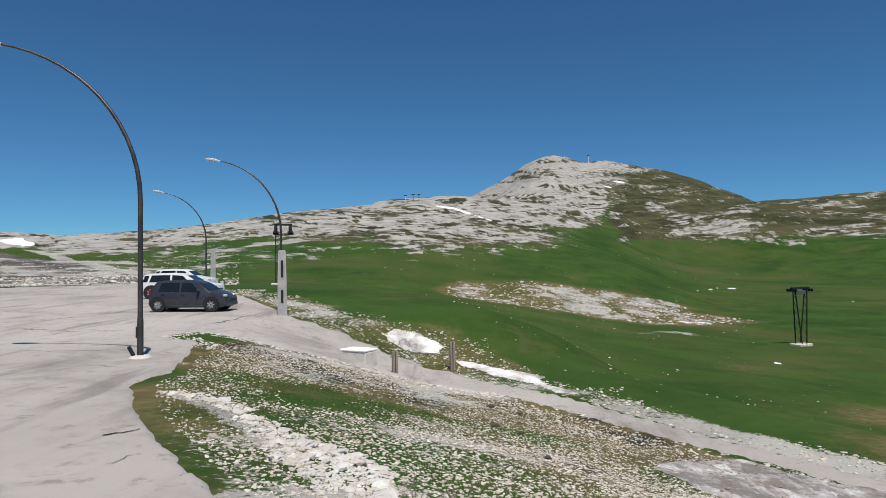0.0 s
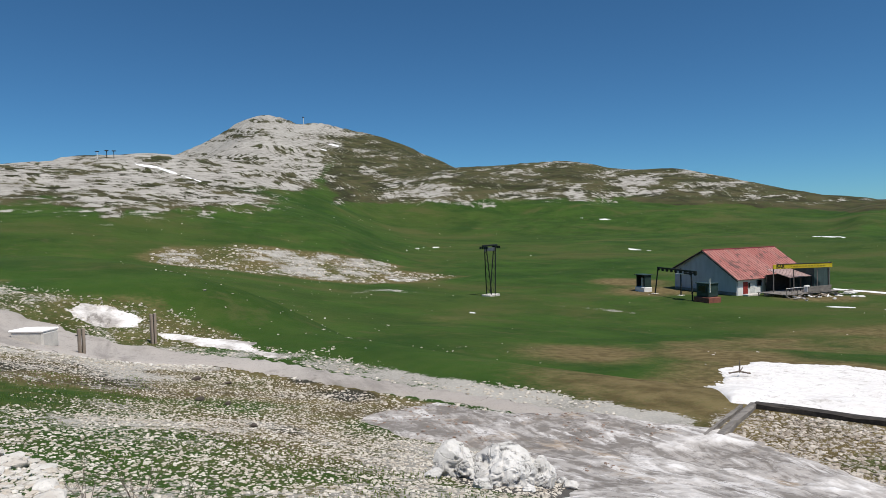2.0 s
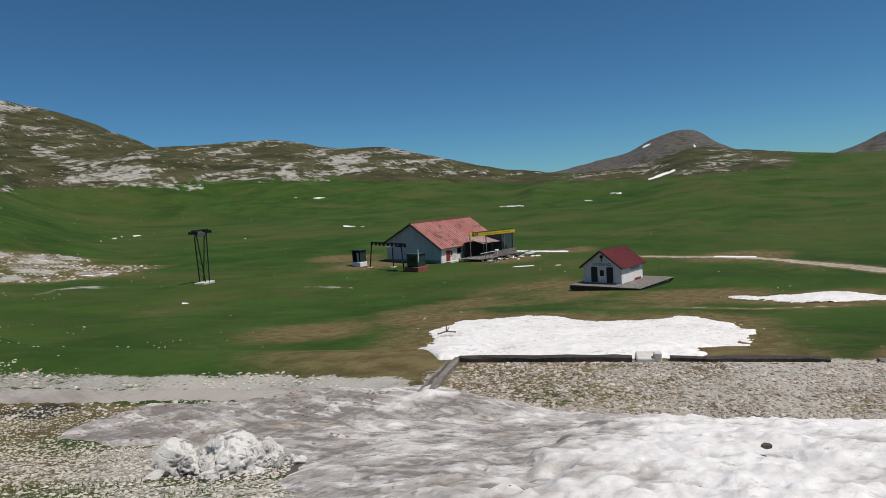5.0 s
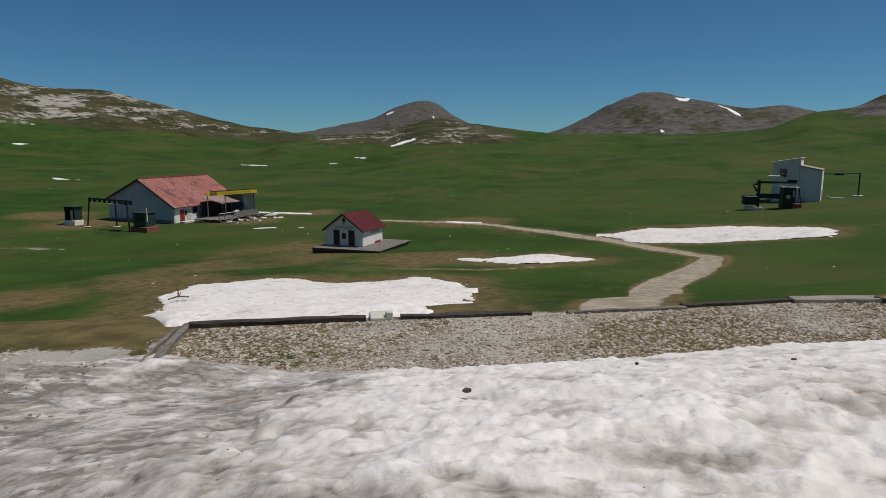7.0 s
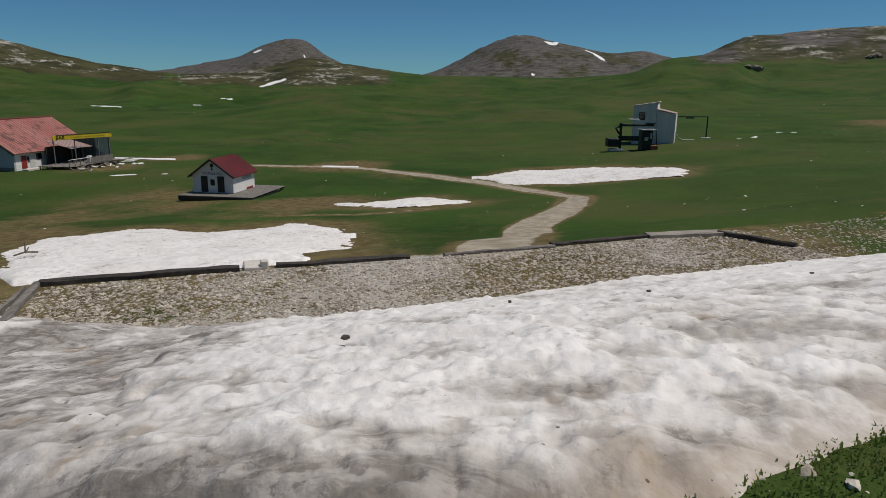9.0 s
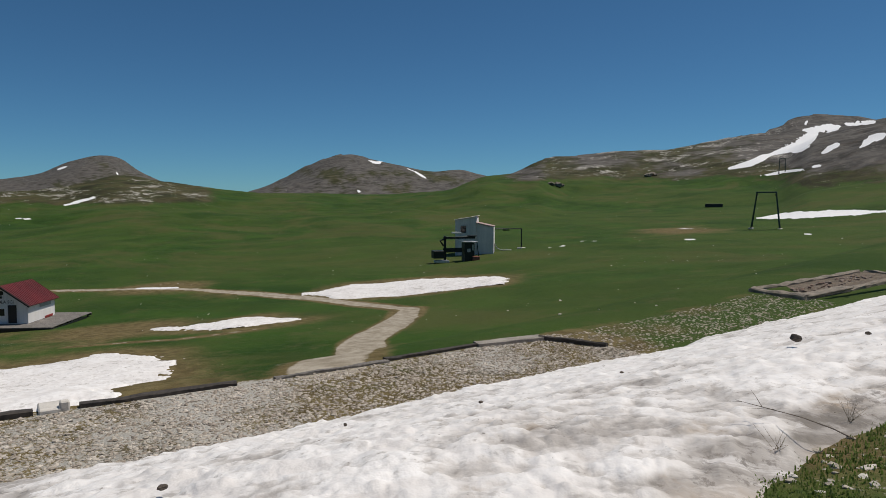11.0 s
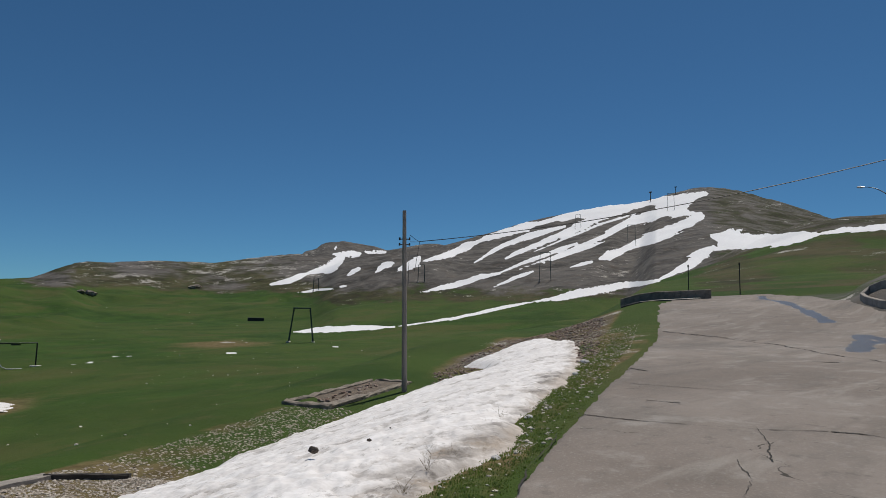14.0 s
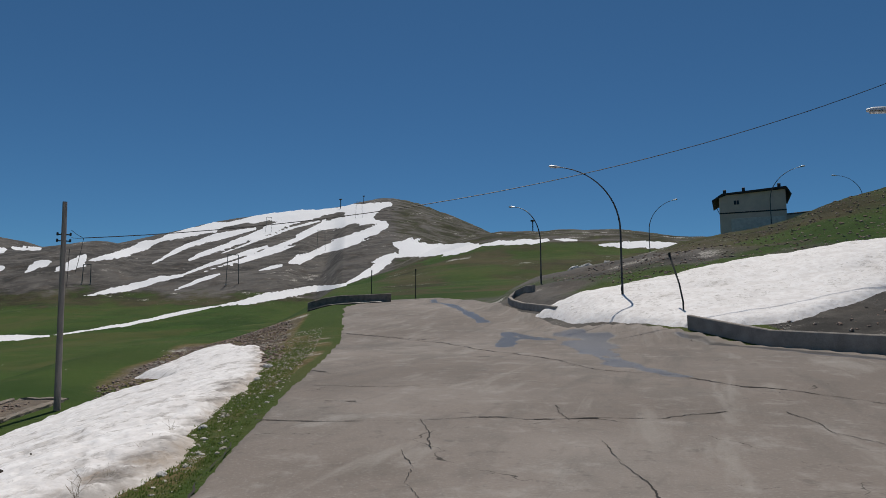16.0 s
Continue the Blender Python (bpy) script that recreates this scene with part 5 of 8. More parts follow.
            part("wheel_arch", Geo().tube([(sx * L, s * (W / 2 - 0.22), rad + 0.02), (sx * L, s * (W / 2 + 0.004), rad + 0.02)], rad * 1.16, 18), BLACK, ob)
    return ob


TYRE = plain("tyre", (0.018, 0.018, 0.019), 0.85, 0, 0.2)
ALLOY = plain("wheel_alloy", (0.52, 0.53, 0.54), 0.35, 0.6, 0.15)
PLASTIC = plain("black_plastic", (0.022, 0.023, 0.025), 0.6, 0, 0.2)
GLASSY = plain("headlight_glass", (0.55, 0.57, 0.58), 0.12, 0.2, 0.15)
RED_LENS = plain("tail_light", (0.28, 0.012, 0.012), 0.2, 0, 0.1)
GREY_PAINT = plain("grey_car_paint", (0.055, 0.06, 0.075), 0.28, 0.35, 0.06, 1.0, 0)
WHITE_CAR = plain("white_car_paint", (0.70, 0.71, 0.72), 0.28, 0.0, 0.04, 1.0, 0)
car(-10.75, 29.5, -2, "small dark grey hatchback parked on worn asphalt", (3.45, 1.6, 1.36), GREY_PAINT)
car(-14.45, 37.6, 3, "white crossover parked behind a grey hatchback", (4.25, 1.82, 1.42), WHITE_CAR, "suv")
car(-17.5, 45.8, 0, "older white estate with roof rails at the end of the row", (4.0, 1.7, 1.46), WHITE_CAR, "suv", True)


# ---- footpath furniture ----
def concrete_post(x, y, h, w, label, turn=0):
    ob = thing("concrete_post", x, y, turn, label, "concrete post")
    shaft = part("shaft", Geo().loft([[(a * w * k / 2, b * w * k / 2, z) for a, b in ((-1, -1), (1, -1), (1, 1), (-1, 1))] for k, z in ((1.05, -0.3), (1.0, h * 0.5), (0.82, h - 0.04), (0.7, h))]), GREY_CONC, ob)
    part("slot", Geo().box((0, -w / 2 * 0.99, h * 0.72), (w * 0.28, 0.03, h * 0.26), 0.01), BLACK, ob, "dark slot")
    part("slot", Geo().box((0, -w / 2 * 1.01, h * 0.3), (w * 0.28, 0.03, h * 0.2), 0.01), BLACK, ob, "dark slot")
    return ob


GREY_CONC = plain("grey_concrete", (0.40, 0.39, 0.38), 0.9, 0, 0.2, 2.5, 0.4, 0.01)
concrete_post(*at(-13.1, 29.8), 2.85, 0.38, "tapered grey concrete post at the car park's edge", 14)
ob = thing("concrete_post", *at(-18.9, 60.5), 19, "slim grey concrete post beside the street lamp", "concrete post")
part("shaft", Geo().loft([[(a * 0.24 * k, b * 0.24 * k, z) for a, b in ((-1, -1), (1, -1), (1, 1), (-1, 1))] for k, z in ((1.0, -0.3), (0.75, 3.1))]), GREY_CONC, ob)
part("cap", Geo().box((0.35, 0, 3.05), (1.0, 0.16, 0.09), 0.02), GREY_CONC, ob)


def wooden_post(x, y, h, label):
    ob = thing("wooden_post", x, y, 20, label, "wooden post", "posts along the footpath")
    for s in (-1, 1):
        part("half_post", Geo().box((s * 0.058, 0, h / 2 - 0.15), (0.085, 0.14, h + 0.3), 0.02, Matrix.Rotation(radians(s * 0.6), 4, "Y")), WOOD, ob)
    part("bolt", Geo().tube([(-0.16, 0, h * 0.75), (0.16, 0, h * 0.75)], 0.018, 6), BLACK, ob)


wooden_post(*xy(-21.5, 9.75), 0.82, "short split wooden post at the footpath's edge")
wooden_post(*xy(-23.6, 13.2), 1.12, "split wooden post on the far side of the footpath")
ob = thing("concrete_block", *xy(-23.0, 9.0), -30, "whitewashed low concrete block beside a wooden post", "block")
part("body", Geo().box((0, 0, 0.12), (1.1, 0.75, 0.56), 0.05), PALE_CONCRETE, ob)
part("lid", Geo().box((-0.02, 0, 0.43), (1.15, 0.8, 0.08), 0.03), WHITE_PLASTER, ob, "white top slab")


# ---- ski lift towers ----
def strut(g, a, b, w=0.09):
    g.tube([a, b], w, 6)


def pylon(x, y, turn, h, label, foot=0.55, head=1.35, wide=1.9):
    """A V-shaped lift tower: four slanted legs, a crossbar and two roller sets."""
    ob = thing("lift_pylon", x, y, turn, label, "lift pylon", "ski lift towers")
    for s in (-1, 1):
        for d in (-1, 1):
            g = Geo()
            strut(g, (s * foot, d * 0.5, -0.2), (s * head, d * 0.16, h - 0.1), 0.085)
            part("leg", g, LIFT_IRON, ob)
        g = Geo()
        for k in range(1, 7):
            t0, t1 = (k - 0.5) / 7, (k + 0.3) / 7
            at_leg = lambda t, d: (s * (foot + (head - foot) * t), d * (0.5 - 0.34 * t), h * t)
            strut(g, at_leg(t0, -1), at_leg(t1, 1), 0.03)
        part("lacing", g, LIFT_IRON, ob)
        g = Geo().box((s * wide, 0, h - 0.18), (0.16, 1.5, 0.14), 0.03)
        for k in range(4):
            g.tube([(s * wide - 0.06, -0.6 + 0.4 * k, h - 0.36), (s * wide + 0.06, -0.6 + 0.4 * k, h - 0.36)], 0.16, 10)
        part("roller_set", g, LIFT_IRON, ob)
        part("footing", Geo().box((s * foot * 1.6, 0, 0.08), (1.25, 1.7, 0.4), 0.06), PALE_CONCRETE, ob, "pale concrete footing")
    part("crossbar", Geo().box((0, 0, h), (2 * wide + 0.5, 0.24, 0.26), 0.04), LIFT_IRON, ob)
    part("head_panel", Geo().box((0, 0, h - 0.62), (2 * head + 0.5, 0.14, 0.55), 0.03), GREY_IRON, ob, "grey panel between the rollers")
    return ob


GREY_IRON = plain("grey_iron", (0.12, 0.14, 0.16), 0.5, 0.4, 0.3, 2.5)
pylon(49.2, 91.0, 28, 7.9, "dark V-shaped lift tower on a white footing in the meadow", 0.45, 1.3, 1.75)


def portal(x, y, turn, h, label, base=2.0, top=1.45, side_h=0.0):
    """A lift tower of two lattice legs joined by a beam."""
    ob = thing("lift_pylon", x, y, turn, label, "lift pylon", "ski lift towers")
    for s in (-1, 1):
        g = Geo()
        for d in (-1, 1):
            strut(g, (s * base, d * 0.45, -0.3), (s * top, d * 0.15, h), 0.12)
        for k in range(7):
            t0, t1 = k / 7, (k + 1) / 7
            p = lambda t, d: (s * (base + (top - base) * t), d * (0.45 - 0.3 * t), h * t)
            strut(g, p(t0, 1 if k % 2 else -1), p(t1, -1 if k % 2 else 1), 0.055)
        part("leg", g, LIFT_GREEN, ob)
        g = Geo().box((s * top * 1.02, 0, h - 0.42), (0.14, 1.3, 0.12), 0.02)
        for k in range(3):
            g.tube([(s * top - 0.05, -0.4 + 0.4 * k, h - 0.6), (s * top + 0.05, -0.4 + 0.4 * k, h - 0.6)], 0.15, 10)
        part("roller_set", g, LIFT_IRON, ob)
        part("footing", Geo().box((s * base, 0, 0.02), (0.8, 1.4, 0.3), 0.05), PALE_CONCRETE, ob)
    part("beam", Geo().box((0, 0, h), (2 * top + 0.4, 0.28, 0.3), 0.04), LIFT_GREEN, ob)
    return ob


portal(135.1, -83.9, 45, 7.9, "green lattice lift tower with splayed legs on the meadow", 2.9, 1.9)
# towers on the far slopes
for az, r, h, turn in ((142.6, 300, 13, 40), (131.9, 342, 9, 35), (149.8, 458, 14, 30), (145.4, 640, 14, 30), (153.0, 640, 16, 30), (122.9, 400, 8, 40)):
    portal(*at(az, r), turn, h, "small lift tower far up the snowy slope", h * 0.2, h * 0.17)
for az, r, h in ((-4.2 + 1.05, 376, 4.0), (-3.0 + 0.5, 372, 4.0), (-2.4 + 0.4, 369, 4.0), (151.4, 800, 12.0), (153.4, 790, 9.0), (168.2, 320, 7.0), (12.6, 880, 9.0)):
    ob = thing("mast", *at(az, r), 0, "small mast standing on the ridge line", "mast", "masts on the ridge")
    part("shaft", Geo().tube([(0, 0, -1), (0, 0, h)], 0.04 * h, 6), WHITE_PAINT if az in (-4.2 + 1.05, 12.6) else LIFT_IRON, ob)
    part("head", Geo().box((0, 0, h - 0.06 * h), (0.45 * h if az < 0 else 0.3 * h, 0.1 * h, 0.12 * h), 0.02 * h), LIFT_IRON, ob)
# end mast of the lift beside the car park
ob = thing("lift_pylon", *at(-13.75, 63), 14, "lattice lift mast with a crossarm beyond the car park", "lift pylon", "ski lift towers")
for s in (-1, 1):
    g = Geo()
    strut(g, (s * 0.22, 0, -0.3), (s * 0.2, 0, 5.6), 0.05)
    part("leg", g, LIFT_IRON, ob)
g = Geo()
for k in range(11):
    strut(g, (-0.21, 0, 0.5 * k), (0.21, 0, 0.5 * k + 0.25), 0.02)
    strut(g, (0.21, 0, 0.5 * k + 0.25), (-0.21, 0, 0.5 * k + 0.5), 0.02)
part("lacing", g, LIFT_IRON, ob)
part("crossarm", Geo().box((0.45, 0, 5.55), (1.7, 0.2, 0.2), 0.04), LIFT_IRON, ob)
for k, xx in enumerate((-0.2, 1.1)):
    part("roller_set", Geo().box((xx, 0, 5.1), (0.3, 0.4, 0.7), 0.08).tube([(xx - 0.25, 0, 4.8), (xx + 0.25, 0, 4.8)], 0.2, 10), LIFT_IRON, ob)
part("footing", Geo().box((0, 0, 0.0), (1.3, 0.9, 0.3), 0.05), PALE_CONCRETE, ob)


# ---- bar house ----
def gable_outline(w, eave_a, eave_b, ridge, mid):
    return [(0, -0.4), (w, -0.4), (w, eave_b), (mid, ridge), (0, eave_a)]


def window(parent, c, w, h, axis="x", frame_mat=None, name="window"):
    """A window with a frame, on a wall that faces along -axis."""
    fm = frame_mat or WHITE_PAINT
    sz = (lambda a, d, b: (d, a, b)) if axis == "x" else (lambda a, d, b: (a, d, b))
    off = Vector((-0.012, 0, 0)) if axis == "x" else Vector((0, -0.012, 0))
    pane = part(name, Geo().box(Vector(c), sz(w, 0.05, h), 0.005), WINDOW_DARK, parent)
    g = Geo()
    for s in (-1, 1):
        g.box(Vector(c) + off + (Vector((0, s * w / 2, 0)) if axis == "x" else Vector((s * w / 2, 0, 0))), sz(0.07, 0.07, h + 0.07), 0.01)
        g.box(Vector(c) + off + Vector((0, 0, s * h / 2)), sz(w - 0.07, 0.07, 0.07), 0.01)
    part("frame", g, fm, pane)
    return pane


def door(parent, c, w, h, mat, axis="x", label=""):
    sz = (lambda a, d, b: (d, a, b)) if axis == "x" else (lambda a, d, b: (a, d, b))
    leaf = part("door", Geo().box(c, sz(w, 0.07, h), 0.01), mat, parent, label)
    k = Vector((-0.05, w * 0.36, 0)) if axis == "x" else Vector((w * 0.36, -0.05, 0))
    part("handle", Geo().box(Vector(c) + k, sz(0.12, 0.05, 0.03), 0.008), GALVANISED, leaf)
    return leaf


HX, HY, HZ = 84.5, 75.5, ground(84.5, 75.5)
bar = thing("bar_house", HX, HY, 0, "plastered mountain bar with a faded red sheet roof", "house", z=HZ)
GW, GL, RM = 13.2, 16.2, 6.6
part("gable_wall", Geo().prism([(y, z) for y, z in gable_outline(GW, 2.75, 3.75, 6.85, RM)], 0, 0.3, "x"), BLUE_PLASTER, bar, "blue-grey plastered gable wall")
part("end_wall", Geo().prism(gable_outline(GW, 2.75, 3.75, 6.85, RM), GL - 0.3, GL, "x"), WHITE_PLASTER, bar)
part("front_wall", Geo().box((GL / 2, 0.15, 1.15), (GL - 0.6, 0.3, 3.1)), WHITE_PLASTER, bar, "white plastered long wall")
part("back_wall", Geo().box((GL / 2, GW - 0.15, 1.65), (GL - 0.6, 0.3, 4.1)), WHITE_PLASTER, bar)
part("plinth", Geo().box((-0.03, GW / 2, 0.05), (0.1, GW, 0.9), 0.02), DARK_CONCRETE, bar, "dark concrete plinth")


def roof_plane(x0, x1, a, b, thick, material, parent, ribs=0.6):
    """A sheet roof between the eave a and the ridge b (y, z), with standing ribs."""
    n = Vector((0, -(b[1] - a[1]), b[0] - a[0])).normalized()
    if n.z < 0:
        n = -n
    p = [Vector((x0, *a)), Vector((x1, *a)), Vector((x1, *b)), Vector((x0, *b))]
    ob = part("roof_plane", Geo().loft([[q for q in p], [q + n * thick for q in p]]), material, parent)
    g = Geo()
    m = int((x1 - x0) / ribs)
    for k in range(m + 1):
        xx = x0 + (x1 - x0) * k / m
        g.loft([[Vector((xx - 0.025, *a)) + n * thick, Vector((xx + 0.025, *a)) + n * thick, Vector((xx + 0.025, *b)) + n * thick, Vector((xx - 0.025, *b)) + n * thick],
                [Vector((xx - 0.015, *a)) + n * (thick + 0.045), Vector((xx + 0.015, *a)) + n * (thick + 0.045), Vector((xx + 0.015, *b)) + n * (thick + 0.045), Vector((xx - 0.015, *b)) + n * (thick + 0.045)]])
    part("ribs", g, material, ob)
    return ob


roof_plane(-0.35, GL + 0.3, (-0.5, 2.42), (RM, 6.86), 0.12, RED_ROOF, bar)
roof_plane(-0.35, GL + 0.3, (GW + 0.5, 3.48), (RM, 6.86), 0.12, RED_ROOF, bar)
part("ridge_cap", Geo().tube([(-0.4, RM, 6.98), (GL + 0.35, RM, 6.98)], 0.14, 8), DEEP_RED, bar)
g = Geo()
for (ya, za), (yb, zb) in (((-0.55, 2.36), (RM, 6.80)), ((GW + 0.55, 3.40), (RM, 6.80))):
    g.tube([(-0.4, ya, za), (-0.4, yb, zb)], 0.13, 4)
part("barge_board", g, DARK_TRIM, bar, "black verge board")
door(bar, (1.9, -0.02, 1.02), 1.0, 2.1, RED_PAINT, "y", "red door")
door(bar, (3.5, -0.02, 1.0), 0.9, 2.0, WHITE_PAINT, "y")
window(bar, (2.7, -0.02, 1.5), 0.5, 0.9, "y")
for xx in (4.9, 6.9, 9.0):
    window(bar, (xx, -0.02, 1.75), 1.0, 0.9, "y", DARK_TRIM)
# terrace in front of the bar, with awning, dark annex and sign
annex = thing("annex", 97.0, 72.4, 0, "dark boarded annex beside the bar terrace", "annex", z=HZ)
BLUE_DARK = streaked("dark_green_boards", (0.045, 0.085, 0.085), (0.028, 0.05, 0.05), 0.8, 0.7, 0, (5, 5, 0.4))
part("body", Geo().box((0.3, 0.3, 2.0), (3.8, 4.6, 4.8), 0.05), BLUE_DARK, annex)
for k in range(9):
    part("board", Geo().box((-1.62, -1.8 + 0.5 * k, 2.1), (0.05, 0.46, 4.5), 0.01), BLUE_DARK, annex)
part("post", Geo().box((1.7, -2.1, 2.4), (0.16, 0.16, 5.2), 0.02), GREY_WOOD, annex)
sign = thing("sign_board", 92.6, 70.2, -16, "long yellow sign board with black letters above the bar terrace", "sign", z=HZ + 4.2)
part("board", Geo().box((0, 0, 0.36), (10.0, 0.12, 0.66), 0.03), YELLOW, sign)
part("top_rail", Geo().box((0.3, 0.0, 0.74), (9.2, 0.2, 0.1), 0.02), DARK_TRIM, sign)
letters("letters", "BAR", 0.78, BLACK, sign, pose(-3.8, -0.08, 0.36, 90, 0, 0), 0.02)
OCHRE = plain("ochre_paint", (0.36, 0.26, 0.03), 0.5, 0, 0.15)
for k in range(12):
    part("faint_letter", Geo().box((-2.0 + k * 0.5, -0.08, 0.36), (0.34 if k % 4 else 0.16, 0.03, 0.12), 0.0), OCHRE, sign)
for xx in (-4.8, -1.4, 2.6):
    part("post", Geo().box((xx, 0.2, -2.2), (0.14, 0.14, 4.7), 0.02), GREY_WOOD, sign)
awning = thing("awning", 92.3, 72.8, 0, "pinkish sheet awning over the bar terrace", "awning", z=HZ)
m = Matrix.Rotation(radians(14), 4, "X")
part("sheet", Geo().box((0.6, 0, 3.35), (5.2, 4.2, 0.07), 0.02, m), PINK_SHEET, awning)
g = Geo()
for k in range(9):
    g.box((m @ Vector((-1.9 + 0.62 * k, 0, 0.05))) + Vector((0, 0, 3.35)), (0.05, 4.2, 0.04), 0.0, m)
part("ribs", g, PINK_SHEET, awning)
for xx in (-1.8, 0.6, 3.0):
    part("post", Geo().box((xx, -2.0, 1.3), (0.12, 0.12, 3.1), 0.02), DARK_WOOD, awning)
# added dark sheet fills in the shaded interior behind the awning
part("back_screen", Geo().box((0.4, 1.9, 1.6), (5.4, 0.12, 2.9), 0.02), DARK_WOOD, awning, "dark sheet for the dim interior under the awning")
deck = thing("wooden_terrace", 92.2, 70.8, 0, "raised wooden terrace with a low plank wall", "terrace", z=HZ)
for k in range(12):
    part("plank", Geo().box((0, -2.6 + 0.44 * k, 0.62), (12.0, 0.40, 0.06), 0.01), GREY_WOOD, deck)
for k in range(7):
    for yy in (-2.5, 2.2):
        part("leg", Geo().box((-5.8 + 1.9 * k, yy, 0.2), (0.14, 0.14, 0.85), 0.02), DARK_WOOD, deck)
for k in range(6):
    part("wall_board", Geo().box((1.4 + 0.02 * k, -2.66, 0.78 + 0.15 * k), (5.2, 0.05, 0.14), 0.01), GREY_WOOD, deck)
for k in range(5):
    part("rail_post", Geo().box((-5.8 + 1.2 * k, -2.6, 1.1), (0.09, 0.09, 1.0), 0.01), GREY_WOOD, deck)
part("handrail", Geo().box((-3.4, -2.6, 1.6), (5.0, 0.1, 0.08), 0.02), WHITE_PAINT, deck)
ob = thing("barrel_fan", 92.3, 69.3, 20, "white round-fronted appliance on the terrace", "appliance", z=HZ + 0.66)
part("body", Geo().box((0, 0, 0.5), (0.95, 0.55, 1.0), 0.06), WHITE_PAINT, ob)
part("round_front", Geo().tube([(0, -0.3, 0.52), (0, -0.26, 0.52)], 0.33, 16), GALVANISED, ob)
rng = random.Random(11)
for k in range(26):
    px, py = 86.5 + rng.random() * 15.5, 66.0 + rng.random() * 2.6 + 0.02 * k
    ob = thing("scrap_plank", px, py, rng.uniform(-70, 70), "loose grey plank lying before the terrace", "plank", "scrap before the bar", z=ground(px, py) + 0.12)
    part("board", Geo().box((0, 0, rng.uniform(0.02, 0.3)), (rng.uniform(1.2, 3.0), rng.uniform(0.16, 0.5), 0.06), 0.01, Matrix.Rotation(radians(rng.uniform(-16, 16)), 4, "Y")), rng.choice((GREY_WOOD, WHITE_PLASTER, PALE_CONCRETE, WOOD)), ob)
for k, (px, py, w, d) in enumerate(((86.2, 74.2, 2.6, 1.0), (88.3, 72.7, 1.6, 0.8), (99.6, 67.4, 2.6, 1.4))):
    ob = thing("stone_slab", px, py, 10 * k, "pale slab lying before the bar", "slab", "scrap before the bar")
    part("slab", Geo().box((0, 0, 0.12), (w, d, 0.34), 0.05), PALE_CONCRETE, ob)

for k in range(14):
    px, py = 84.5 + rng.random() * 14, 62.5 + rng.random() * 7
    ob = thing("white_slab", px, py, rng.uniform(0, 90), "small bright broken slab in the grass before the bar", "slab", "scrap before the bar")
    w = rng.uniform(0.4, 1.4)
    part("slab", Geo().box((0, 0, 0.05), (w, w * rng.uniform(0.3, 0.7), 0.16), 0.03, Matrix.Rotation(radians(rng.uniform(-8, 8)), 4, "X")), WHITE_PLASTER, ob)

# lift gantry, booth and drive shed before the gable
gan = thing("lift_gantry", 75.85, 79.55, 0, "dark steel lift gantry with rollers beside the bar", "gantry", z=ground(75.85, 79.55) - 0.2)
for p, q in (((0.9, 5.6), (1.1, 5.0)), ((2.4, 1.3), (2.4, 1.3)), ((-2.2, -5.8), (-1.5, -4.8))):
    g = Geo()
    strut(g, (p[0], p[1], -0.3), (q[0], q[1], 4.5), 0.12)
    part("leg", g, LIFT_IRON, gan)
    part("footing", Geo().box((p[0], p[1], 0.05), (0.9, 0.9, 0.35), 0.06), PALE_CONCRETE, gan)
part("beam", Geo().tube([(1.2, 5.2, 4.5), (-1.9, -6.2, 4.55)], 0.17, 4), LIFT_IRON, gan)
for k in range(9):
    t = k / 8
    part("roller", Geo().tube([(1.2 - 3.1 * t - 0.1, 5.0 - 11 * t, 4.25), (1.2 - 3.1 * t + 0.1, 5.0 - 11 * t, 4.25)], 0.24, 10), LIFT_IRON, gan)
part("bull_wheel", Geo().tube([(-1.2, -4.4, 4.15), (-1.2, -4.4, 4.3)], 0.95, 20), LIFT_IRON, gan)
part("tube_lamp", Geo().box((-0.9, -2.0, 4.0), (0.15, 2.2, 0.12), 0.03), WHITE_PAINT, gan, "white fluorescent batten")
booth = thing("lift_booth", 77.4, 88.6, 0, "small dark booth with an open front on a white plinth", "booth")
part("plinth", Geo().box((0, 0, 0.3), (1.7, 2.3, 0.9), 0.05), WHITE_PLASTER, booth)
for s in (-1, 1):
    part("side_wall", Geo().box((0.05, s * 1.0, 1.75), (1.4, 0.08, 2.1), 0.02), LIFT_GREEN, booth)
part("back_wall", Geo().box((0.7, 0, 1.75), (0.08, 1.9, 2.1), 0.02), LIFT_GREEN, booth)
part("roof", Geo().box((0, 0, 2.86), (1.9, 2.5, 0.1), 0.03), LIFT_GREEN, booth)
part("inner_panel", Geo().box((-0.4, -0.15, 1.55), (0.08, 0.55, 1.6), 0.02), GALVANISED, booth)
shed = thing("drive_shed", 74.6, 72.0, 0, "dark green lift drive shed on a red brick base", "shed")
part("brick_base", Geo().box((0, -0.1, 0.25), (2.4, 2.9, 1.0), 0.03), BRICK_RED, shed, "red brick base")
part("body", Geo().box((0.2, 0.1, 1.75), (1.9, 2.3, 1.9), 0.05), LIFT_GREEN, shed)
part("roof", Geo().box((0.15, 0.1, 2.74), (2.2, 2.6, 0.12), 0.04), LIFT_GREEN, shed)
window(shed, (-0.78, 0.1, 1.95), 1.4, 0.9, "x", LIFT_GREEN)
part("white_post", Geo().box((-0.75, -1.3, 2.5), (0.14, 0.16, 2.0), 0.02), WHITE_PAINT, shed)

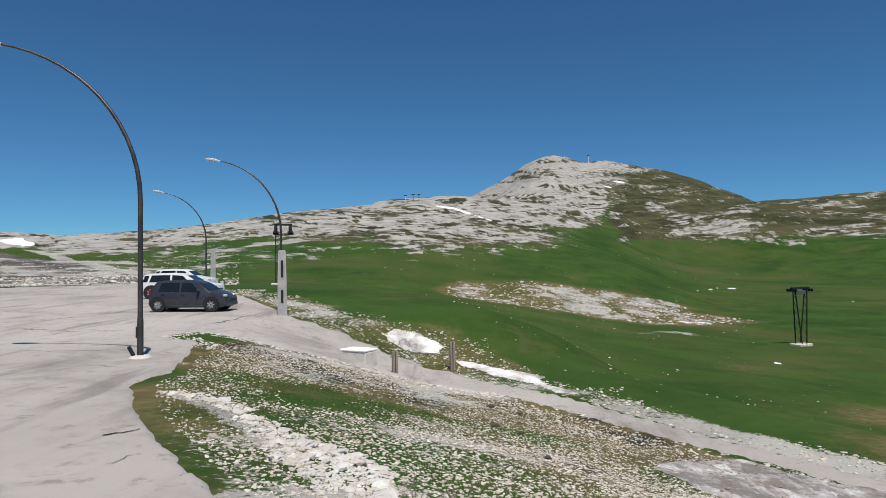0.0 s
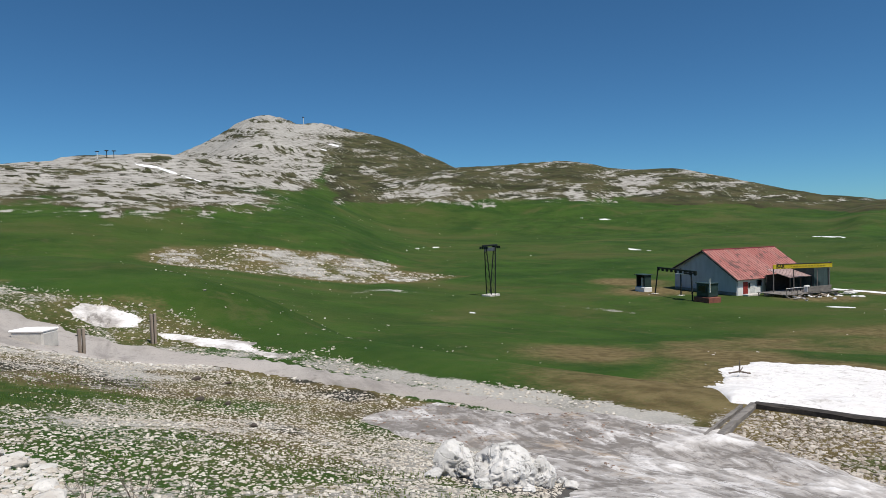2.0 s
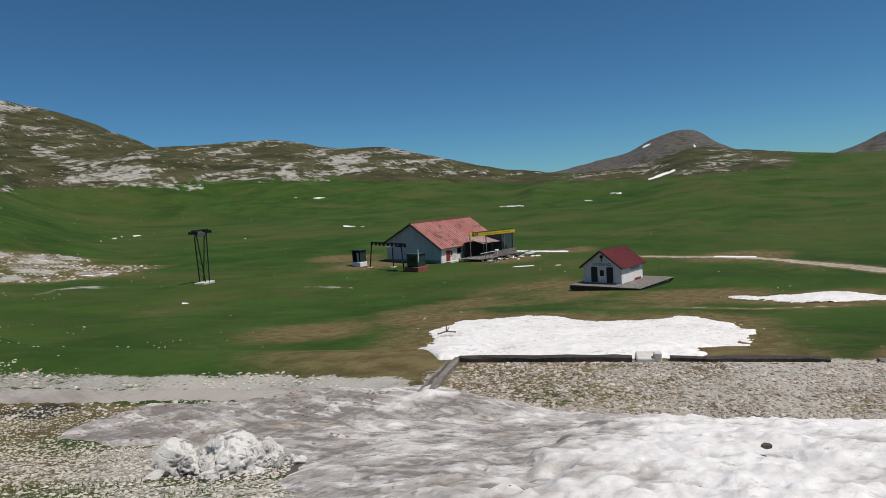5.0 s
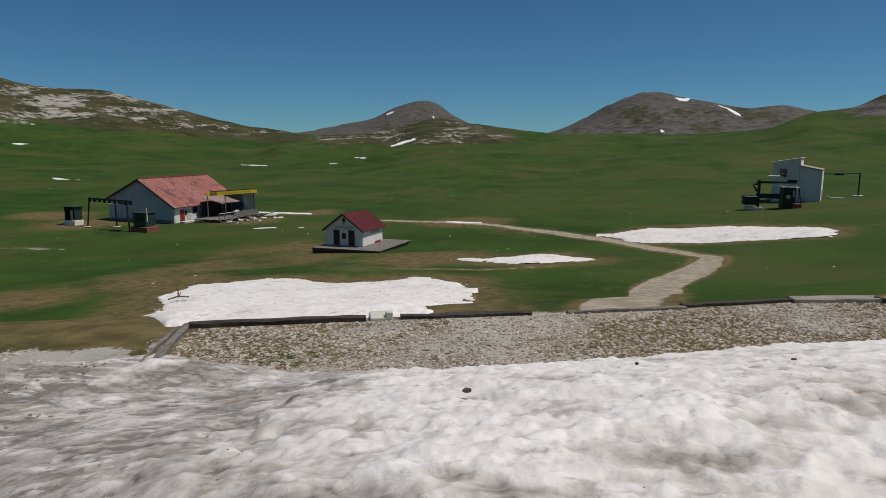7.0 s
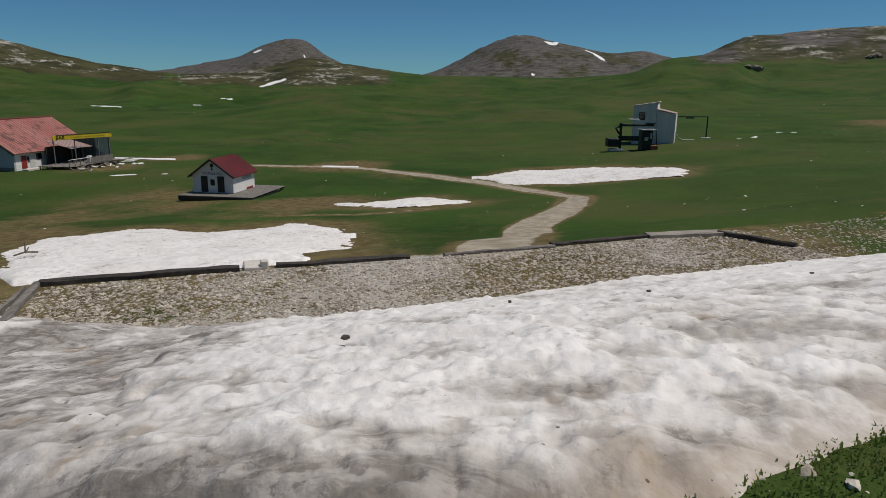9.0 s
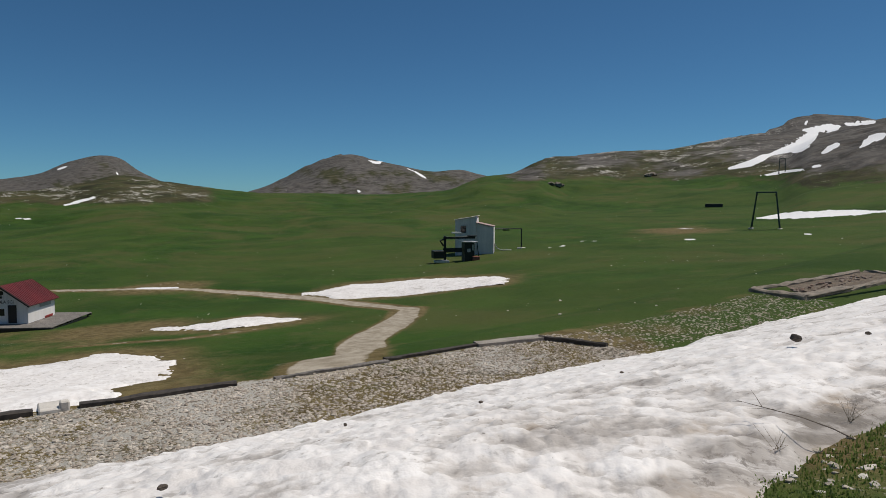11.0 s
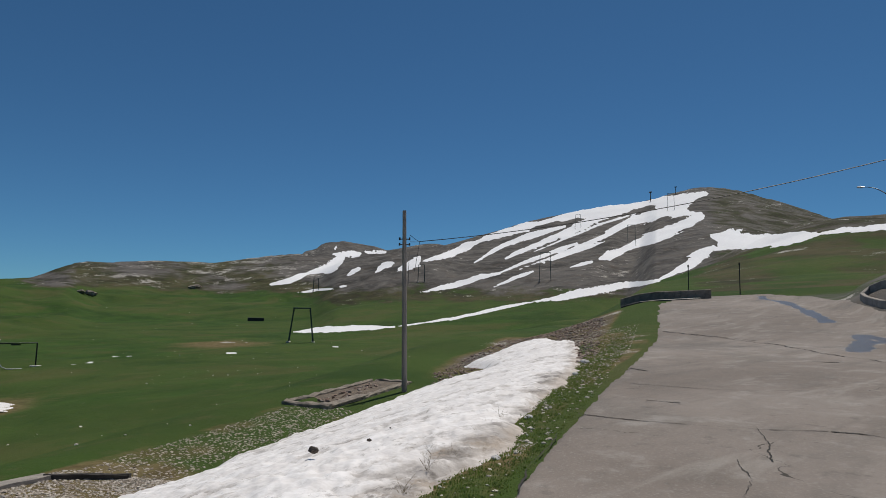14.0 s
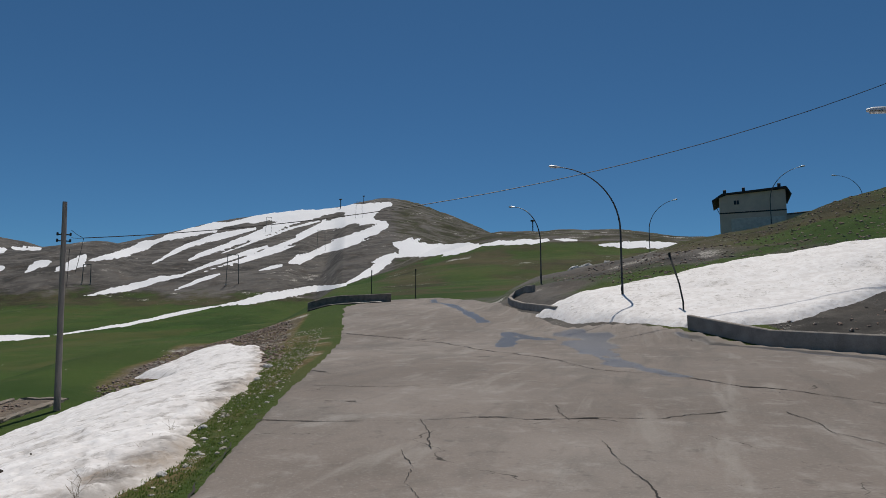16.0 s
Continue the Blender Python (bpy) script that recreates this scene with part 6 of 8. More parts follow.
# ---- ski school cabin ----
CX, CY = 65.2, 32.5
CZ = ground(62.9, 31.4) + 0.3
cab = thing("ski_school_cabin", CX, CY, 0, "small white cabin with a dark red roof on a wooden deck", "cabin", z=CZ)
cab.scale = (0.84, 0.93, 0.97)
CW, CL, CE, CR = 4.9, 6.2, 1.9, 3.6
# the front's shade is in this duller white; side walls stay whiter
SHADE_WHITE = streaked("shade_white_boards", (0.78, 0.78, 0.77), (0.66, 0.66, 0.65), 0.8, 0.8, 0, (5, 5, 0.5))
part("front_wall", Geo().prism([(0, 0), (CW, 0), (CW, CE), (CW / 2, CR), (0, CE)], 0, 0.14, "x"), SHADE_WHITE, cab)
part("rear_wall", Geo().prism([(0, 0), (CW, 0), (CW, CE), (CW / 2, CR), (0, CE)], CL - 0.14, CL, "x"), SHADE_WHITE, cab)
for yy in (0.07, CW - 0.07):
    part("side_wall", Geo().box((CL / 2, yy, CE / 2), (CL - 0.28, 0.14, CE), 0.0), WHITE_PLASTER, cab)
roof_plane(-0.35, CL + 0.3, (-0.3, CE - 0.22), (CW / 2, CR + 0.02), 0.1, DEEP_RED, cab, 0.4)
roof_plane(-0.35, CL + 0.3, (CW + 0.3, CE - 0.22), (CW / 2, CR + 0.02), 0.1, DEEP_RED, cab, 0.4)
g = Geo()
for ya in (-0.34, CW + 0.34):
    g.tube([(-0.38, ya, CE - 0.22), (-0.38, CW / 2, CR + 0.04)], 0.11, 4)
part("barge_board", g, DARK_TRIM, cab, "black verge board")
door(cab, (-0.02, CW / 2 - 0.02, 0.93), 0.95, 1.8, WHITE_PAINT, "x", "white glazed door")
window(cab, (-0.06, CW / 2 - 0.02, 1.15), 0.6, 0.75, "x", SHADE_WHITE, "door_glass")
for yy, w in ((CW / 2 + 1.0, 0.8), (CW / 2 - 1.0, 0.8)):
    part("shutter", Geo().box((-0.03, yy, 0.95), (0.07, w, 1.75), 0.01), BLACK, cab, "black open shutter")
    part("shutter_edge", Geo().box((-0.06, yy + w / 2 - 0.05, 0.95), (0.05, 0.08, 1.7), 0.01), DARK_TRIM, cab)
part("emblem", Geo().tube([(-0.04, CW / 2, 2.98), (-0.01, CW / 2, 2.98)], 0.22, 12), BLACK, cab, "dark round emblem")
part("emblem", Geo().box((-0.04, CW / 2, 2.58), (0.03, 0.2, 0.24), 0.02), BLACK, cab)
letters("lettering", "SCUOLA SCI", 0.42, BLACK, cab, pose(-0.03, CW / 2, 2.12, 90, 0, -90), 0.012)
part("side_sign", Geo().box((3.9, -0.03, 1.42), (2.6, 0.05, 0.34), 0.01), GALVANISED, cab, "grey name board on the side wall")
part("foot_board", Geo().box((CL - 1.6, -0.05, 0.12), (1.8, 0.05, 0.22), 0.01), RED_PAINT, cab)
dk = thing("wooden_deck", CX, CY, 0, "weathered plank deck on dark posts around the cabin", "deck", z=CZ)
dk.scale = (0.97, 0.95, 1.0)
for k in range(24):
    part("plank", Geo().box((2.4, -3.0 + 0.42 * k * 0.86 + 0.0, -0.06), (9.0, 0.33, 0.07), 0.01), GREY_WOOD, dk)
for xx in (-1.7, 2.2, 6.6):
    part("bearer", Geo().box((xx, 1.1, -0.2), (0.16, 8.6, 0.2), 0.02), DARK_WOOD, dk)
    for yy in (-2.8, 1.0, 5.0):
        part("leg", Geo().box((xx, yy, -0.6), (0.16, 0.16, 0.75), 0.02), DARK_WOOD, dk)
# black strips paint in the shade under the deck's edge
part("skirt_board", Geo().box((-2.12, 1.1, -0.32), (0.06, 8.6, 0.42), 0.01), BLACK, dk)
part("skirt_board", Geo().box((1.2, -3.2, -0.34), (8.6, 0.06, 0.3), 0.01), BLACK, dk)

# ---- lift station ----
SX, SY = at(98.6, 125.5)
st = thing("lift_station", SX, SY, -13, "grey lift station with a stepped roof", "building", z=ground(SX, SY))
st.scale = (0.9, 0.87, 0.93)
part("tall_block", Geo().prism([(-0.4, -0.4), (4.1, -0.4), (4.1, 6.8), (-0.4, 7.5)], -2.5, 3.2, "x"), GREY_PLASTER, st)
part("low_block", Geo().prism([(-4.0, -0.4), (-0.45, -0.4), (-0.45, 6.2), (-4.0, 5.45)], -2.4, 3.1, "x"), GREY_PLASTER, st)
# sun-facing sides get whiter plaster: their sunlight is in the colour
part("sunlit_end", Geo().box((0.3, -4.08, 2.6), (5.3, 0.12, 5.9), 0.02), WHITE_PLASTER, st, "side wall coloured whiter for the sun on it")
part("upper_end", Geo().box((0.3, -0.48, 6.75), (5.6, 0.1, 1.2), 0.02), WHITE_PLASTER, st)
m = Matrix.Rotation(radians(-8.8), 4, "X")
part("roof_slab", Geo().box((0.3, 1.82, 7.24), (6.1, 5.1, 0.14), 0.03, m), PALE_CONCRETE, st)
m = Matrix.Rotation(radians(11.3), 4, "X")
part("roof_slab", Geo().box((0.3, -2.28, 5.94), (6.0, 3.9, 0.14), 0.03, m), PINK_SHEET, st, "reddish lower roof")
window(st, (-2.52, 2.35, 5.0), 1.1, 1.35, "x", DARK_TRIM)
part("door", Geo().box((1.0, -4.16, 1.0), (1.0, 0.06, 2.1), 0.01), GREY_WOOD, st)
arm = thing("cable_gantry", *at(101.6, 129.5), 8.6, "steel arm carrying the lift cable out of the station", "lift arm")
part("post", Geo().tube([(0, -2.4, -0.2), (0, -2.4, 4.0)], 0.12, 8), LIFT_IRON, arm)
part("beam", Geo().box((0, 1.0, 4.05), (0.18, 7.0, 0.18), 0.03), LIFT_IRON, arm)
part("roller_set", Geo().box((0, 0.8, 3.8), (0.2, 1.4, 0.22), 0.04), LIFT_IRON, arm)
part("footing", Geo().box((0, -2.4, 0.1), (0.9, 1.5, 0.5), 0.06), PALE_CONCRETE, arm)
ob = thing("cable_ramp", *at(100.9, 127.5), 8.6, "bent grey pipe leading from the station wall", "pipe")
part("pipe", Geo().tube([(0, 1.6, 1.5), (0, 0.9, 0.5), (0, 0.2, 0.12), (0, -2.0, 0.1)], 0.09, 8), GALVANISED, ob)
dr = thing("lift_drive", *at(97.6, 113), 8.6, "dark lift drive machinery on concrete feet before the station", "machinery")
dr.scale = (1.0, 0.66, 0.82)
part("motor_house", Geo().box((0, -1.2, 1.9), (2.2, 2.6, 3.9), 0.1), LIFT_IRON, dr)
part("panel", Geo().box((-1.15, -2.0, 2.9), (0.06, 0.4, 1.2), 0.01), GALVANISED, dr, "pale control panel")
part("panel", Geo().box((-1.15, -0.9, 2.3), (0.06, 0.9, 0.7), 0.01), GALVANISED, dr)
part("roof", Geo().box((0, -1.4, 4.05), (2.8, 3.6, 0.14), 0.03), GALVANISED, dr)
part("boom", Geo().box((0, 1.2, 4.9), (0.5, 8.4, 0.45), 0.06), LIFT_IRON, dr)
part("bull_wheel", Geo().tube([(0, -2.2, 5.15), (0, -2.2, 5.35)], 1.2, 20), LIFT_IRON, dr)
part("lamp_batten", Geo().box((-0.4, 2.2, 5.95), (0.4, 2.6, 0.34), 0.05), WHITE_PAINT, dr, "white lamp batten")
part("rear_post", Geo().box((0, 5.0, 2.6), (0.5, 0.5, 5.4), 0.05), LIFT_IRON, dr)
part("strut", Geo().tube([(0, 5.2, 4.6), (0, 6.3, 4.3), (0, 5.4, 3.2)], 0.22, 8), LIFT_IRON, dr)
part("counterweight", Geo().box((0, 6.9, 1.5), (1.9, 2.8, 1.6), 0.1), LIFT_IRON, dr, "dark hanging counterweight")
part("cross_beam", Geo().box((0, 3.0, 2.3), (0.4, 5.0, 0.9), 0.05), LIFT_IRON, dr)
part("front_post", Geo().tube([(0, -4.2, 0.2), (0, -3.6, 4.0)], 0.12, 8), LIFT_IRON, dr)
for yy, w in ((5.2, 2.0), (7.0, 1.5), (-2.8, 2.2), (-4.4, 1.6)):
    part("footing", Geo().box((-0.2, yy, 0.05), (1.6, w, 0.5), 0.06), PALE_CONCRETE, dr)
part("brick_step", Geo().box((-1.0, -2.8, 0.6), (1.0, 1.8, 0.9), 0.04), BRICK_RED, dr)
for az, r, w, h in ((118.1, 300, 5.5, 1.4),):
    ob = thing("trough", *at(az, r), 62, "long dark trough far out on the meadow", "trough")
    part("body", Geo().box((0, 0, h / 2), (w * 1.25, 1.6, h), 0.1), BLACK, ob)
    part("rim", Geo().box((0, 0, h), (w * 1.28, 1.8, 0.16), 0.04), DARK_CONCRETE, ob)


# ---- terrace edge: timber kerbs, foundation pit, pole ----
def beam(u0, v0, u1, v1, w, h, label, material, lift=0.0):
    """A kerb beam between two places of the plan."""
    (x0, y0), (x1, y1) = xy(u0, v0), xy(u1, v1)
    n = math.hypot(x1 - x0, y1 - y0)
    z0, z1 = ground(x0, y0), ground(x1, y1)
    ob = new("kerb_beam")
    d = Vector((x1 - x0, y1 - y0, z1 - z0)).normalized()
    side = Vector((0, 0, 1)).cross(d).normalized()
    up = d.cross(side)
    ob.matrix_world = Matrix((d, side, up)).transposed().to_4x4()
    ob.matrix_world.translation = Vector(((x0 + x1) / 2, (y0 + y1) / 2, (z0 + z1) / 2 + lift))
    tagged(ob, label, "kerb", "timber kerb of the terrace")
    rng = random.Random(int(u0 * 10) + 77)
    g = Geo()
    rings = []
    m = max(3, int(n / 0.4))
    for k in range(m + 1):
        t, j = k / m * n - n / 2, lambda: rng.uniform(-0.02, 0.02)
        rings.append([(t, a * w / 2 + j(), b + j()) for a, b in ((-1, -0.25), (1, -0.25), (1, h * 0.8), (0.75, h), (-0.75, h), (-1, h * 0.8))])
    part("beam", g.loft(rings), material, ob)
    return ob


beam(-3.8, 17.1, 0.6, 17.05, 0.26, 0.13, "dark weathered timber kerb holding the gravel", DARK_WOOD)
beam(-3.85, 14.3, -3.85, 17.05, 0.15, 0.12, "grey split timber kerb at the terrace's end", GREY_WOOD)
beam(-4.12, 14.1, -4.05, 16.8, 0.07, 0.10, "thin grey board beside the timber kerb", GREY_WOOD)
beam(1.5, 17.05, 5.0, 17.0, 0.22, 0.10, "dark weathered timber kerb holding the gravel", DARK_WOOD)
beam(6.0, 16.95, 9.4, 16.95, 0.2, 0.06, "grey timber kerb at the head of the track", GREY_WOOD)
beam(9.35, 17.1, 12.7, 17.1, 0.22, 0.09, "dark weathered timber kerb holding the gravel", DARK_WOOD)
beam(12.7, 17.1, 15.0, 16.55, 0.5, 0.12, "broad pale concrete kerb of the terrace", CONCRETE)
beam(14.9, 16.55, 15.8, 14.4, 0.14, 0.14, "dark timber kerb turning in to the slope", DARK_WOOD)
ob = thing("kerb_post", *xy(1.2, 17.0), 28, "short whitish post between two timber kerbs", "post")
part("body", Geo().box((0, 0, 0.08), (0.2, 0.2, 0.3), 0.03), PALE_CONCRETE, ob)
ob = thing("kerb_slab", *xy(0.95, 17.25), 28, "pale slab in the gap of the timber kerb", "slab")
part("slab", Geo().box((0, 0, 0.02), (0.7, 0.5, 0.16), 0.03), PALE_CONCRETE, ob)

OLD_WALL = plain("old_stone_wall", (0.25, 0.215, 0.175), 0.95, 0, 0.4, 2.5, 0.9, 0.04)
pit = thing("foundation_pit", *xy(31.9, 15.4), 0, "crumbling stone foundation with a rubble-filled hollow", "foundation")
ang = math.degrees(math.atan2(CU, SU))
pit.matrix_world = pose(*xy(31.9, 15.4), ground(*xy(31.9, 15.4)) - 0.1, 0, -4.5, ang - 8)
prng = random.Random(9)
for (ax, ay), (bx2, by2), w, h in (((-3.8, -1.5), (-3.8, 1.4), 0.5, 0.36), ((-3.6, -1.35), (4.0, -1.2), 0.4, 0.24), ((-3.6, 1.3), (4.0, 1.1), 0.36, 0.26), ((4.1, -1.2), (4.1, 1.1), 0.4, 0.2)):
    n = math.hypot(bx2 - ax, by2 - ay)
    dx, dy = (bx2 - ax) / n, (by2 - ay) / n
    rings = []
    for k in range(int(n / 0.45) + 1):
        t = min(k * 0.45, n)
        j = lambda q=0.05: prng.uniform(-q, q)
        hh = h * prng.uniform(0.8, 1.08)
        rings.append([(ax + dx * t - dy * a * w / 2 + j(), ay + dy * t + dx * a * w / 2 + j(), zz + j(0.03)) for a, zz in ((-1, -0.3), (1, -0.3), (1, hh * 0.8), (0.5, hh), (-0.5, hh), (-1, hh * 0.8))])
    part("wall", Geo().loft(rings), OLD_WALL, pit)
part("cap_slab", Geo().box((-2.4, -1.3, 0.26), (2.9, 0.6, 0.08), 0.03), OLD_WALL, pit)
RUBBLE_SOIL = plain("rubble_soil", (0.17, 0.135, 0.10), 0.95, 0, 0.4, 3.0, 0.9, 0.05)
part("fill", Geo().box((0.2, 0, -0.02), (7.3, 2.3, 0.30), 0.1), RUBBLE_SOIL, pit, "brown rubble inside")


def utility_pole(x, y, h, label, lean=(0.0, 0.0), z=None):
    ob = thing("utility_pole", x, y, 40, label, "utility pole", z=z)
    part("pole", Geo().tube([(0, 0, -0.5), (lean[0] * 0.5, lean[1] * 0.5, h * 0.5), (lean[0], lean[1], h)], [0.145, 0.125, 0.10], 10), POLE_WOOD, ob, soft=True)
    for zz in (h - 1.55, h - 1.85):
        # iron bracket bars that hold the insulators
        bar_p = part("bracket", Geo().box((lean[0] * 0.8, lean[1] * 0.8, zz), (0.52, 0.06, 0.05), 0.01), LIFT_IRON, ob)
        for s in (-1, 1):
            part("insulator", Geo().tube([(lean[0] * 0.8 + s * 0.27, lean[1] * 0.8, zz - 0.05), (lean[0] * 0.8 + s * 0.27, lean[1] * 0.8, zz + 0.09)], 0.045, 8), BLACK, bar_p)
    return ob


POLE_WOOD = streaked("pole_wood", (0.30, 0.265, 0.235), (0.17, 0.15, 0.135), 1.0, 0.9, 0, (6, 6, 0.4), 0.3)
PX, PY = xy(33.1, 12.95)
PH = 9.6
utility_pole(PX, PY, PH, "tall weathered wooden pole rising from the snow bank", (0.26, 0.04))
EX, EY = at(199.5, 50)
EZ = ground(EX, EY)
utility_pole(EX, EY, 11.6, "wooden pole carrying the line up the slope", z=EZ)
PZ = ground(PX, PY)


def cable(a, b, sag, radius, label):
    ob = thing("overhead_cable", a[0], a[1], 0, label, "cable", z=a[2])
    pts = []
    for k in range(33):
        t = k / 32
        pts.append((((b[0] - a[0]) * t), (b[1] - a[1]) * t, (b[2] - a[2]) * t - 4 * sag * t * (1 - t)))
    part("strand", Geo().tube(pts, radius, 5), BLACK, ob)


hook = (PX + 0.9, PY - 1.6, PZ + PH - 1.45)
cable((PX + 0.1, PY - 0.2, PZ + PH - 1.3), hook, 0.03, 0.012, "short black stay joining the pole and the line")
cable((PX + 0.1, PY - 0.2, PZ + PH - 1.65), hook, 0.02, 0.012, "short black stay joining the pole and the line")
cable(hook, (EX, EY, EZ + 10.92), 2.31, 0.022, "black overhead cable sagging across the road")
cable((PX + 0.1, PY - 0.15, PZ + PH - 2.2), (PX - 0.35, PY + 0.25, PZ + 5.6), 0.1, 0.012, "loose black wire hanging down the pole")
cable(hook, (PX + 0.62, PY - 1.0, PZ + PH - 3.2), 0.1, 0.012, "loose black tail of the line")


# ---- road walls ----
def wall_line(points, thick, h0, h1, label, material, cap=0.0):
    """A low wall following a chain of (u, v) plan points."""
    ob = new("roadside_wall")
    x0, y0 = xy(*points[0])
    ob.matrix_world = pose(x0, y0, ground(x0, y0))
    tagged(ob, label, "wall")
    g, rings = Geo(), []
    pts = []
    for (a, b) in zip(points[:-1], points[1:]):
        m = max(2, int(math.hypot(b[0] - a[0], b[1] - a[1]) / 1.5))
        pts += [(a[0] + (b[0] - a[0]) * k / m, a[1] + (b[1] - a[1]) * k / m) for k in range(m)]
    pts.append(points[-1])
    for i, p in enumerate(pts):
        a, b = pts[max(i - 1, 0)], pts[min(i + 1, len(pts) - 1)]
        n = Vector((-(b[1] - a[1]), b[0] - a[0])).normalized() * thick / 2
        h = h0 + (h1 - h0) * i / (len(pts) - 1)
        xs = []
        zc = min(ground(*xy(p[0] + s * n.x, p[1] + s * n.y)) for s in (-1, 1)) + 0.03
        for s, zz in ((-1, -0.4), (1, -0.4), (1, h - 0.04), (0.8, h), (-0.8, h), (-1, h - 0.04)):
            px, py = xy(p[0] + s * n.x, p[1] + s * n.y)
            xs.append((px - x0, py - y0, zc + zz - ground(x0, y0)))
        rings.append(xs)
    part("body", g.loft(rings), material, ob)
    return ob


wall_line([(29.6, -16.0), (25.6, -17.4), (20.9, -18.7), (14, -20.4), (5, -22.3)], 0.3, 0.66, 0.7, "long low concrete wall at the road's edge", CONCRETE)
wall_line([(40.6, -13.1), (43.8, -12.85), (47.1, -12.75), (50.4, -12.8), (52.6, -13.1), (53.2, -13.7), (52.4, -14.3), (51.1, -14.7)], 0.28, 0.42, 0.55, "low curved concrete kerb wall at the bend", CONCRETE)
wall_line([(66.8, 3.8), (66.9, 0.5), (66.5, -4.4)], 0.6, 0.85, 0.85, "dark concrete parapet where the road turns", OLD_WALL)
# low black strip stands in for the shadow below the parapet
wall_line([(66.2, 3.7), (66.2, -3.4)], 0.7, 0.14, 0.14, "black strip for the shade under the parapet", BLACK)
for uu, vv, hh in ((78.5, -2.9, 3.0), (69.6, -7.2, 3.1)):
    ob = thing("marker_post", *xy(uu, vv), 0, "thin dark marker post beyond the parapet", "marker post", "marker posts")
    part("post", Geo().tube([(0, 0, -0.2), (0, 0, hh)], 0.05, 6), LIFT_IRON, ob)
    part("top", Geo().tube([(0, 0, hh - 0.25), (0, 0, hh)], 0.08, 6), LIFT_IRON, ob)
rx, ry = xy(31.6, -16.8)
ob = thing("bent_rod", rx, ry, 0, "dark bent iron rod leaning out of the snow", "rod", z=ground(rx, ry) + 0.5)
tx, ty = at(179.3, 38.0)
part("rod", Geo().tube([(0, 0, -1.0), (0.0, 0, 0.25), (0.15, -0.3, 1.2), (tx - rx + 0.1, ty - ry + 0.6, 2.75)], 0.045, 6), LIFT_IRON, ob)
part("top", Geo().tube([(tx - rx + 0.1, ty - ry + 0.6, 2.72), (tx - rx + 0.12, ty - ry + 0.58, 2.95)], 0.07, 6), LIFT_IRON, ob)

# ---- house on the hill ----
hx, hy = at(183.35, 104)
hz = 1.7 + 104 * math.tan(radians(7.05))
house = thing("hill_house", hx, hy, 176, "beige rendered house with a dark hipped roof on the slope", "house", z=hz)
W2, D2, H2 = 8.2, 6.6, 5.75
FRONT = -D2
part("wall_block", Geo().prism([(0, -4.0), (W2, -4.0), (W2, H2 + 0.05), (0.9, H2 - 0.25), (0, H2 - 0.6)], 0, FRONT), HOUSE_PLASTER, house)
part("string_course", Geo().box((W2 / 2, FRONT - 0.02, H2 - 2.75), (W2 + 0.06, 0.1, 0.17), 0.02), DARK_TRIM, house, "dark string course")
part("plinth", Geo().box((W2 / 2 + 0.6, FRONT - 0.02, 0.9), (W2 - 1.6, 0.06, 2.6), 0.02), PALE_CONCRETE, house, "paler repaired plaster")
roof = [(-0.85, H2 - 1.1), (-0.9, H2 - 0.92), (0.4, H2 - 0.05), (W2 + 0.1, H2 + 0.36), (W2 + 0.7, H2 - 0.75), (W2 + 0.63, H2 - 0.9), (W2, H2 + 0.1), (0.6, H2 - 0.26)]
part("roof", Geo().prism(roof, 0.45, FRONT - 0.45), DARK_TRIM, house, "dark overhanging roof")
for xx, zz in ((0.75, 0.12), (3.15, 0.28), (7.5, 0.5)):
    part("chimney", Geo().box((xx, FRONT + 0.5, H2 + zz), (0.4, 0.5, 0.9), 0.05), DARK_TRIM, house)
for xx in (2.0, 2.36):
    window(house, (xx, FRONT - 0.03, H2 - 1.35), 0.22, 0.5, "y", DARK_TRIM)
part("brace", Geo().tube([(-0.8, FRONT - 0.3, H2 - 1.0), (0.0, FRONT - 0.05, 3.0)], 0.05, 6), DARK_TRIM, house)
part("side_roof", Geo().box((W2 + 3.0, -1.5, 2.9), (6.0, 5.0, 0.3), 0.05, Matrix.Rotation(radians(-3), 4, "Y")), DARK_TRIM, house, "flat side roof")
part("side_wall", Geo().box((W2 + 2.8, -2.0, 0.2), (5.2, 4.0, 5.2), 0.03), BEIGE_PLASTER, house)


# ---- stones ----
def stone_shape(rng, flat=0.6, detail=1):
    """A lumpy stone of unit size."""
    bm = bmesh.new()
    bmesh.ops.create_icosphere(bm, subdivisions=detail, radius=0.5)
    off = Vector((rng.uniform(-50, 50), rng.uniform(-50, 50), rng.uniform(-50, 50)))
    for v in bm.verts:
        k = 1 + 0.55 * noise.noise(v.co * 2.1 + off) + 0.3 * noise.noise(v.co * 5 + off)
        v.co = Vector((v.co.x * k, v.co.y * k * 0.85, v.co.z * k * flat))
    verts = np.array([v.co[:] for v in bm.verts], np.float32)
    faces = np.array([[q.index for q in f.verts] for f in bm.faces], np.int32)
    bm.free()
    return verts, faces


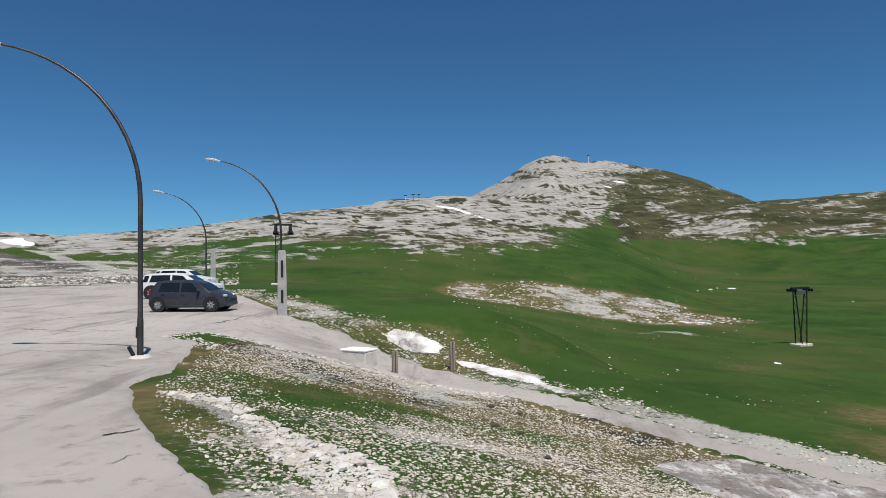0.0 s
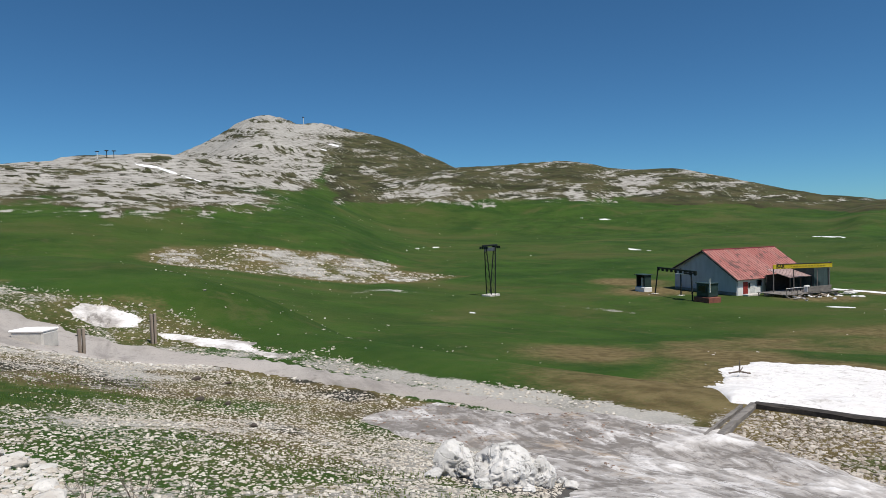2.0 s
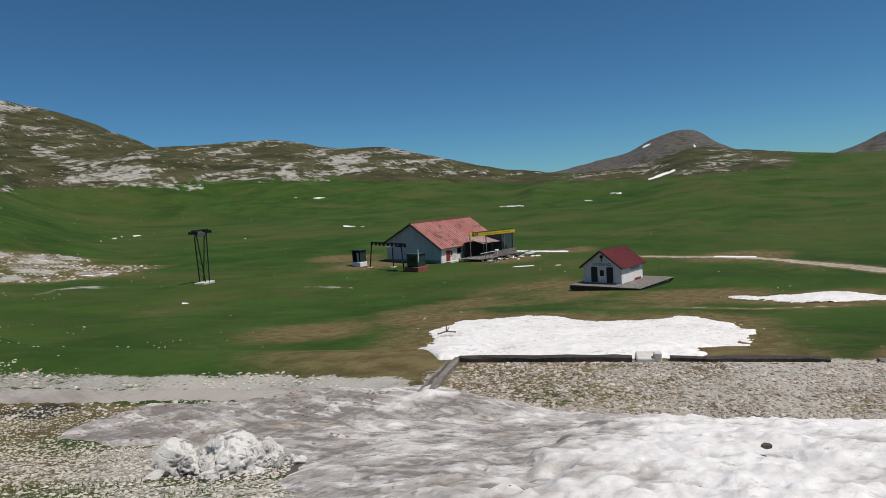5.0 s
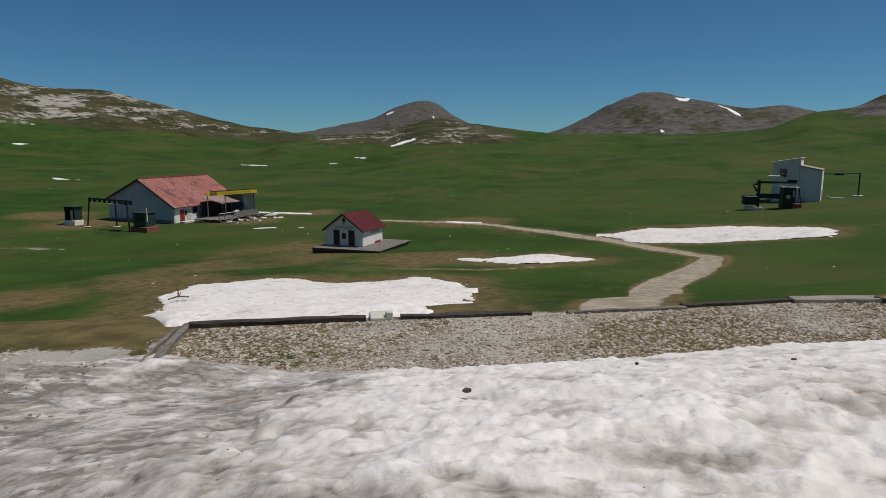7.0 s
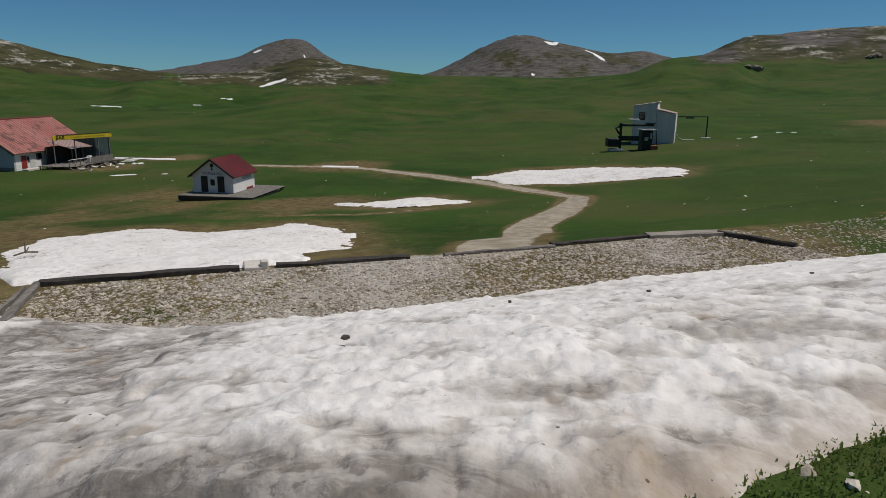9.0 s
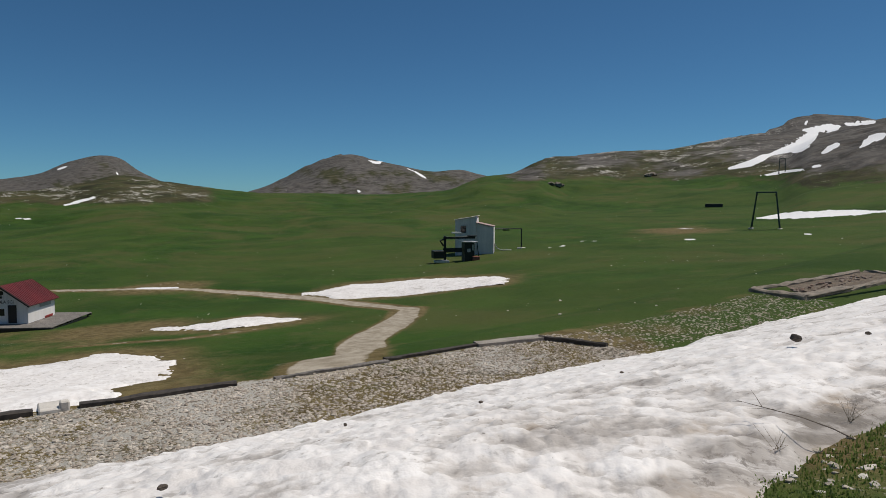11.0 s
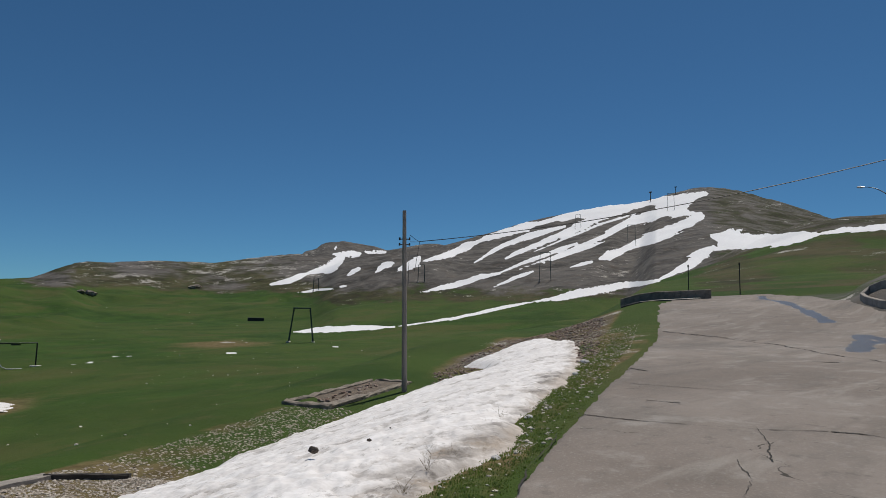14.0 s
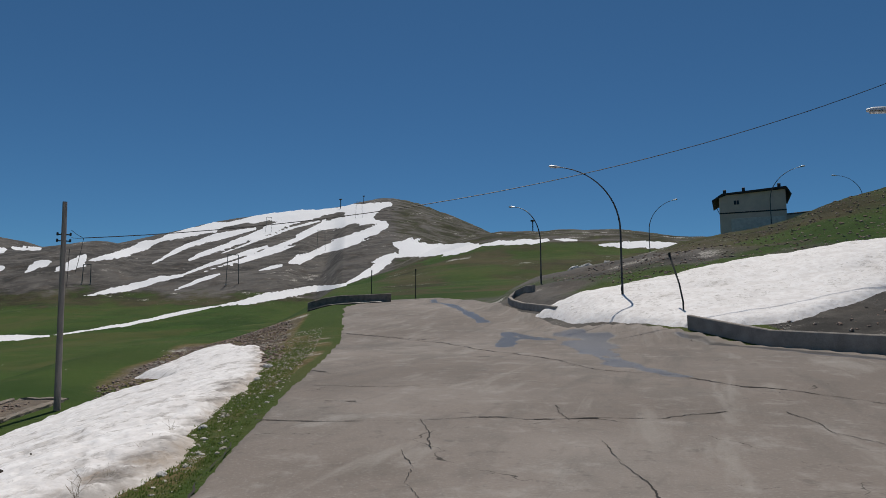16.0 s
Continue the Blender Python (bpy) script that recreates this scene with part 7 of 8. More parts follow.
def scatter(name, places, material, label, category, flat=0.6, seed=1, sink=0.25, bed=0.0):
    """Many small stones in one mesh. places: x, y, size rows."""
    rng = random.Random(seed)
    shapes = [stone_shape(rng, flat, 1) for _ in range(12)]
    p = np.asarray(places, float)
    z = height(p[:, 0], p[:, 1]) + bed
    vs, fs, n = [], [], 0
    for i, (x, y, s) in enumerate(p):
        v, f = shapes[i % 12]
        a = rng.uniform(0, 6.283)
        c, d = math.cos(a), math.sin(a)
        t = rng.uniform(-0.3, 0.3)
        w = v * np.array([s * rng.uniform(0.8, 1.3), s, s * rng.uniform(0.7, 1.2)])
        q = np.stack([w[:, 0] * c - w[:, 1] * d + x, w[:, 0] * d + w[:, 1] * c + y, w[:, 2] + w[:, 0] * t + z[i] + s * (0.5 * flat - sink)], 1)
        vs.append(q), fs.append(f + n)
        n += len(q)
    ob = mesh_object(name, np.concatenate(vs), np.concatenate(fs), material, None, False)
    return tagged(ob, label, category, kind="stuff")


def make_stone(name, light, dark, warm):
    k = Mat(name, 0.95, 0, 0.2)
    isl = k.t.nodes.new("ShaderNodeNewGeometry").outputs["Random Per Island"]
    n, m = k.noise(3.0, 5, 0.6), k.noise(26, 4, 0.65)
    c = k.mix(k.ramp(n, 0.3, 0.7), dark, light)
    c = k.mix(k.ramp(isl, 0.25, 1.0, 0, 0.85), c, warm)
    c = k.mix(k.ramp(m, 0.52, 0.72, 0, 0.5), c, tuple(a * 0.45 for a in dark))
    k.colour(c)
    k.bump(m, 0.7, 0.02)
    return k.m


GRAVEL = make_stone("beige_gravel", (0.66, 0.60, 0.53), (0.40, 0.35, 0.29), (0.27, 0.225, 0.18))
STONES = make_stone("limestone_rubble", (0.74, 0.70, 0.63), (0.50, 0.455, 0.385), (0.38, 0.33, 0.265))
GREY_STONES = make_stone("brown_rubble", (0.39, 0.325, 0.28), (0.23, 0.178, 0.148), (0.27, 0.185, 0.14))
PALE_STONES = make_stone("white_rubble", (0.72, 0.70, 0.66), (0.52, 0.49, 0.45), (0.50, 0.44, 0.37))

R = np.random.RandomState(5)


def plan_random(n, u0, u1, v0, v1, sizes, keep=None, power=2.2):
    u, v = R.uniform(u0, u1, n), R.uniform(v0, v1, n)
    s = sizes[0] + (sizes[1] - sizes[0]) * R.uniform(0, 1, n) ** power
    ok = keep(u, v) if keep is not None else np.ones(n, bool)
    x, y = xy(u[ok], v[ok])
    return np.stack([x, y, s[ok]], 1)


def on_slope(u, v):
    edge = curve(u, -26, 6.0, -20, 3.6, -14, 1.6, -8, 1.2, 0, 1.6, 6, 1.9)
    return (v > edge) & (inside_distance(u, v, BANK_SNOW) < 0.1) & (inside_distance(u, v, CAR_PARK) < -0.25)


thin = lambda u, v: on_slope(u, v) & (R.uniform(0, 1, len(u)) < 0.42 + 0.9 * fbm(u, v, 2.0, 3, 90) + 0.6 * smooth(-13, -5, u))
scatter("scree", plan_random(88000, -20.5, 1.5, 1.2, 13.2, (0.014, 0.068), thin, 1.7), STONES, "pale limestone scree over thin grass", "scree", 0.5, 3)
heap = lambda u, v: on_slope(u, v) & (segment_distance(u, v, [(-12.2, 1.7), (-10.9, 2.3), (-9, 2.5), (-6.5, 2.6), (-4, 2.8)]) < 0.12 + 0.85 * np.abs(fbm(u, v, 1.2, 3, 93)))
scatter("white_stones", plan_random(8000, -11.9, -3.4, 0.9, 3.8, (0.02, 0.13), heap, 2.6), PALE_STONES, "heap of bright white broken limestone", "stones", 0.55, 4)
scatter("white_stones", plan_random(620, -11.9, -3.4, 0.9, 3.8, (0.08, 0.27), heap, 1.8), PALE_STONES, "flat white limestone slabs in the heap", "stones", 0.35, 5, 0.12)
scatter("gravel", plan_random(32000, -3.7, 16.0, 12.4, 16.85, (0.015, 0.14), lambda u, v: inside_distance(u, v, BANK_SNOW) < 0.3, 3.6), GRAVEL, "coarse broken limestone on the terrace", "gravel", 0.5, 6)
scatter("gravel", plan_random(2600, 15.5, 28.0, 13.2, 16.6, (0.03, 0.13), None, 2.0), GRAVEL, "fine beige gravel strip along the snow", "gravel", 0.5, 7)
scatter("kerb_stones", plan_random(17000, -48, -3.6, 8.4, 19.0, (0.025, 0.17), lambda u, v: (inside_distance(u, v, CAR_PARK) < 0.05) & (-inside_distance(u, v, CAR_PARK) + 1.6 * fbm(u, v, 1.5, 2, 91) < np.interp(u, [-48, -36, -28, -22, -17, -4], [1.2, 2.4, 4.2, 2.8, 1.3, 1.1])), 3.0), STONES, "white stones along the footpath's outer edge", "stones", 0.5, 8)
scatter("kerb_stones", plan_random(5000, -23.4, -18.6, 1.8, 12.6, (0.03, 0.15), lambda u, v: np.abs(inside_distance(u, v, CAR_PARK) + 0.2) < 0.30, 2.6), PALE_STONES, "white stones lining the turn of the footpath", "stones", 0.5, 9)
scatter("rubble", plan_random(9000, 22, 63, 2.9, 13.5, (0.04, 0.30), lambda u, v: (inside_distance(u, v, BANK_SNOW) < -0.05) & (inside_distance(u, v, BANK_SNOW) > -1.0 - 0.25 * (u - 30)) & ((v < 7.5) | (u > 36)) & (v > 1.3 + 0.055 * u + 0.5 * fbm(u, v, 2.0, 2, 96)), 2.8), GREY_STONES, "brownish rubble heaped beyond the snow bank", "rubble", 0.6, 10)
grit = plan_random(3000, -11.4, -2.0, 6.5, 14.6, (0.015, 0.10), lambda u, v: (inside_distance(u, v, BANK_SNOW) > 0.15) & (fbm(u, v, 1.5, 3, 98) > -0.05 + 0.10 * (u + 9)), 3.0)
gu, gv = uv(grit[:, 0], grit[:, 1])
scatter("snow_grit", grit, GREY_STONES, "grey grit and stones melting out of dirty snow", "grit", 0.5, 19, 0.2, np.maximum(bank_rise(grit[:, 0], grit[:, 1], gu, gv, inside_distance(gu, gv, BANK_SNOW)), 0))
scatter("verge_stones", plan_random(2600, 1.5, 46, 1.5, 3.7, (0.015, 0.11), lambda u, v: inside_distance(u, v, CAR_PARK) < -0.15, 2.2), STONES, "small pale stones in the roadside grass", "stones", 0.55, 12)
scatter("slope_rubble", plan_random(7000, 14, 60, -60, -18.4, (0.04, 0.32), lambda u, v: (inside_distance(u, v, ROAD_SNOW) < 0) & (inside_distance(u, v, CAR_PARK) < -0.6), 3.0), GREY_STONES, "dark rubble on the bank above the wall", "rubble", 0.6, 13)
far = []
for k in range(5200):
    az, r = R.uniform(-10, 134), math.exp(R.uniform(math.log(24), math.log(360)))
    x, y = at(az, r)
    u, v = uv(x, y)
    crowd = noise.noise(Vector((x / 15, y / 15, 3.0))) + 0.6 * noise.noise(Vector((x / 4.5, y / 4.5, 9.0)))
    if v > 17.6 and crowd + R.normal(0, 0.15) > 0.40 - 0.25 * (az < 25):
        far.append((x, y, R.uniform(0.05, 0.11 + 0.0012 * r + 0.22 * R.rand() ** 5)))
scatter("meadow_stones", far, PALE_STONES, "white stones dotted over the meadow", "stones", 0.35, 14, 0.1)
ma, mr = R.uniform(0, 1, 2600), R.uniform(0, 1, 2600)
mx, my = 0 + 60 * ma, 110 + 38 * mr
keep = inside_distance(mx, my, MOUND) + 3.5 * fbm(mx, my, 14, 4, 12) > -1.0
scatter("mound_rubble", np.stack([mx, my, 0.14 + 0.75 * R.uniform(0, 1, 2600) ** 3], 1)[keep], STONES, "pale rubble covering the low mound in the meadow", "rubble", 0.5, 18)
pu = plan_random(160, 28.9, 35.0, 14.8, 15.9, (0.05, 0.24), None, 2.5)
scatter("pit_rubble", pu, GREY_STONES, "broken stones filling the old foundation", "rubble", 0.6, 17, 0.0)
left = []
for k in range(2600):
    az, r = R.uniform(-38, -17), 63 + 110 * R.rand() ** 1.5
    left.append((*at(az, r), 0.10 + 0.5 * R.rand() ** 4))
scatter("slope_rubble", left, STONES, "pale rubble slope behind the car park", "rubble", 0.6, 15)


def rock(x, y, size, label, seed, material=None, parts=1, turn=0.0, z=None, category="boulder", sink=0.2):
    """A boulder with weathered ledges and pits."""
    rng = random.Random(seed)
    off = Vector((rng.uniform(-90, 90), rng.uniform(-90, 90), rng.uniform(-90, 90)))
    planes = [(Vector((rng.uniform(-1, 1), rng.uniform(-1, 1), rng.uniform(-1, 1))).normalized(), rng.uniform(0.34, 0.47)) for _ in range(16)]
    bm = bmesh.new()
    bmesh.ops.create_icosphere(bm, subdivisions=6 if max(size) > 0.5 else 3, radius=0.5)
    for v in bm.verts:
        p = v.co.copy()
        k = min(1.08, min(c / max(p.dot(d), 0.001) for d, c in planes))
        k += 0.09 * noise.noise(p * 2.4 + off) + 0.04 * noise.noise(p * 6 + off) + 0.012 * noise.noise(p * 15 + off)
        k -= 0.07 * max(0.0, 1 - abs(noise.noise(p * 2.0 + off * 1.3)) / 0.07) + 0.03 * max(0.0, 1 - abs(noise.noise(p * 4.5 - off)) / 0.06)
        k -= 0.42 * max(0.0, noise.noise(p * 4.2 + off * 0.7) - 0.24) + 0.25 * max(0.0, noise.noise(p * 9.5 - off * 0.3) - 0.22)
        q = Vector((p.x * size[0], p.y * size[1], p.z * size[2])) * k
        v.co = q
    me = bpy.data.meshes.new("boulder")
    bm.to_mesh(me)
    bm.free()
    me.materials.append(material or ROCK)
    ob = new("boulder", me)
    ob.matrix_world = pose(x, y, (ground(x, y) if z is None else z) + size[2] * (0.5 - sink), 0, 0, turn)
    return tagged(ob, label, category)


def make_rock():
    k = Mat("weathered_limestone", 0.95, 0, 0.2)
    a, b, c = k.noise(1.6, 6, 0.6), k.noise(7, 6, 0.65), k.noise(40, 4, 0.7)
    col = k.mix(k.ramp(a, 0.3, 0.65), (0.50, 0.485, 0.46), (0.74, 0.725, 0.70))
    # near-black spots put the pits' shadow into the stone's colour
    col = k.mix(k.ramp(b, 0.565, 0.64, 0, 0.8), col, (0.11, 0.105, 0.098))
    col = k.mix(k.ramp(c, 0.58, 0.72, 0, 0.4), col, (0.14, 0.13, 0.12))
    k.colour(col)
    k.bump(k.math("ADD", k.math("SUBTRACT", 0.0, k.ramp(b, 0.50, 0.66)), k.math("MULTIPLY", c, -0.25)), 0.6, 0.03)
    return k.m


ROCK = make_rock()
bx, by = 4.55, 7.95
rock(4.66, 8.02, (1.12, 0.86, 0.80), "large white weathered limestone boulder beside dirty snow", 3, turn=30, sink=0.34)
rock(4.13, 8.28, (0.66, 0.66, 0.66), "white limestone boulder leaning against a larger one", 27, turn=80, sink=0.3)
rock(5.12, 7.82, (0.56, 0.46, 0.52), "pitted grey boulder at the edge of the snow", 12, turn=10, sink=0.28)
for k, (du, dv, s) in enumerate(((-0.5, -0.55, 0.22), (0.1, -0.62, 0.16), (1.0, -0.2, 0.2), (1.15, 0.2, 0.15), (-0.9, 0.0, 0.2))):
    rock(bx + du, by + dv, (s * 1.2, s, s * 0.8), "fist-sized white stone at the foot of the boulder", 40 + k, category="stone")
rock(*xy(10.2, 5.6), (0.2, 0.13, 0.12), "dark angular stone lying on the snow", 60, RUST, turn=40, z=ground(*xy(10.2, 5.6)) + 0.5, category="stone", sink=0.3)
for k, (uu, vv, s) in enumerate(((10.8, 4.5, 0.05), (9.5, 4.3, 0.1), (6.0, 8.0, 0.09), (3.0, 7.0, 0.1), (4.5, 9.5, 0.1), (8.5, 7.5, 0.08), (1.2, 6.0, 0.12))):
    rock(*xy(uu, vv), (s * 0.85, s * 0.6, s * 0.45), "small dark stone half sunk in the snow", 70 + k, RUST, turn=50 * k, z=ground(*xy(uu, vv)) + 0.5, category="stone", sink=0.3)
rng = random.Random(21)
for k, (uu, vv, s) in enumerate(((-16.6, 10.6, 0.34), (-13.2, 8.6, 0.30), (-12.6, 8.9, 0.26), (-9.6, 7.4, 0.22), (-16.0, 11.2, 0.25))):
    rock(*xy(uu, vv), (s * 0.8, s * 0.55, s * 0.4), "dark stone lying in the scree", 90 + k, RUST, turn=40 * k, category="stone")
for k, (uu, vv, s) in enumerate(((26, 2.9, 0.5), (27.0, 3.1, 0.35), (20.5, 2.6, 0.3), (12.5, 2.5, 0.25), (9.2, 2.3, 0.22), (17.0, 2.8, 0.26))):
    rock(*xy(uu, vv), (s * 0.8, s * 0.6, s * 0.35), "pale stone in the roadside grass", 110 + k, turn=30 * k, category="stone")
ox, oy = at(174.0, 118)
for k in range(7):
    rock(ox + 1.9 * k - 6 + rng.uniform(-1, 1), oy + rng.uniform(-3, 3), (rng.uniform(1.6, 3.6), rng.uniform(1.5, 3), rng.uniform(1.2, 2.6)), "grey rock outcrop on the grassy slope", 130 + k, turn=50 * k)

for k, (x, y, w) in enumerate(((387, -104.5, 5.0), (389, -109, 6.0), (391, -112, 3.6), (418, -177, 5.5), (423, -182, 6.5), (430, -187, 4.5))):
    rock(x, y, (w, w * 0.8, w * 0.55), "grey rock outcrop far out on the meadow", 150 + k, OLD_WALL, turn=35 * k)

# ---- grass, twigs ----
BLADE = Mat("grass_blade", 0.8, 0, 0.2)
bl = BLADE.t.nodes.new("ShaderNodeNewGeometry").outputs["Random Per Island"]
tone = BLADE.mix(bl, (0.10, 0.175, 0.032), (0.24, 0.29, 0.09))
BLADE.colour(tone)
glow = BLADE.t.nodes.new("ShaderNodeBsdfTranslucent")
half = BLADE.t.nodes.new("ShaderNodeMixShader")
half.inputs[0].default_value = 0.5
BLADE.put(glow.inputs["Color"], tone)
BLADE.t.links.new(BLADE.b.outputs[0], half.inputs[1])
BLADE.t.links.new(glow.outputs[0], half.inputs[2])
BLADE.t.links.new(half.outputs[0], BLADE.t.nodes["Material Output"].inputs["Surface"])
BLADE = BLADE.m


def tufts(name, places, label, blades=7):
    """Grass tufts: narrow bent blades. places: x, y, height."""
    p = np.asarray(places, float)
    n = len(p) * blades
    base_p = np.repeat(p, blades, 0)
    z = np.repeat(height(p[:, 0], p[:, 1]), blades)
    a, lean = R.uniform(0, 6.283, n), R.uniform(0.15, 0.9, n)
    h = base_p[:, 2] * R.uniform(0.5, 1.1, n)
    w = 0.006 + 0.05 * h
    ox, oy = base_p[:, 0] + R.normal(0, 0.05, n), base_p[:, 1] + R.normal(0, 0.05, n)
    ca, sa = np.cos(a), np.sin(a)
    row = lambda d, s, zz: np.stack([ox + ca * d - sa * s, oy + sa * d + ca * s, z + zz], 1)
    v = np.stack([row(0, -w, -0.02), row(0, w, -0.02), row(lean * h * 0.35, w * 0.7, h * 0.6), row(lean * h * 0.35, -w * 0.7, h * 0.6), row(lean * h, 0 * w, h), row(lean * h + 0.001, 0 * w, h)], 1).reshape(-1, 3)
    k = np.arange(n)[:, None] * 6
    f = np.concatenate([k + np.array([[0, 1, 2, 3]]), k + np.array([[3, 2, 5, 4]])])
    return tagged(mesh_object(name, v, f, BLADE, None, False), label, "grass", kind="stuff")


vg = plan_random(17000, 1.5, 42, 1.6, 3.6, (0.012, 0.036), lambda u, v: (inside_distance(u, v, CAR_PARK) < -0.12) & (inside_distance(u, v, BANK_SNOW) < -0.05) & (R.uniform(0, 1, len(u)) < 8 / (4 + u)), 1.0)
tufts("verge_grass", vg, "short green grass along the roadside verge", 9)
sg = plan_random(7000, -20, 2, 1.2, 9.0, (0.01, 0.03), lambda u, v: on_slope(u, v) & (fbm(u, v, 2.0, 3, 90) < -0.08), 1.0)
tufts("slope_grass", sg, "sparse green grass tufts between the stones", 6)
TWIG = plain("bare_twig", (0.15, 0.12, 0.095), 0.9, 0, 0.3)
STRAW = plain("dry_stalk", (0.24, 0.19, 0.12), 0.9, 0, 0.25)


def shrub(x, y, h, stems, label, material, seed, spread=0.6):
    rng = random.Random(seed)
    ob = thing("bare_shrub", x, y, 0, label, "shrub")
    for k in range(stems):
        a, s = rng.uniform(0, 6.283), rng.uniform(0.2, 1.0) * spread
        hh = h * rng.uniform(0.6, 1.05)
        d = Vector((math.cos(a) * s, math.sin(a) * s, 0))
        pts = [Vector((0.03 * rng.uniform(-1, 1), 0.03 * rng.uniform(-1, 1), -0.05))]
        for q in (0.35, 0.7, 1.0):
            pts.append(d * q * hh + Vector((rng.uniform(-0.03, 0.03), rng.uniform(-0.03, 0.03), hh * q)))
        g = Geo().tube(pts, [0.0032, 0.0025, 0.002, 0.001], 5)
        for j in range(3):
            q = pts[1].lerp(pts[3], rng.random())
            g.tube([q, q + Vector((rng.uniform(-0.12, 0.12), rng.uniform(-0.12, 0.12), rng.uniform(0.05, 0.2)))], [0.0015, 0.0008], 4)
        part("stem", g, material, ob)


shrub(0.35, 5.6, 0.5, 9, "leafless thorny shrub on the stony slope", TWIG, 5, 0.8)
shrub(0.0, 6.0, 0.4, 6, "leafless thorny shrub on the stony slope", TWIG, 6, 0.8)
shrub(0.75, 5.75, 0.35, 5, "leafless thorny shrub on the stony slope", TWIG, 9, 0.8)
for k, (uu, vv, hh) in enumerate(((6.2, 3.0, 0.14), (7.4, 2.9, 0.16), (8.3, 2.95, 0.42), (9.0, 2.9, 0.15), (10.4, 2.9, 0.2), (11.3, 3.0, 0.18), (12.4, 3.0, 0.16), (5.0, 3.0, 0.15))):
    shrub(*xy(uu, vv), hh, 4, "dry grass stalks at the edge of the snow", STRAW, 30 + k, 0.35)
ob = thing("fallen_branch", *xy(5.35, 2.8), -62, "thin bare branch lying over the snow's edge", "branch", z=ground(*xy(5.35, 2.8)) + 0.16)
ob.scale = (0.8, 0.8, 0.6)
g = Geo().tube([(0.16, -0.2, -0.05), (0.1, -0.02, 0.04), (0.05, 0.25, 0.10), (-0.05, 0.6, 0.14), (-0.12, 0.86, 0.17)], [0.009, 0.008, 0.006, 0.005, 0.002], 6)
g.tube([(-0.05, 0.6, 0.14), (0.06, 0.74, 0.22), (0.1, 0.82, 0.28)], [0.004, 0.003, 0.0015], 5).tube([(0.0, 0.5, 0.13), (-0.12, 0.72, 0.1)], [0.004, 0.0015], 5).tube([(-0.1, 0.8, 0.16), (-0.16, 0.92, 0.14)], [0.003, 0.0015], 5)
part("stem", g, TWIG, ob)
ob = thing("dead_branch", 30.6, 27.2, 0, "dark dead branch lying on the snow patch", "branch", z=ground(30.6, 27.2) + 0.3)
part("stem", Geo().tube([(-0.5, 0.3, 0.05), (0, 0, 0.15), (0.3, -0.5, 0.1)], 0.05, 6).tube([(0, 0, 0.15), (0.1, 0.05, 0.8)], [0.05, 0.02], 6).tube([(0, 0, 0.1), (0.5, 0.2, 0.3)], [0.04, 0.02], 6), TWIG, ob)


# ---- cracks and joints in the asphalt, one painted lamp shadow ----
CRACK = plain("crack_fill", (0.035, 0.03, 0.025), 0.95, 0, 0.3)
ROAD = bpy.data.objects["road"]


def crack(chain, width, seed, wander=0.12):
    """A thin ragged crack or dark line along (u, v) plan points, lying on the asphalt."""
    rng = np.random.RandomState(seed)
    c = np.array(chain, float)
    seg = np.r_[0, np.cumsum(np.hypot(*np.diff(c, axis=0).T))]
    t = np.arange(0, seg[-1], 0.05)
    u, v = np.interp(t, seg, c[:, 0]), np.interp(t, seg, c[:, 1])
    n = fbm(t, t * 0 + seed, 0.9, 5, seed, 0.75)
    du, dv = np.gradient(u), np.gradient(v)
    k = np.hypot(du, dv)
    nu, nv = -dv / k, du / k
    u, v = u + nu * n * wander * 2, v + nv * n * wander * 2
    w = 1.5 * width * np.clip(0.62 + 1.3 * fbm(t, t * 0 + 5 + seed, 0.7, 4, seed + 1, 0.65), 0.1, 2.4)
    pts = []
    for s in (-1, 1):
        x, y = xy(u + nu * w * s, v + nv * w * s)
        z = height(x, y) + 0.0545 + 0.012 * fbm(x, y, 6.0, 2, 23)
        pts.append(np.stack([x, y, z], 1))
    m = len(t)
    i = np.arange(m - 1)
    mesh_object("crack", np.concatenate(pts), np.stack([i, i + m, i + m + 1, i + 1], 1), CRACK, ROAD)


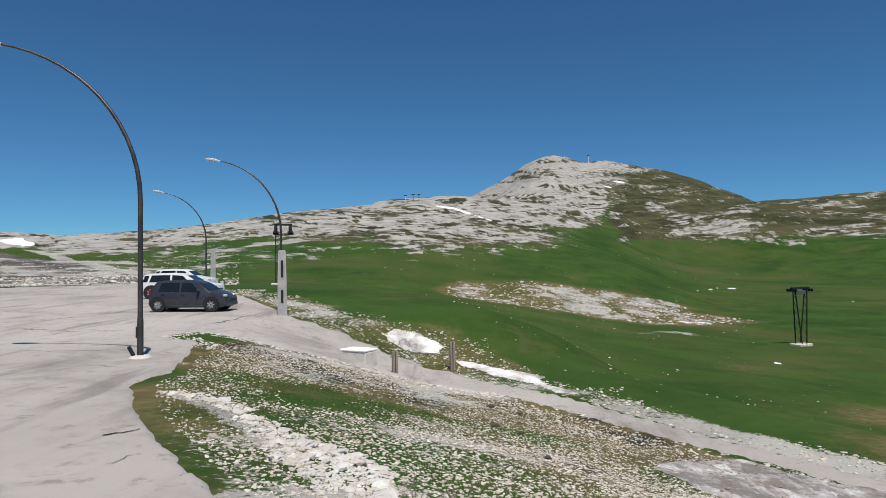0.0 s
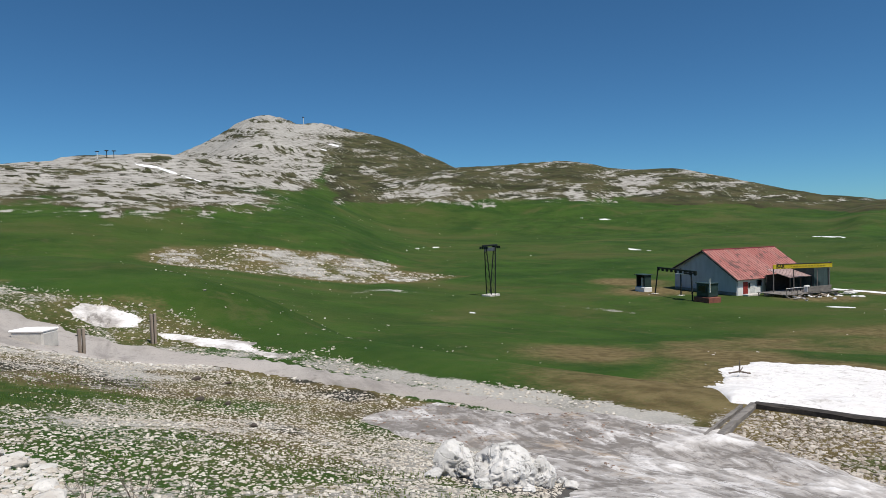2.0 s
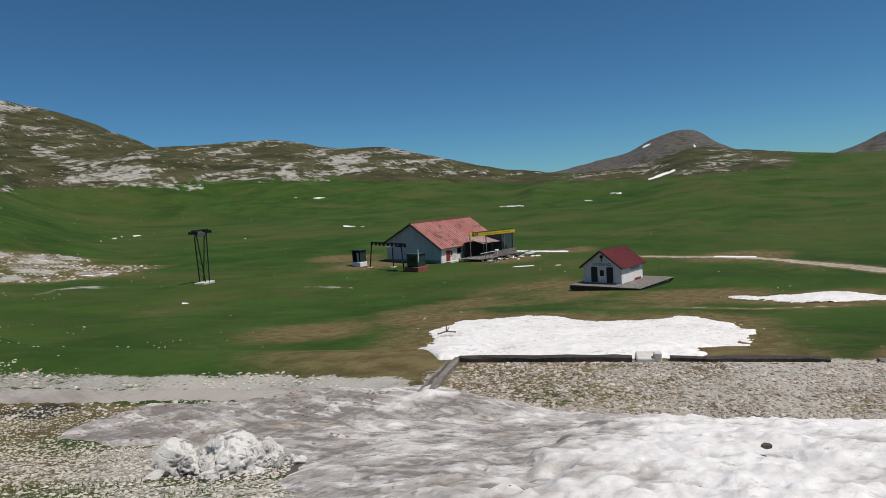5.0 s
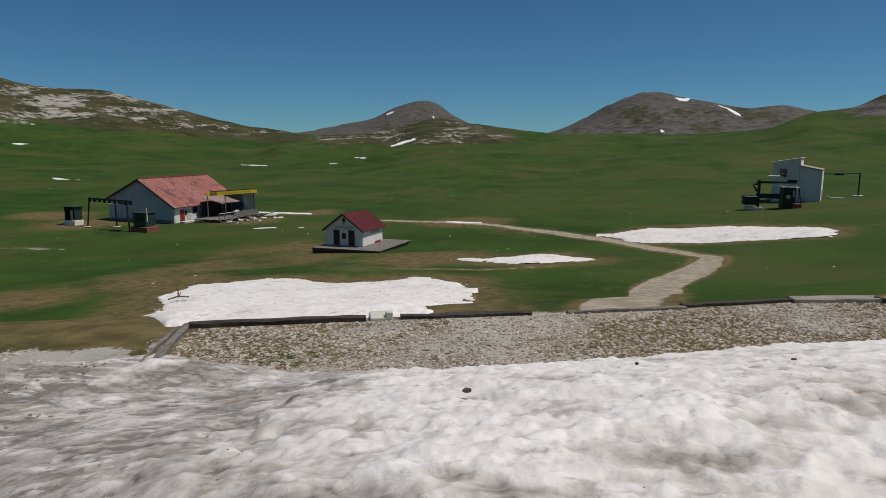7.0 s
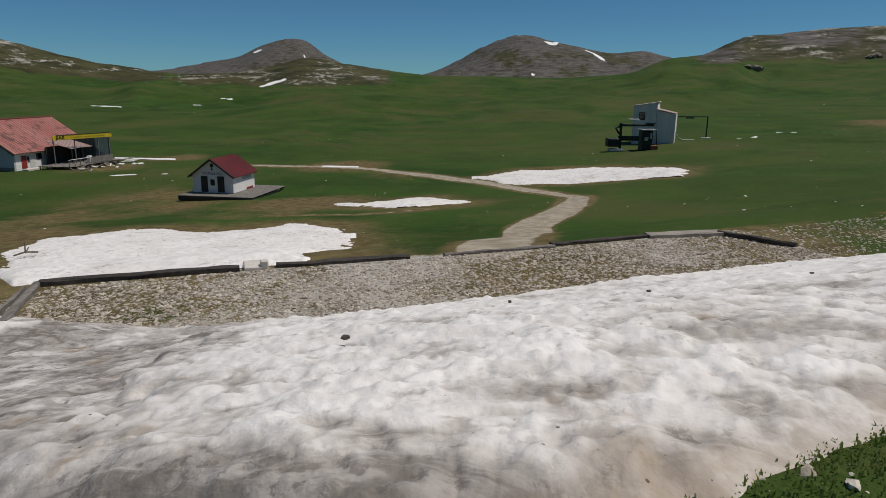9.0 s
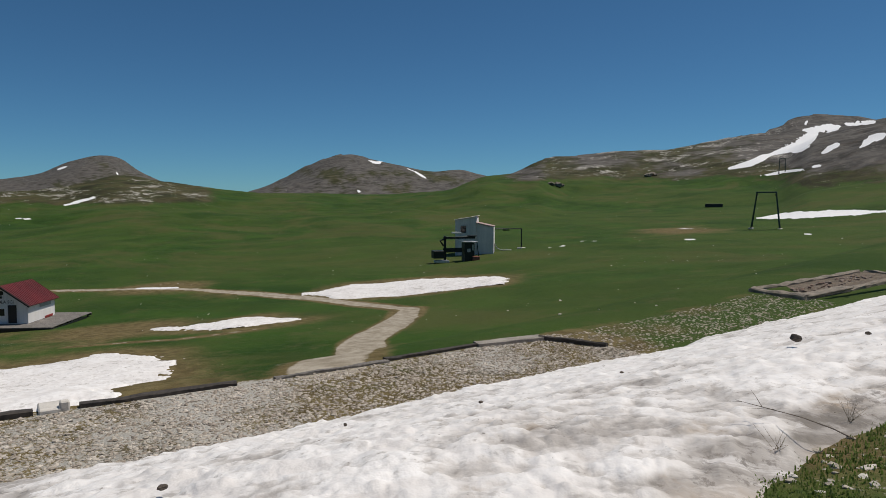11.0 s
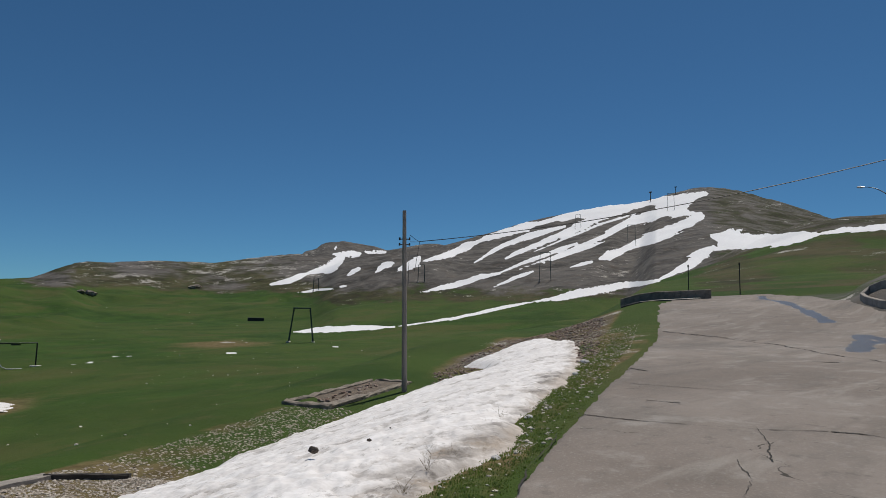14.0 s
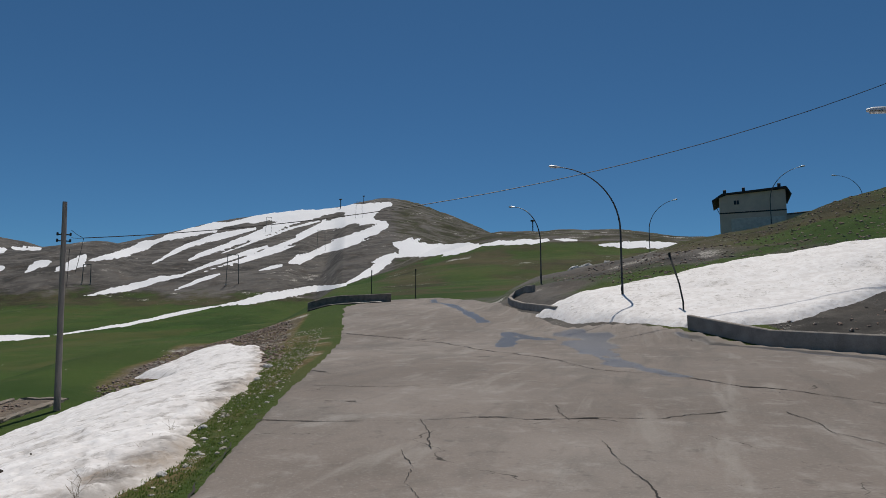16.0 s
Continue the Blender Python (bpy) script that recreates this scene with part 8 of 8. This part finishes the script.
crack([(12.4, 1.6), (12.2, 0.55), (12.1, -0.3), (12.0, -1.3), (12.15, -2.3)], 0.014, 1, 0.04)
crack([(12.15, -2.3), (12.05, -2.7), (11.8, -3.15), (11.7, -3.85), (11.7, -4.4)], 0.026, 20, 0.05)
crack([(11.7, -4.3), (11.5, -5.4), (11.9, -7)], 0.012, 21, 0.08)
crack([(40.4, 0.3), (36.6, -2.3), (32.0, -4.75), (27.4, -5.7), (23.5, -6.9), (18.8, -7.2), (17.4, -8.5), (14.8, -9.1)], 0.028, 2, 0.12)
crack([(40.2, 0.0), (37.6, -1.9), (34.5, -4.0)], 0.05, 27, 0.15)
crack([(14.8, -9.05), (14.5, -9.45), (14.1, -9.8)], 0.045, 22, 0.05)
crack([(14.1, -9.8), (13.4, -10.0), (12.2, -10.5), (11, -12)], 0.02, 23, 0.08)
crack([(14.4, 0.47), (14.25, -0.2)], 0.018, 24, 0.03)
crack([(12.1, -1.25), (11.0, -1.23), (9.9, -1.15)], 0.006, 3, 0.06)
crack([(9.9, -0.75), (8.95, -0.75), (8.2, -0.65), (7.4, -0.75), (6.2, -0.6)], 0.005, 25, 0.06)
crack([(13.1, -4.0), (11.6, -3.8)], 0.008, 4, 0.06)
crack([(10.0, -3.75), (8.65, -3.45), (7.8, -3.4), (7.1, -3.2), (5.6, -3.4)], 0.005, 5, 0.05)
crack([(11.7, -8.05), (10.7, -7.85), (10.0, -7.6), (8.4, -7.8)], 0.007, 7, 0.06)
crack([(20.9, 1.1), (20.2, 0.6)], 0.035, 8, 0.04)
crack([(10.7, 1.68), (9.6, 1.72), (8.6, 1.76), (7.2, 1.6)], 0.010, 9, 0.05)
crack([(17.0, 0.9), (16.4, -1.0), (16.8, -3.0)], 0.009, 11, 0.08)
crack([(24.5, -4.2), (24.3, -5.2)], 0.035, 26, 0.05)
# not a crack: dark line painting the near lamp arm's cast shadow
crack([(-19.7, -1.1), (-19.2, -0.5), (-18.5, 1.2)], 0.010, 12, 0.03)
crack([(-26.0, -1.6), (-24.2, -0.1), (-23.6, 1.4)], 0.013, 13)
crack([(-7.2, 0.5), (-7.4, 0.85)], 0.012, 14)
crack([(-8.6, 0.5), (-8.7, 0.9)], 0.014, 16)
crack([(-28, -4), (-30, 0), (-34, 3)], 0.015, 17)
crack([(-36, 0.5), (-37, 4.5), (-36, 7)], 0.018, 18)
crack([(-24.5, 4), (-27, 5.5), (-29, 6.8)], 0.014, 19)
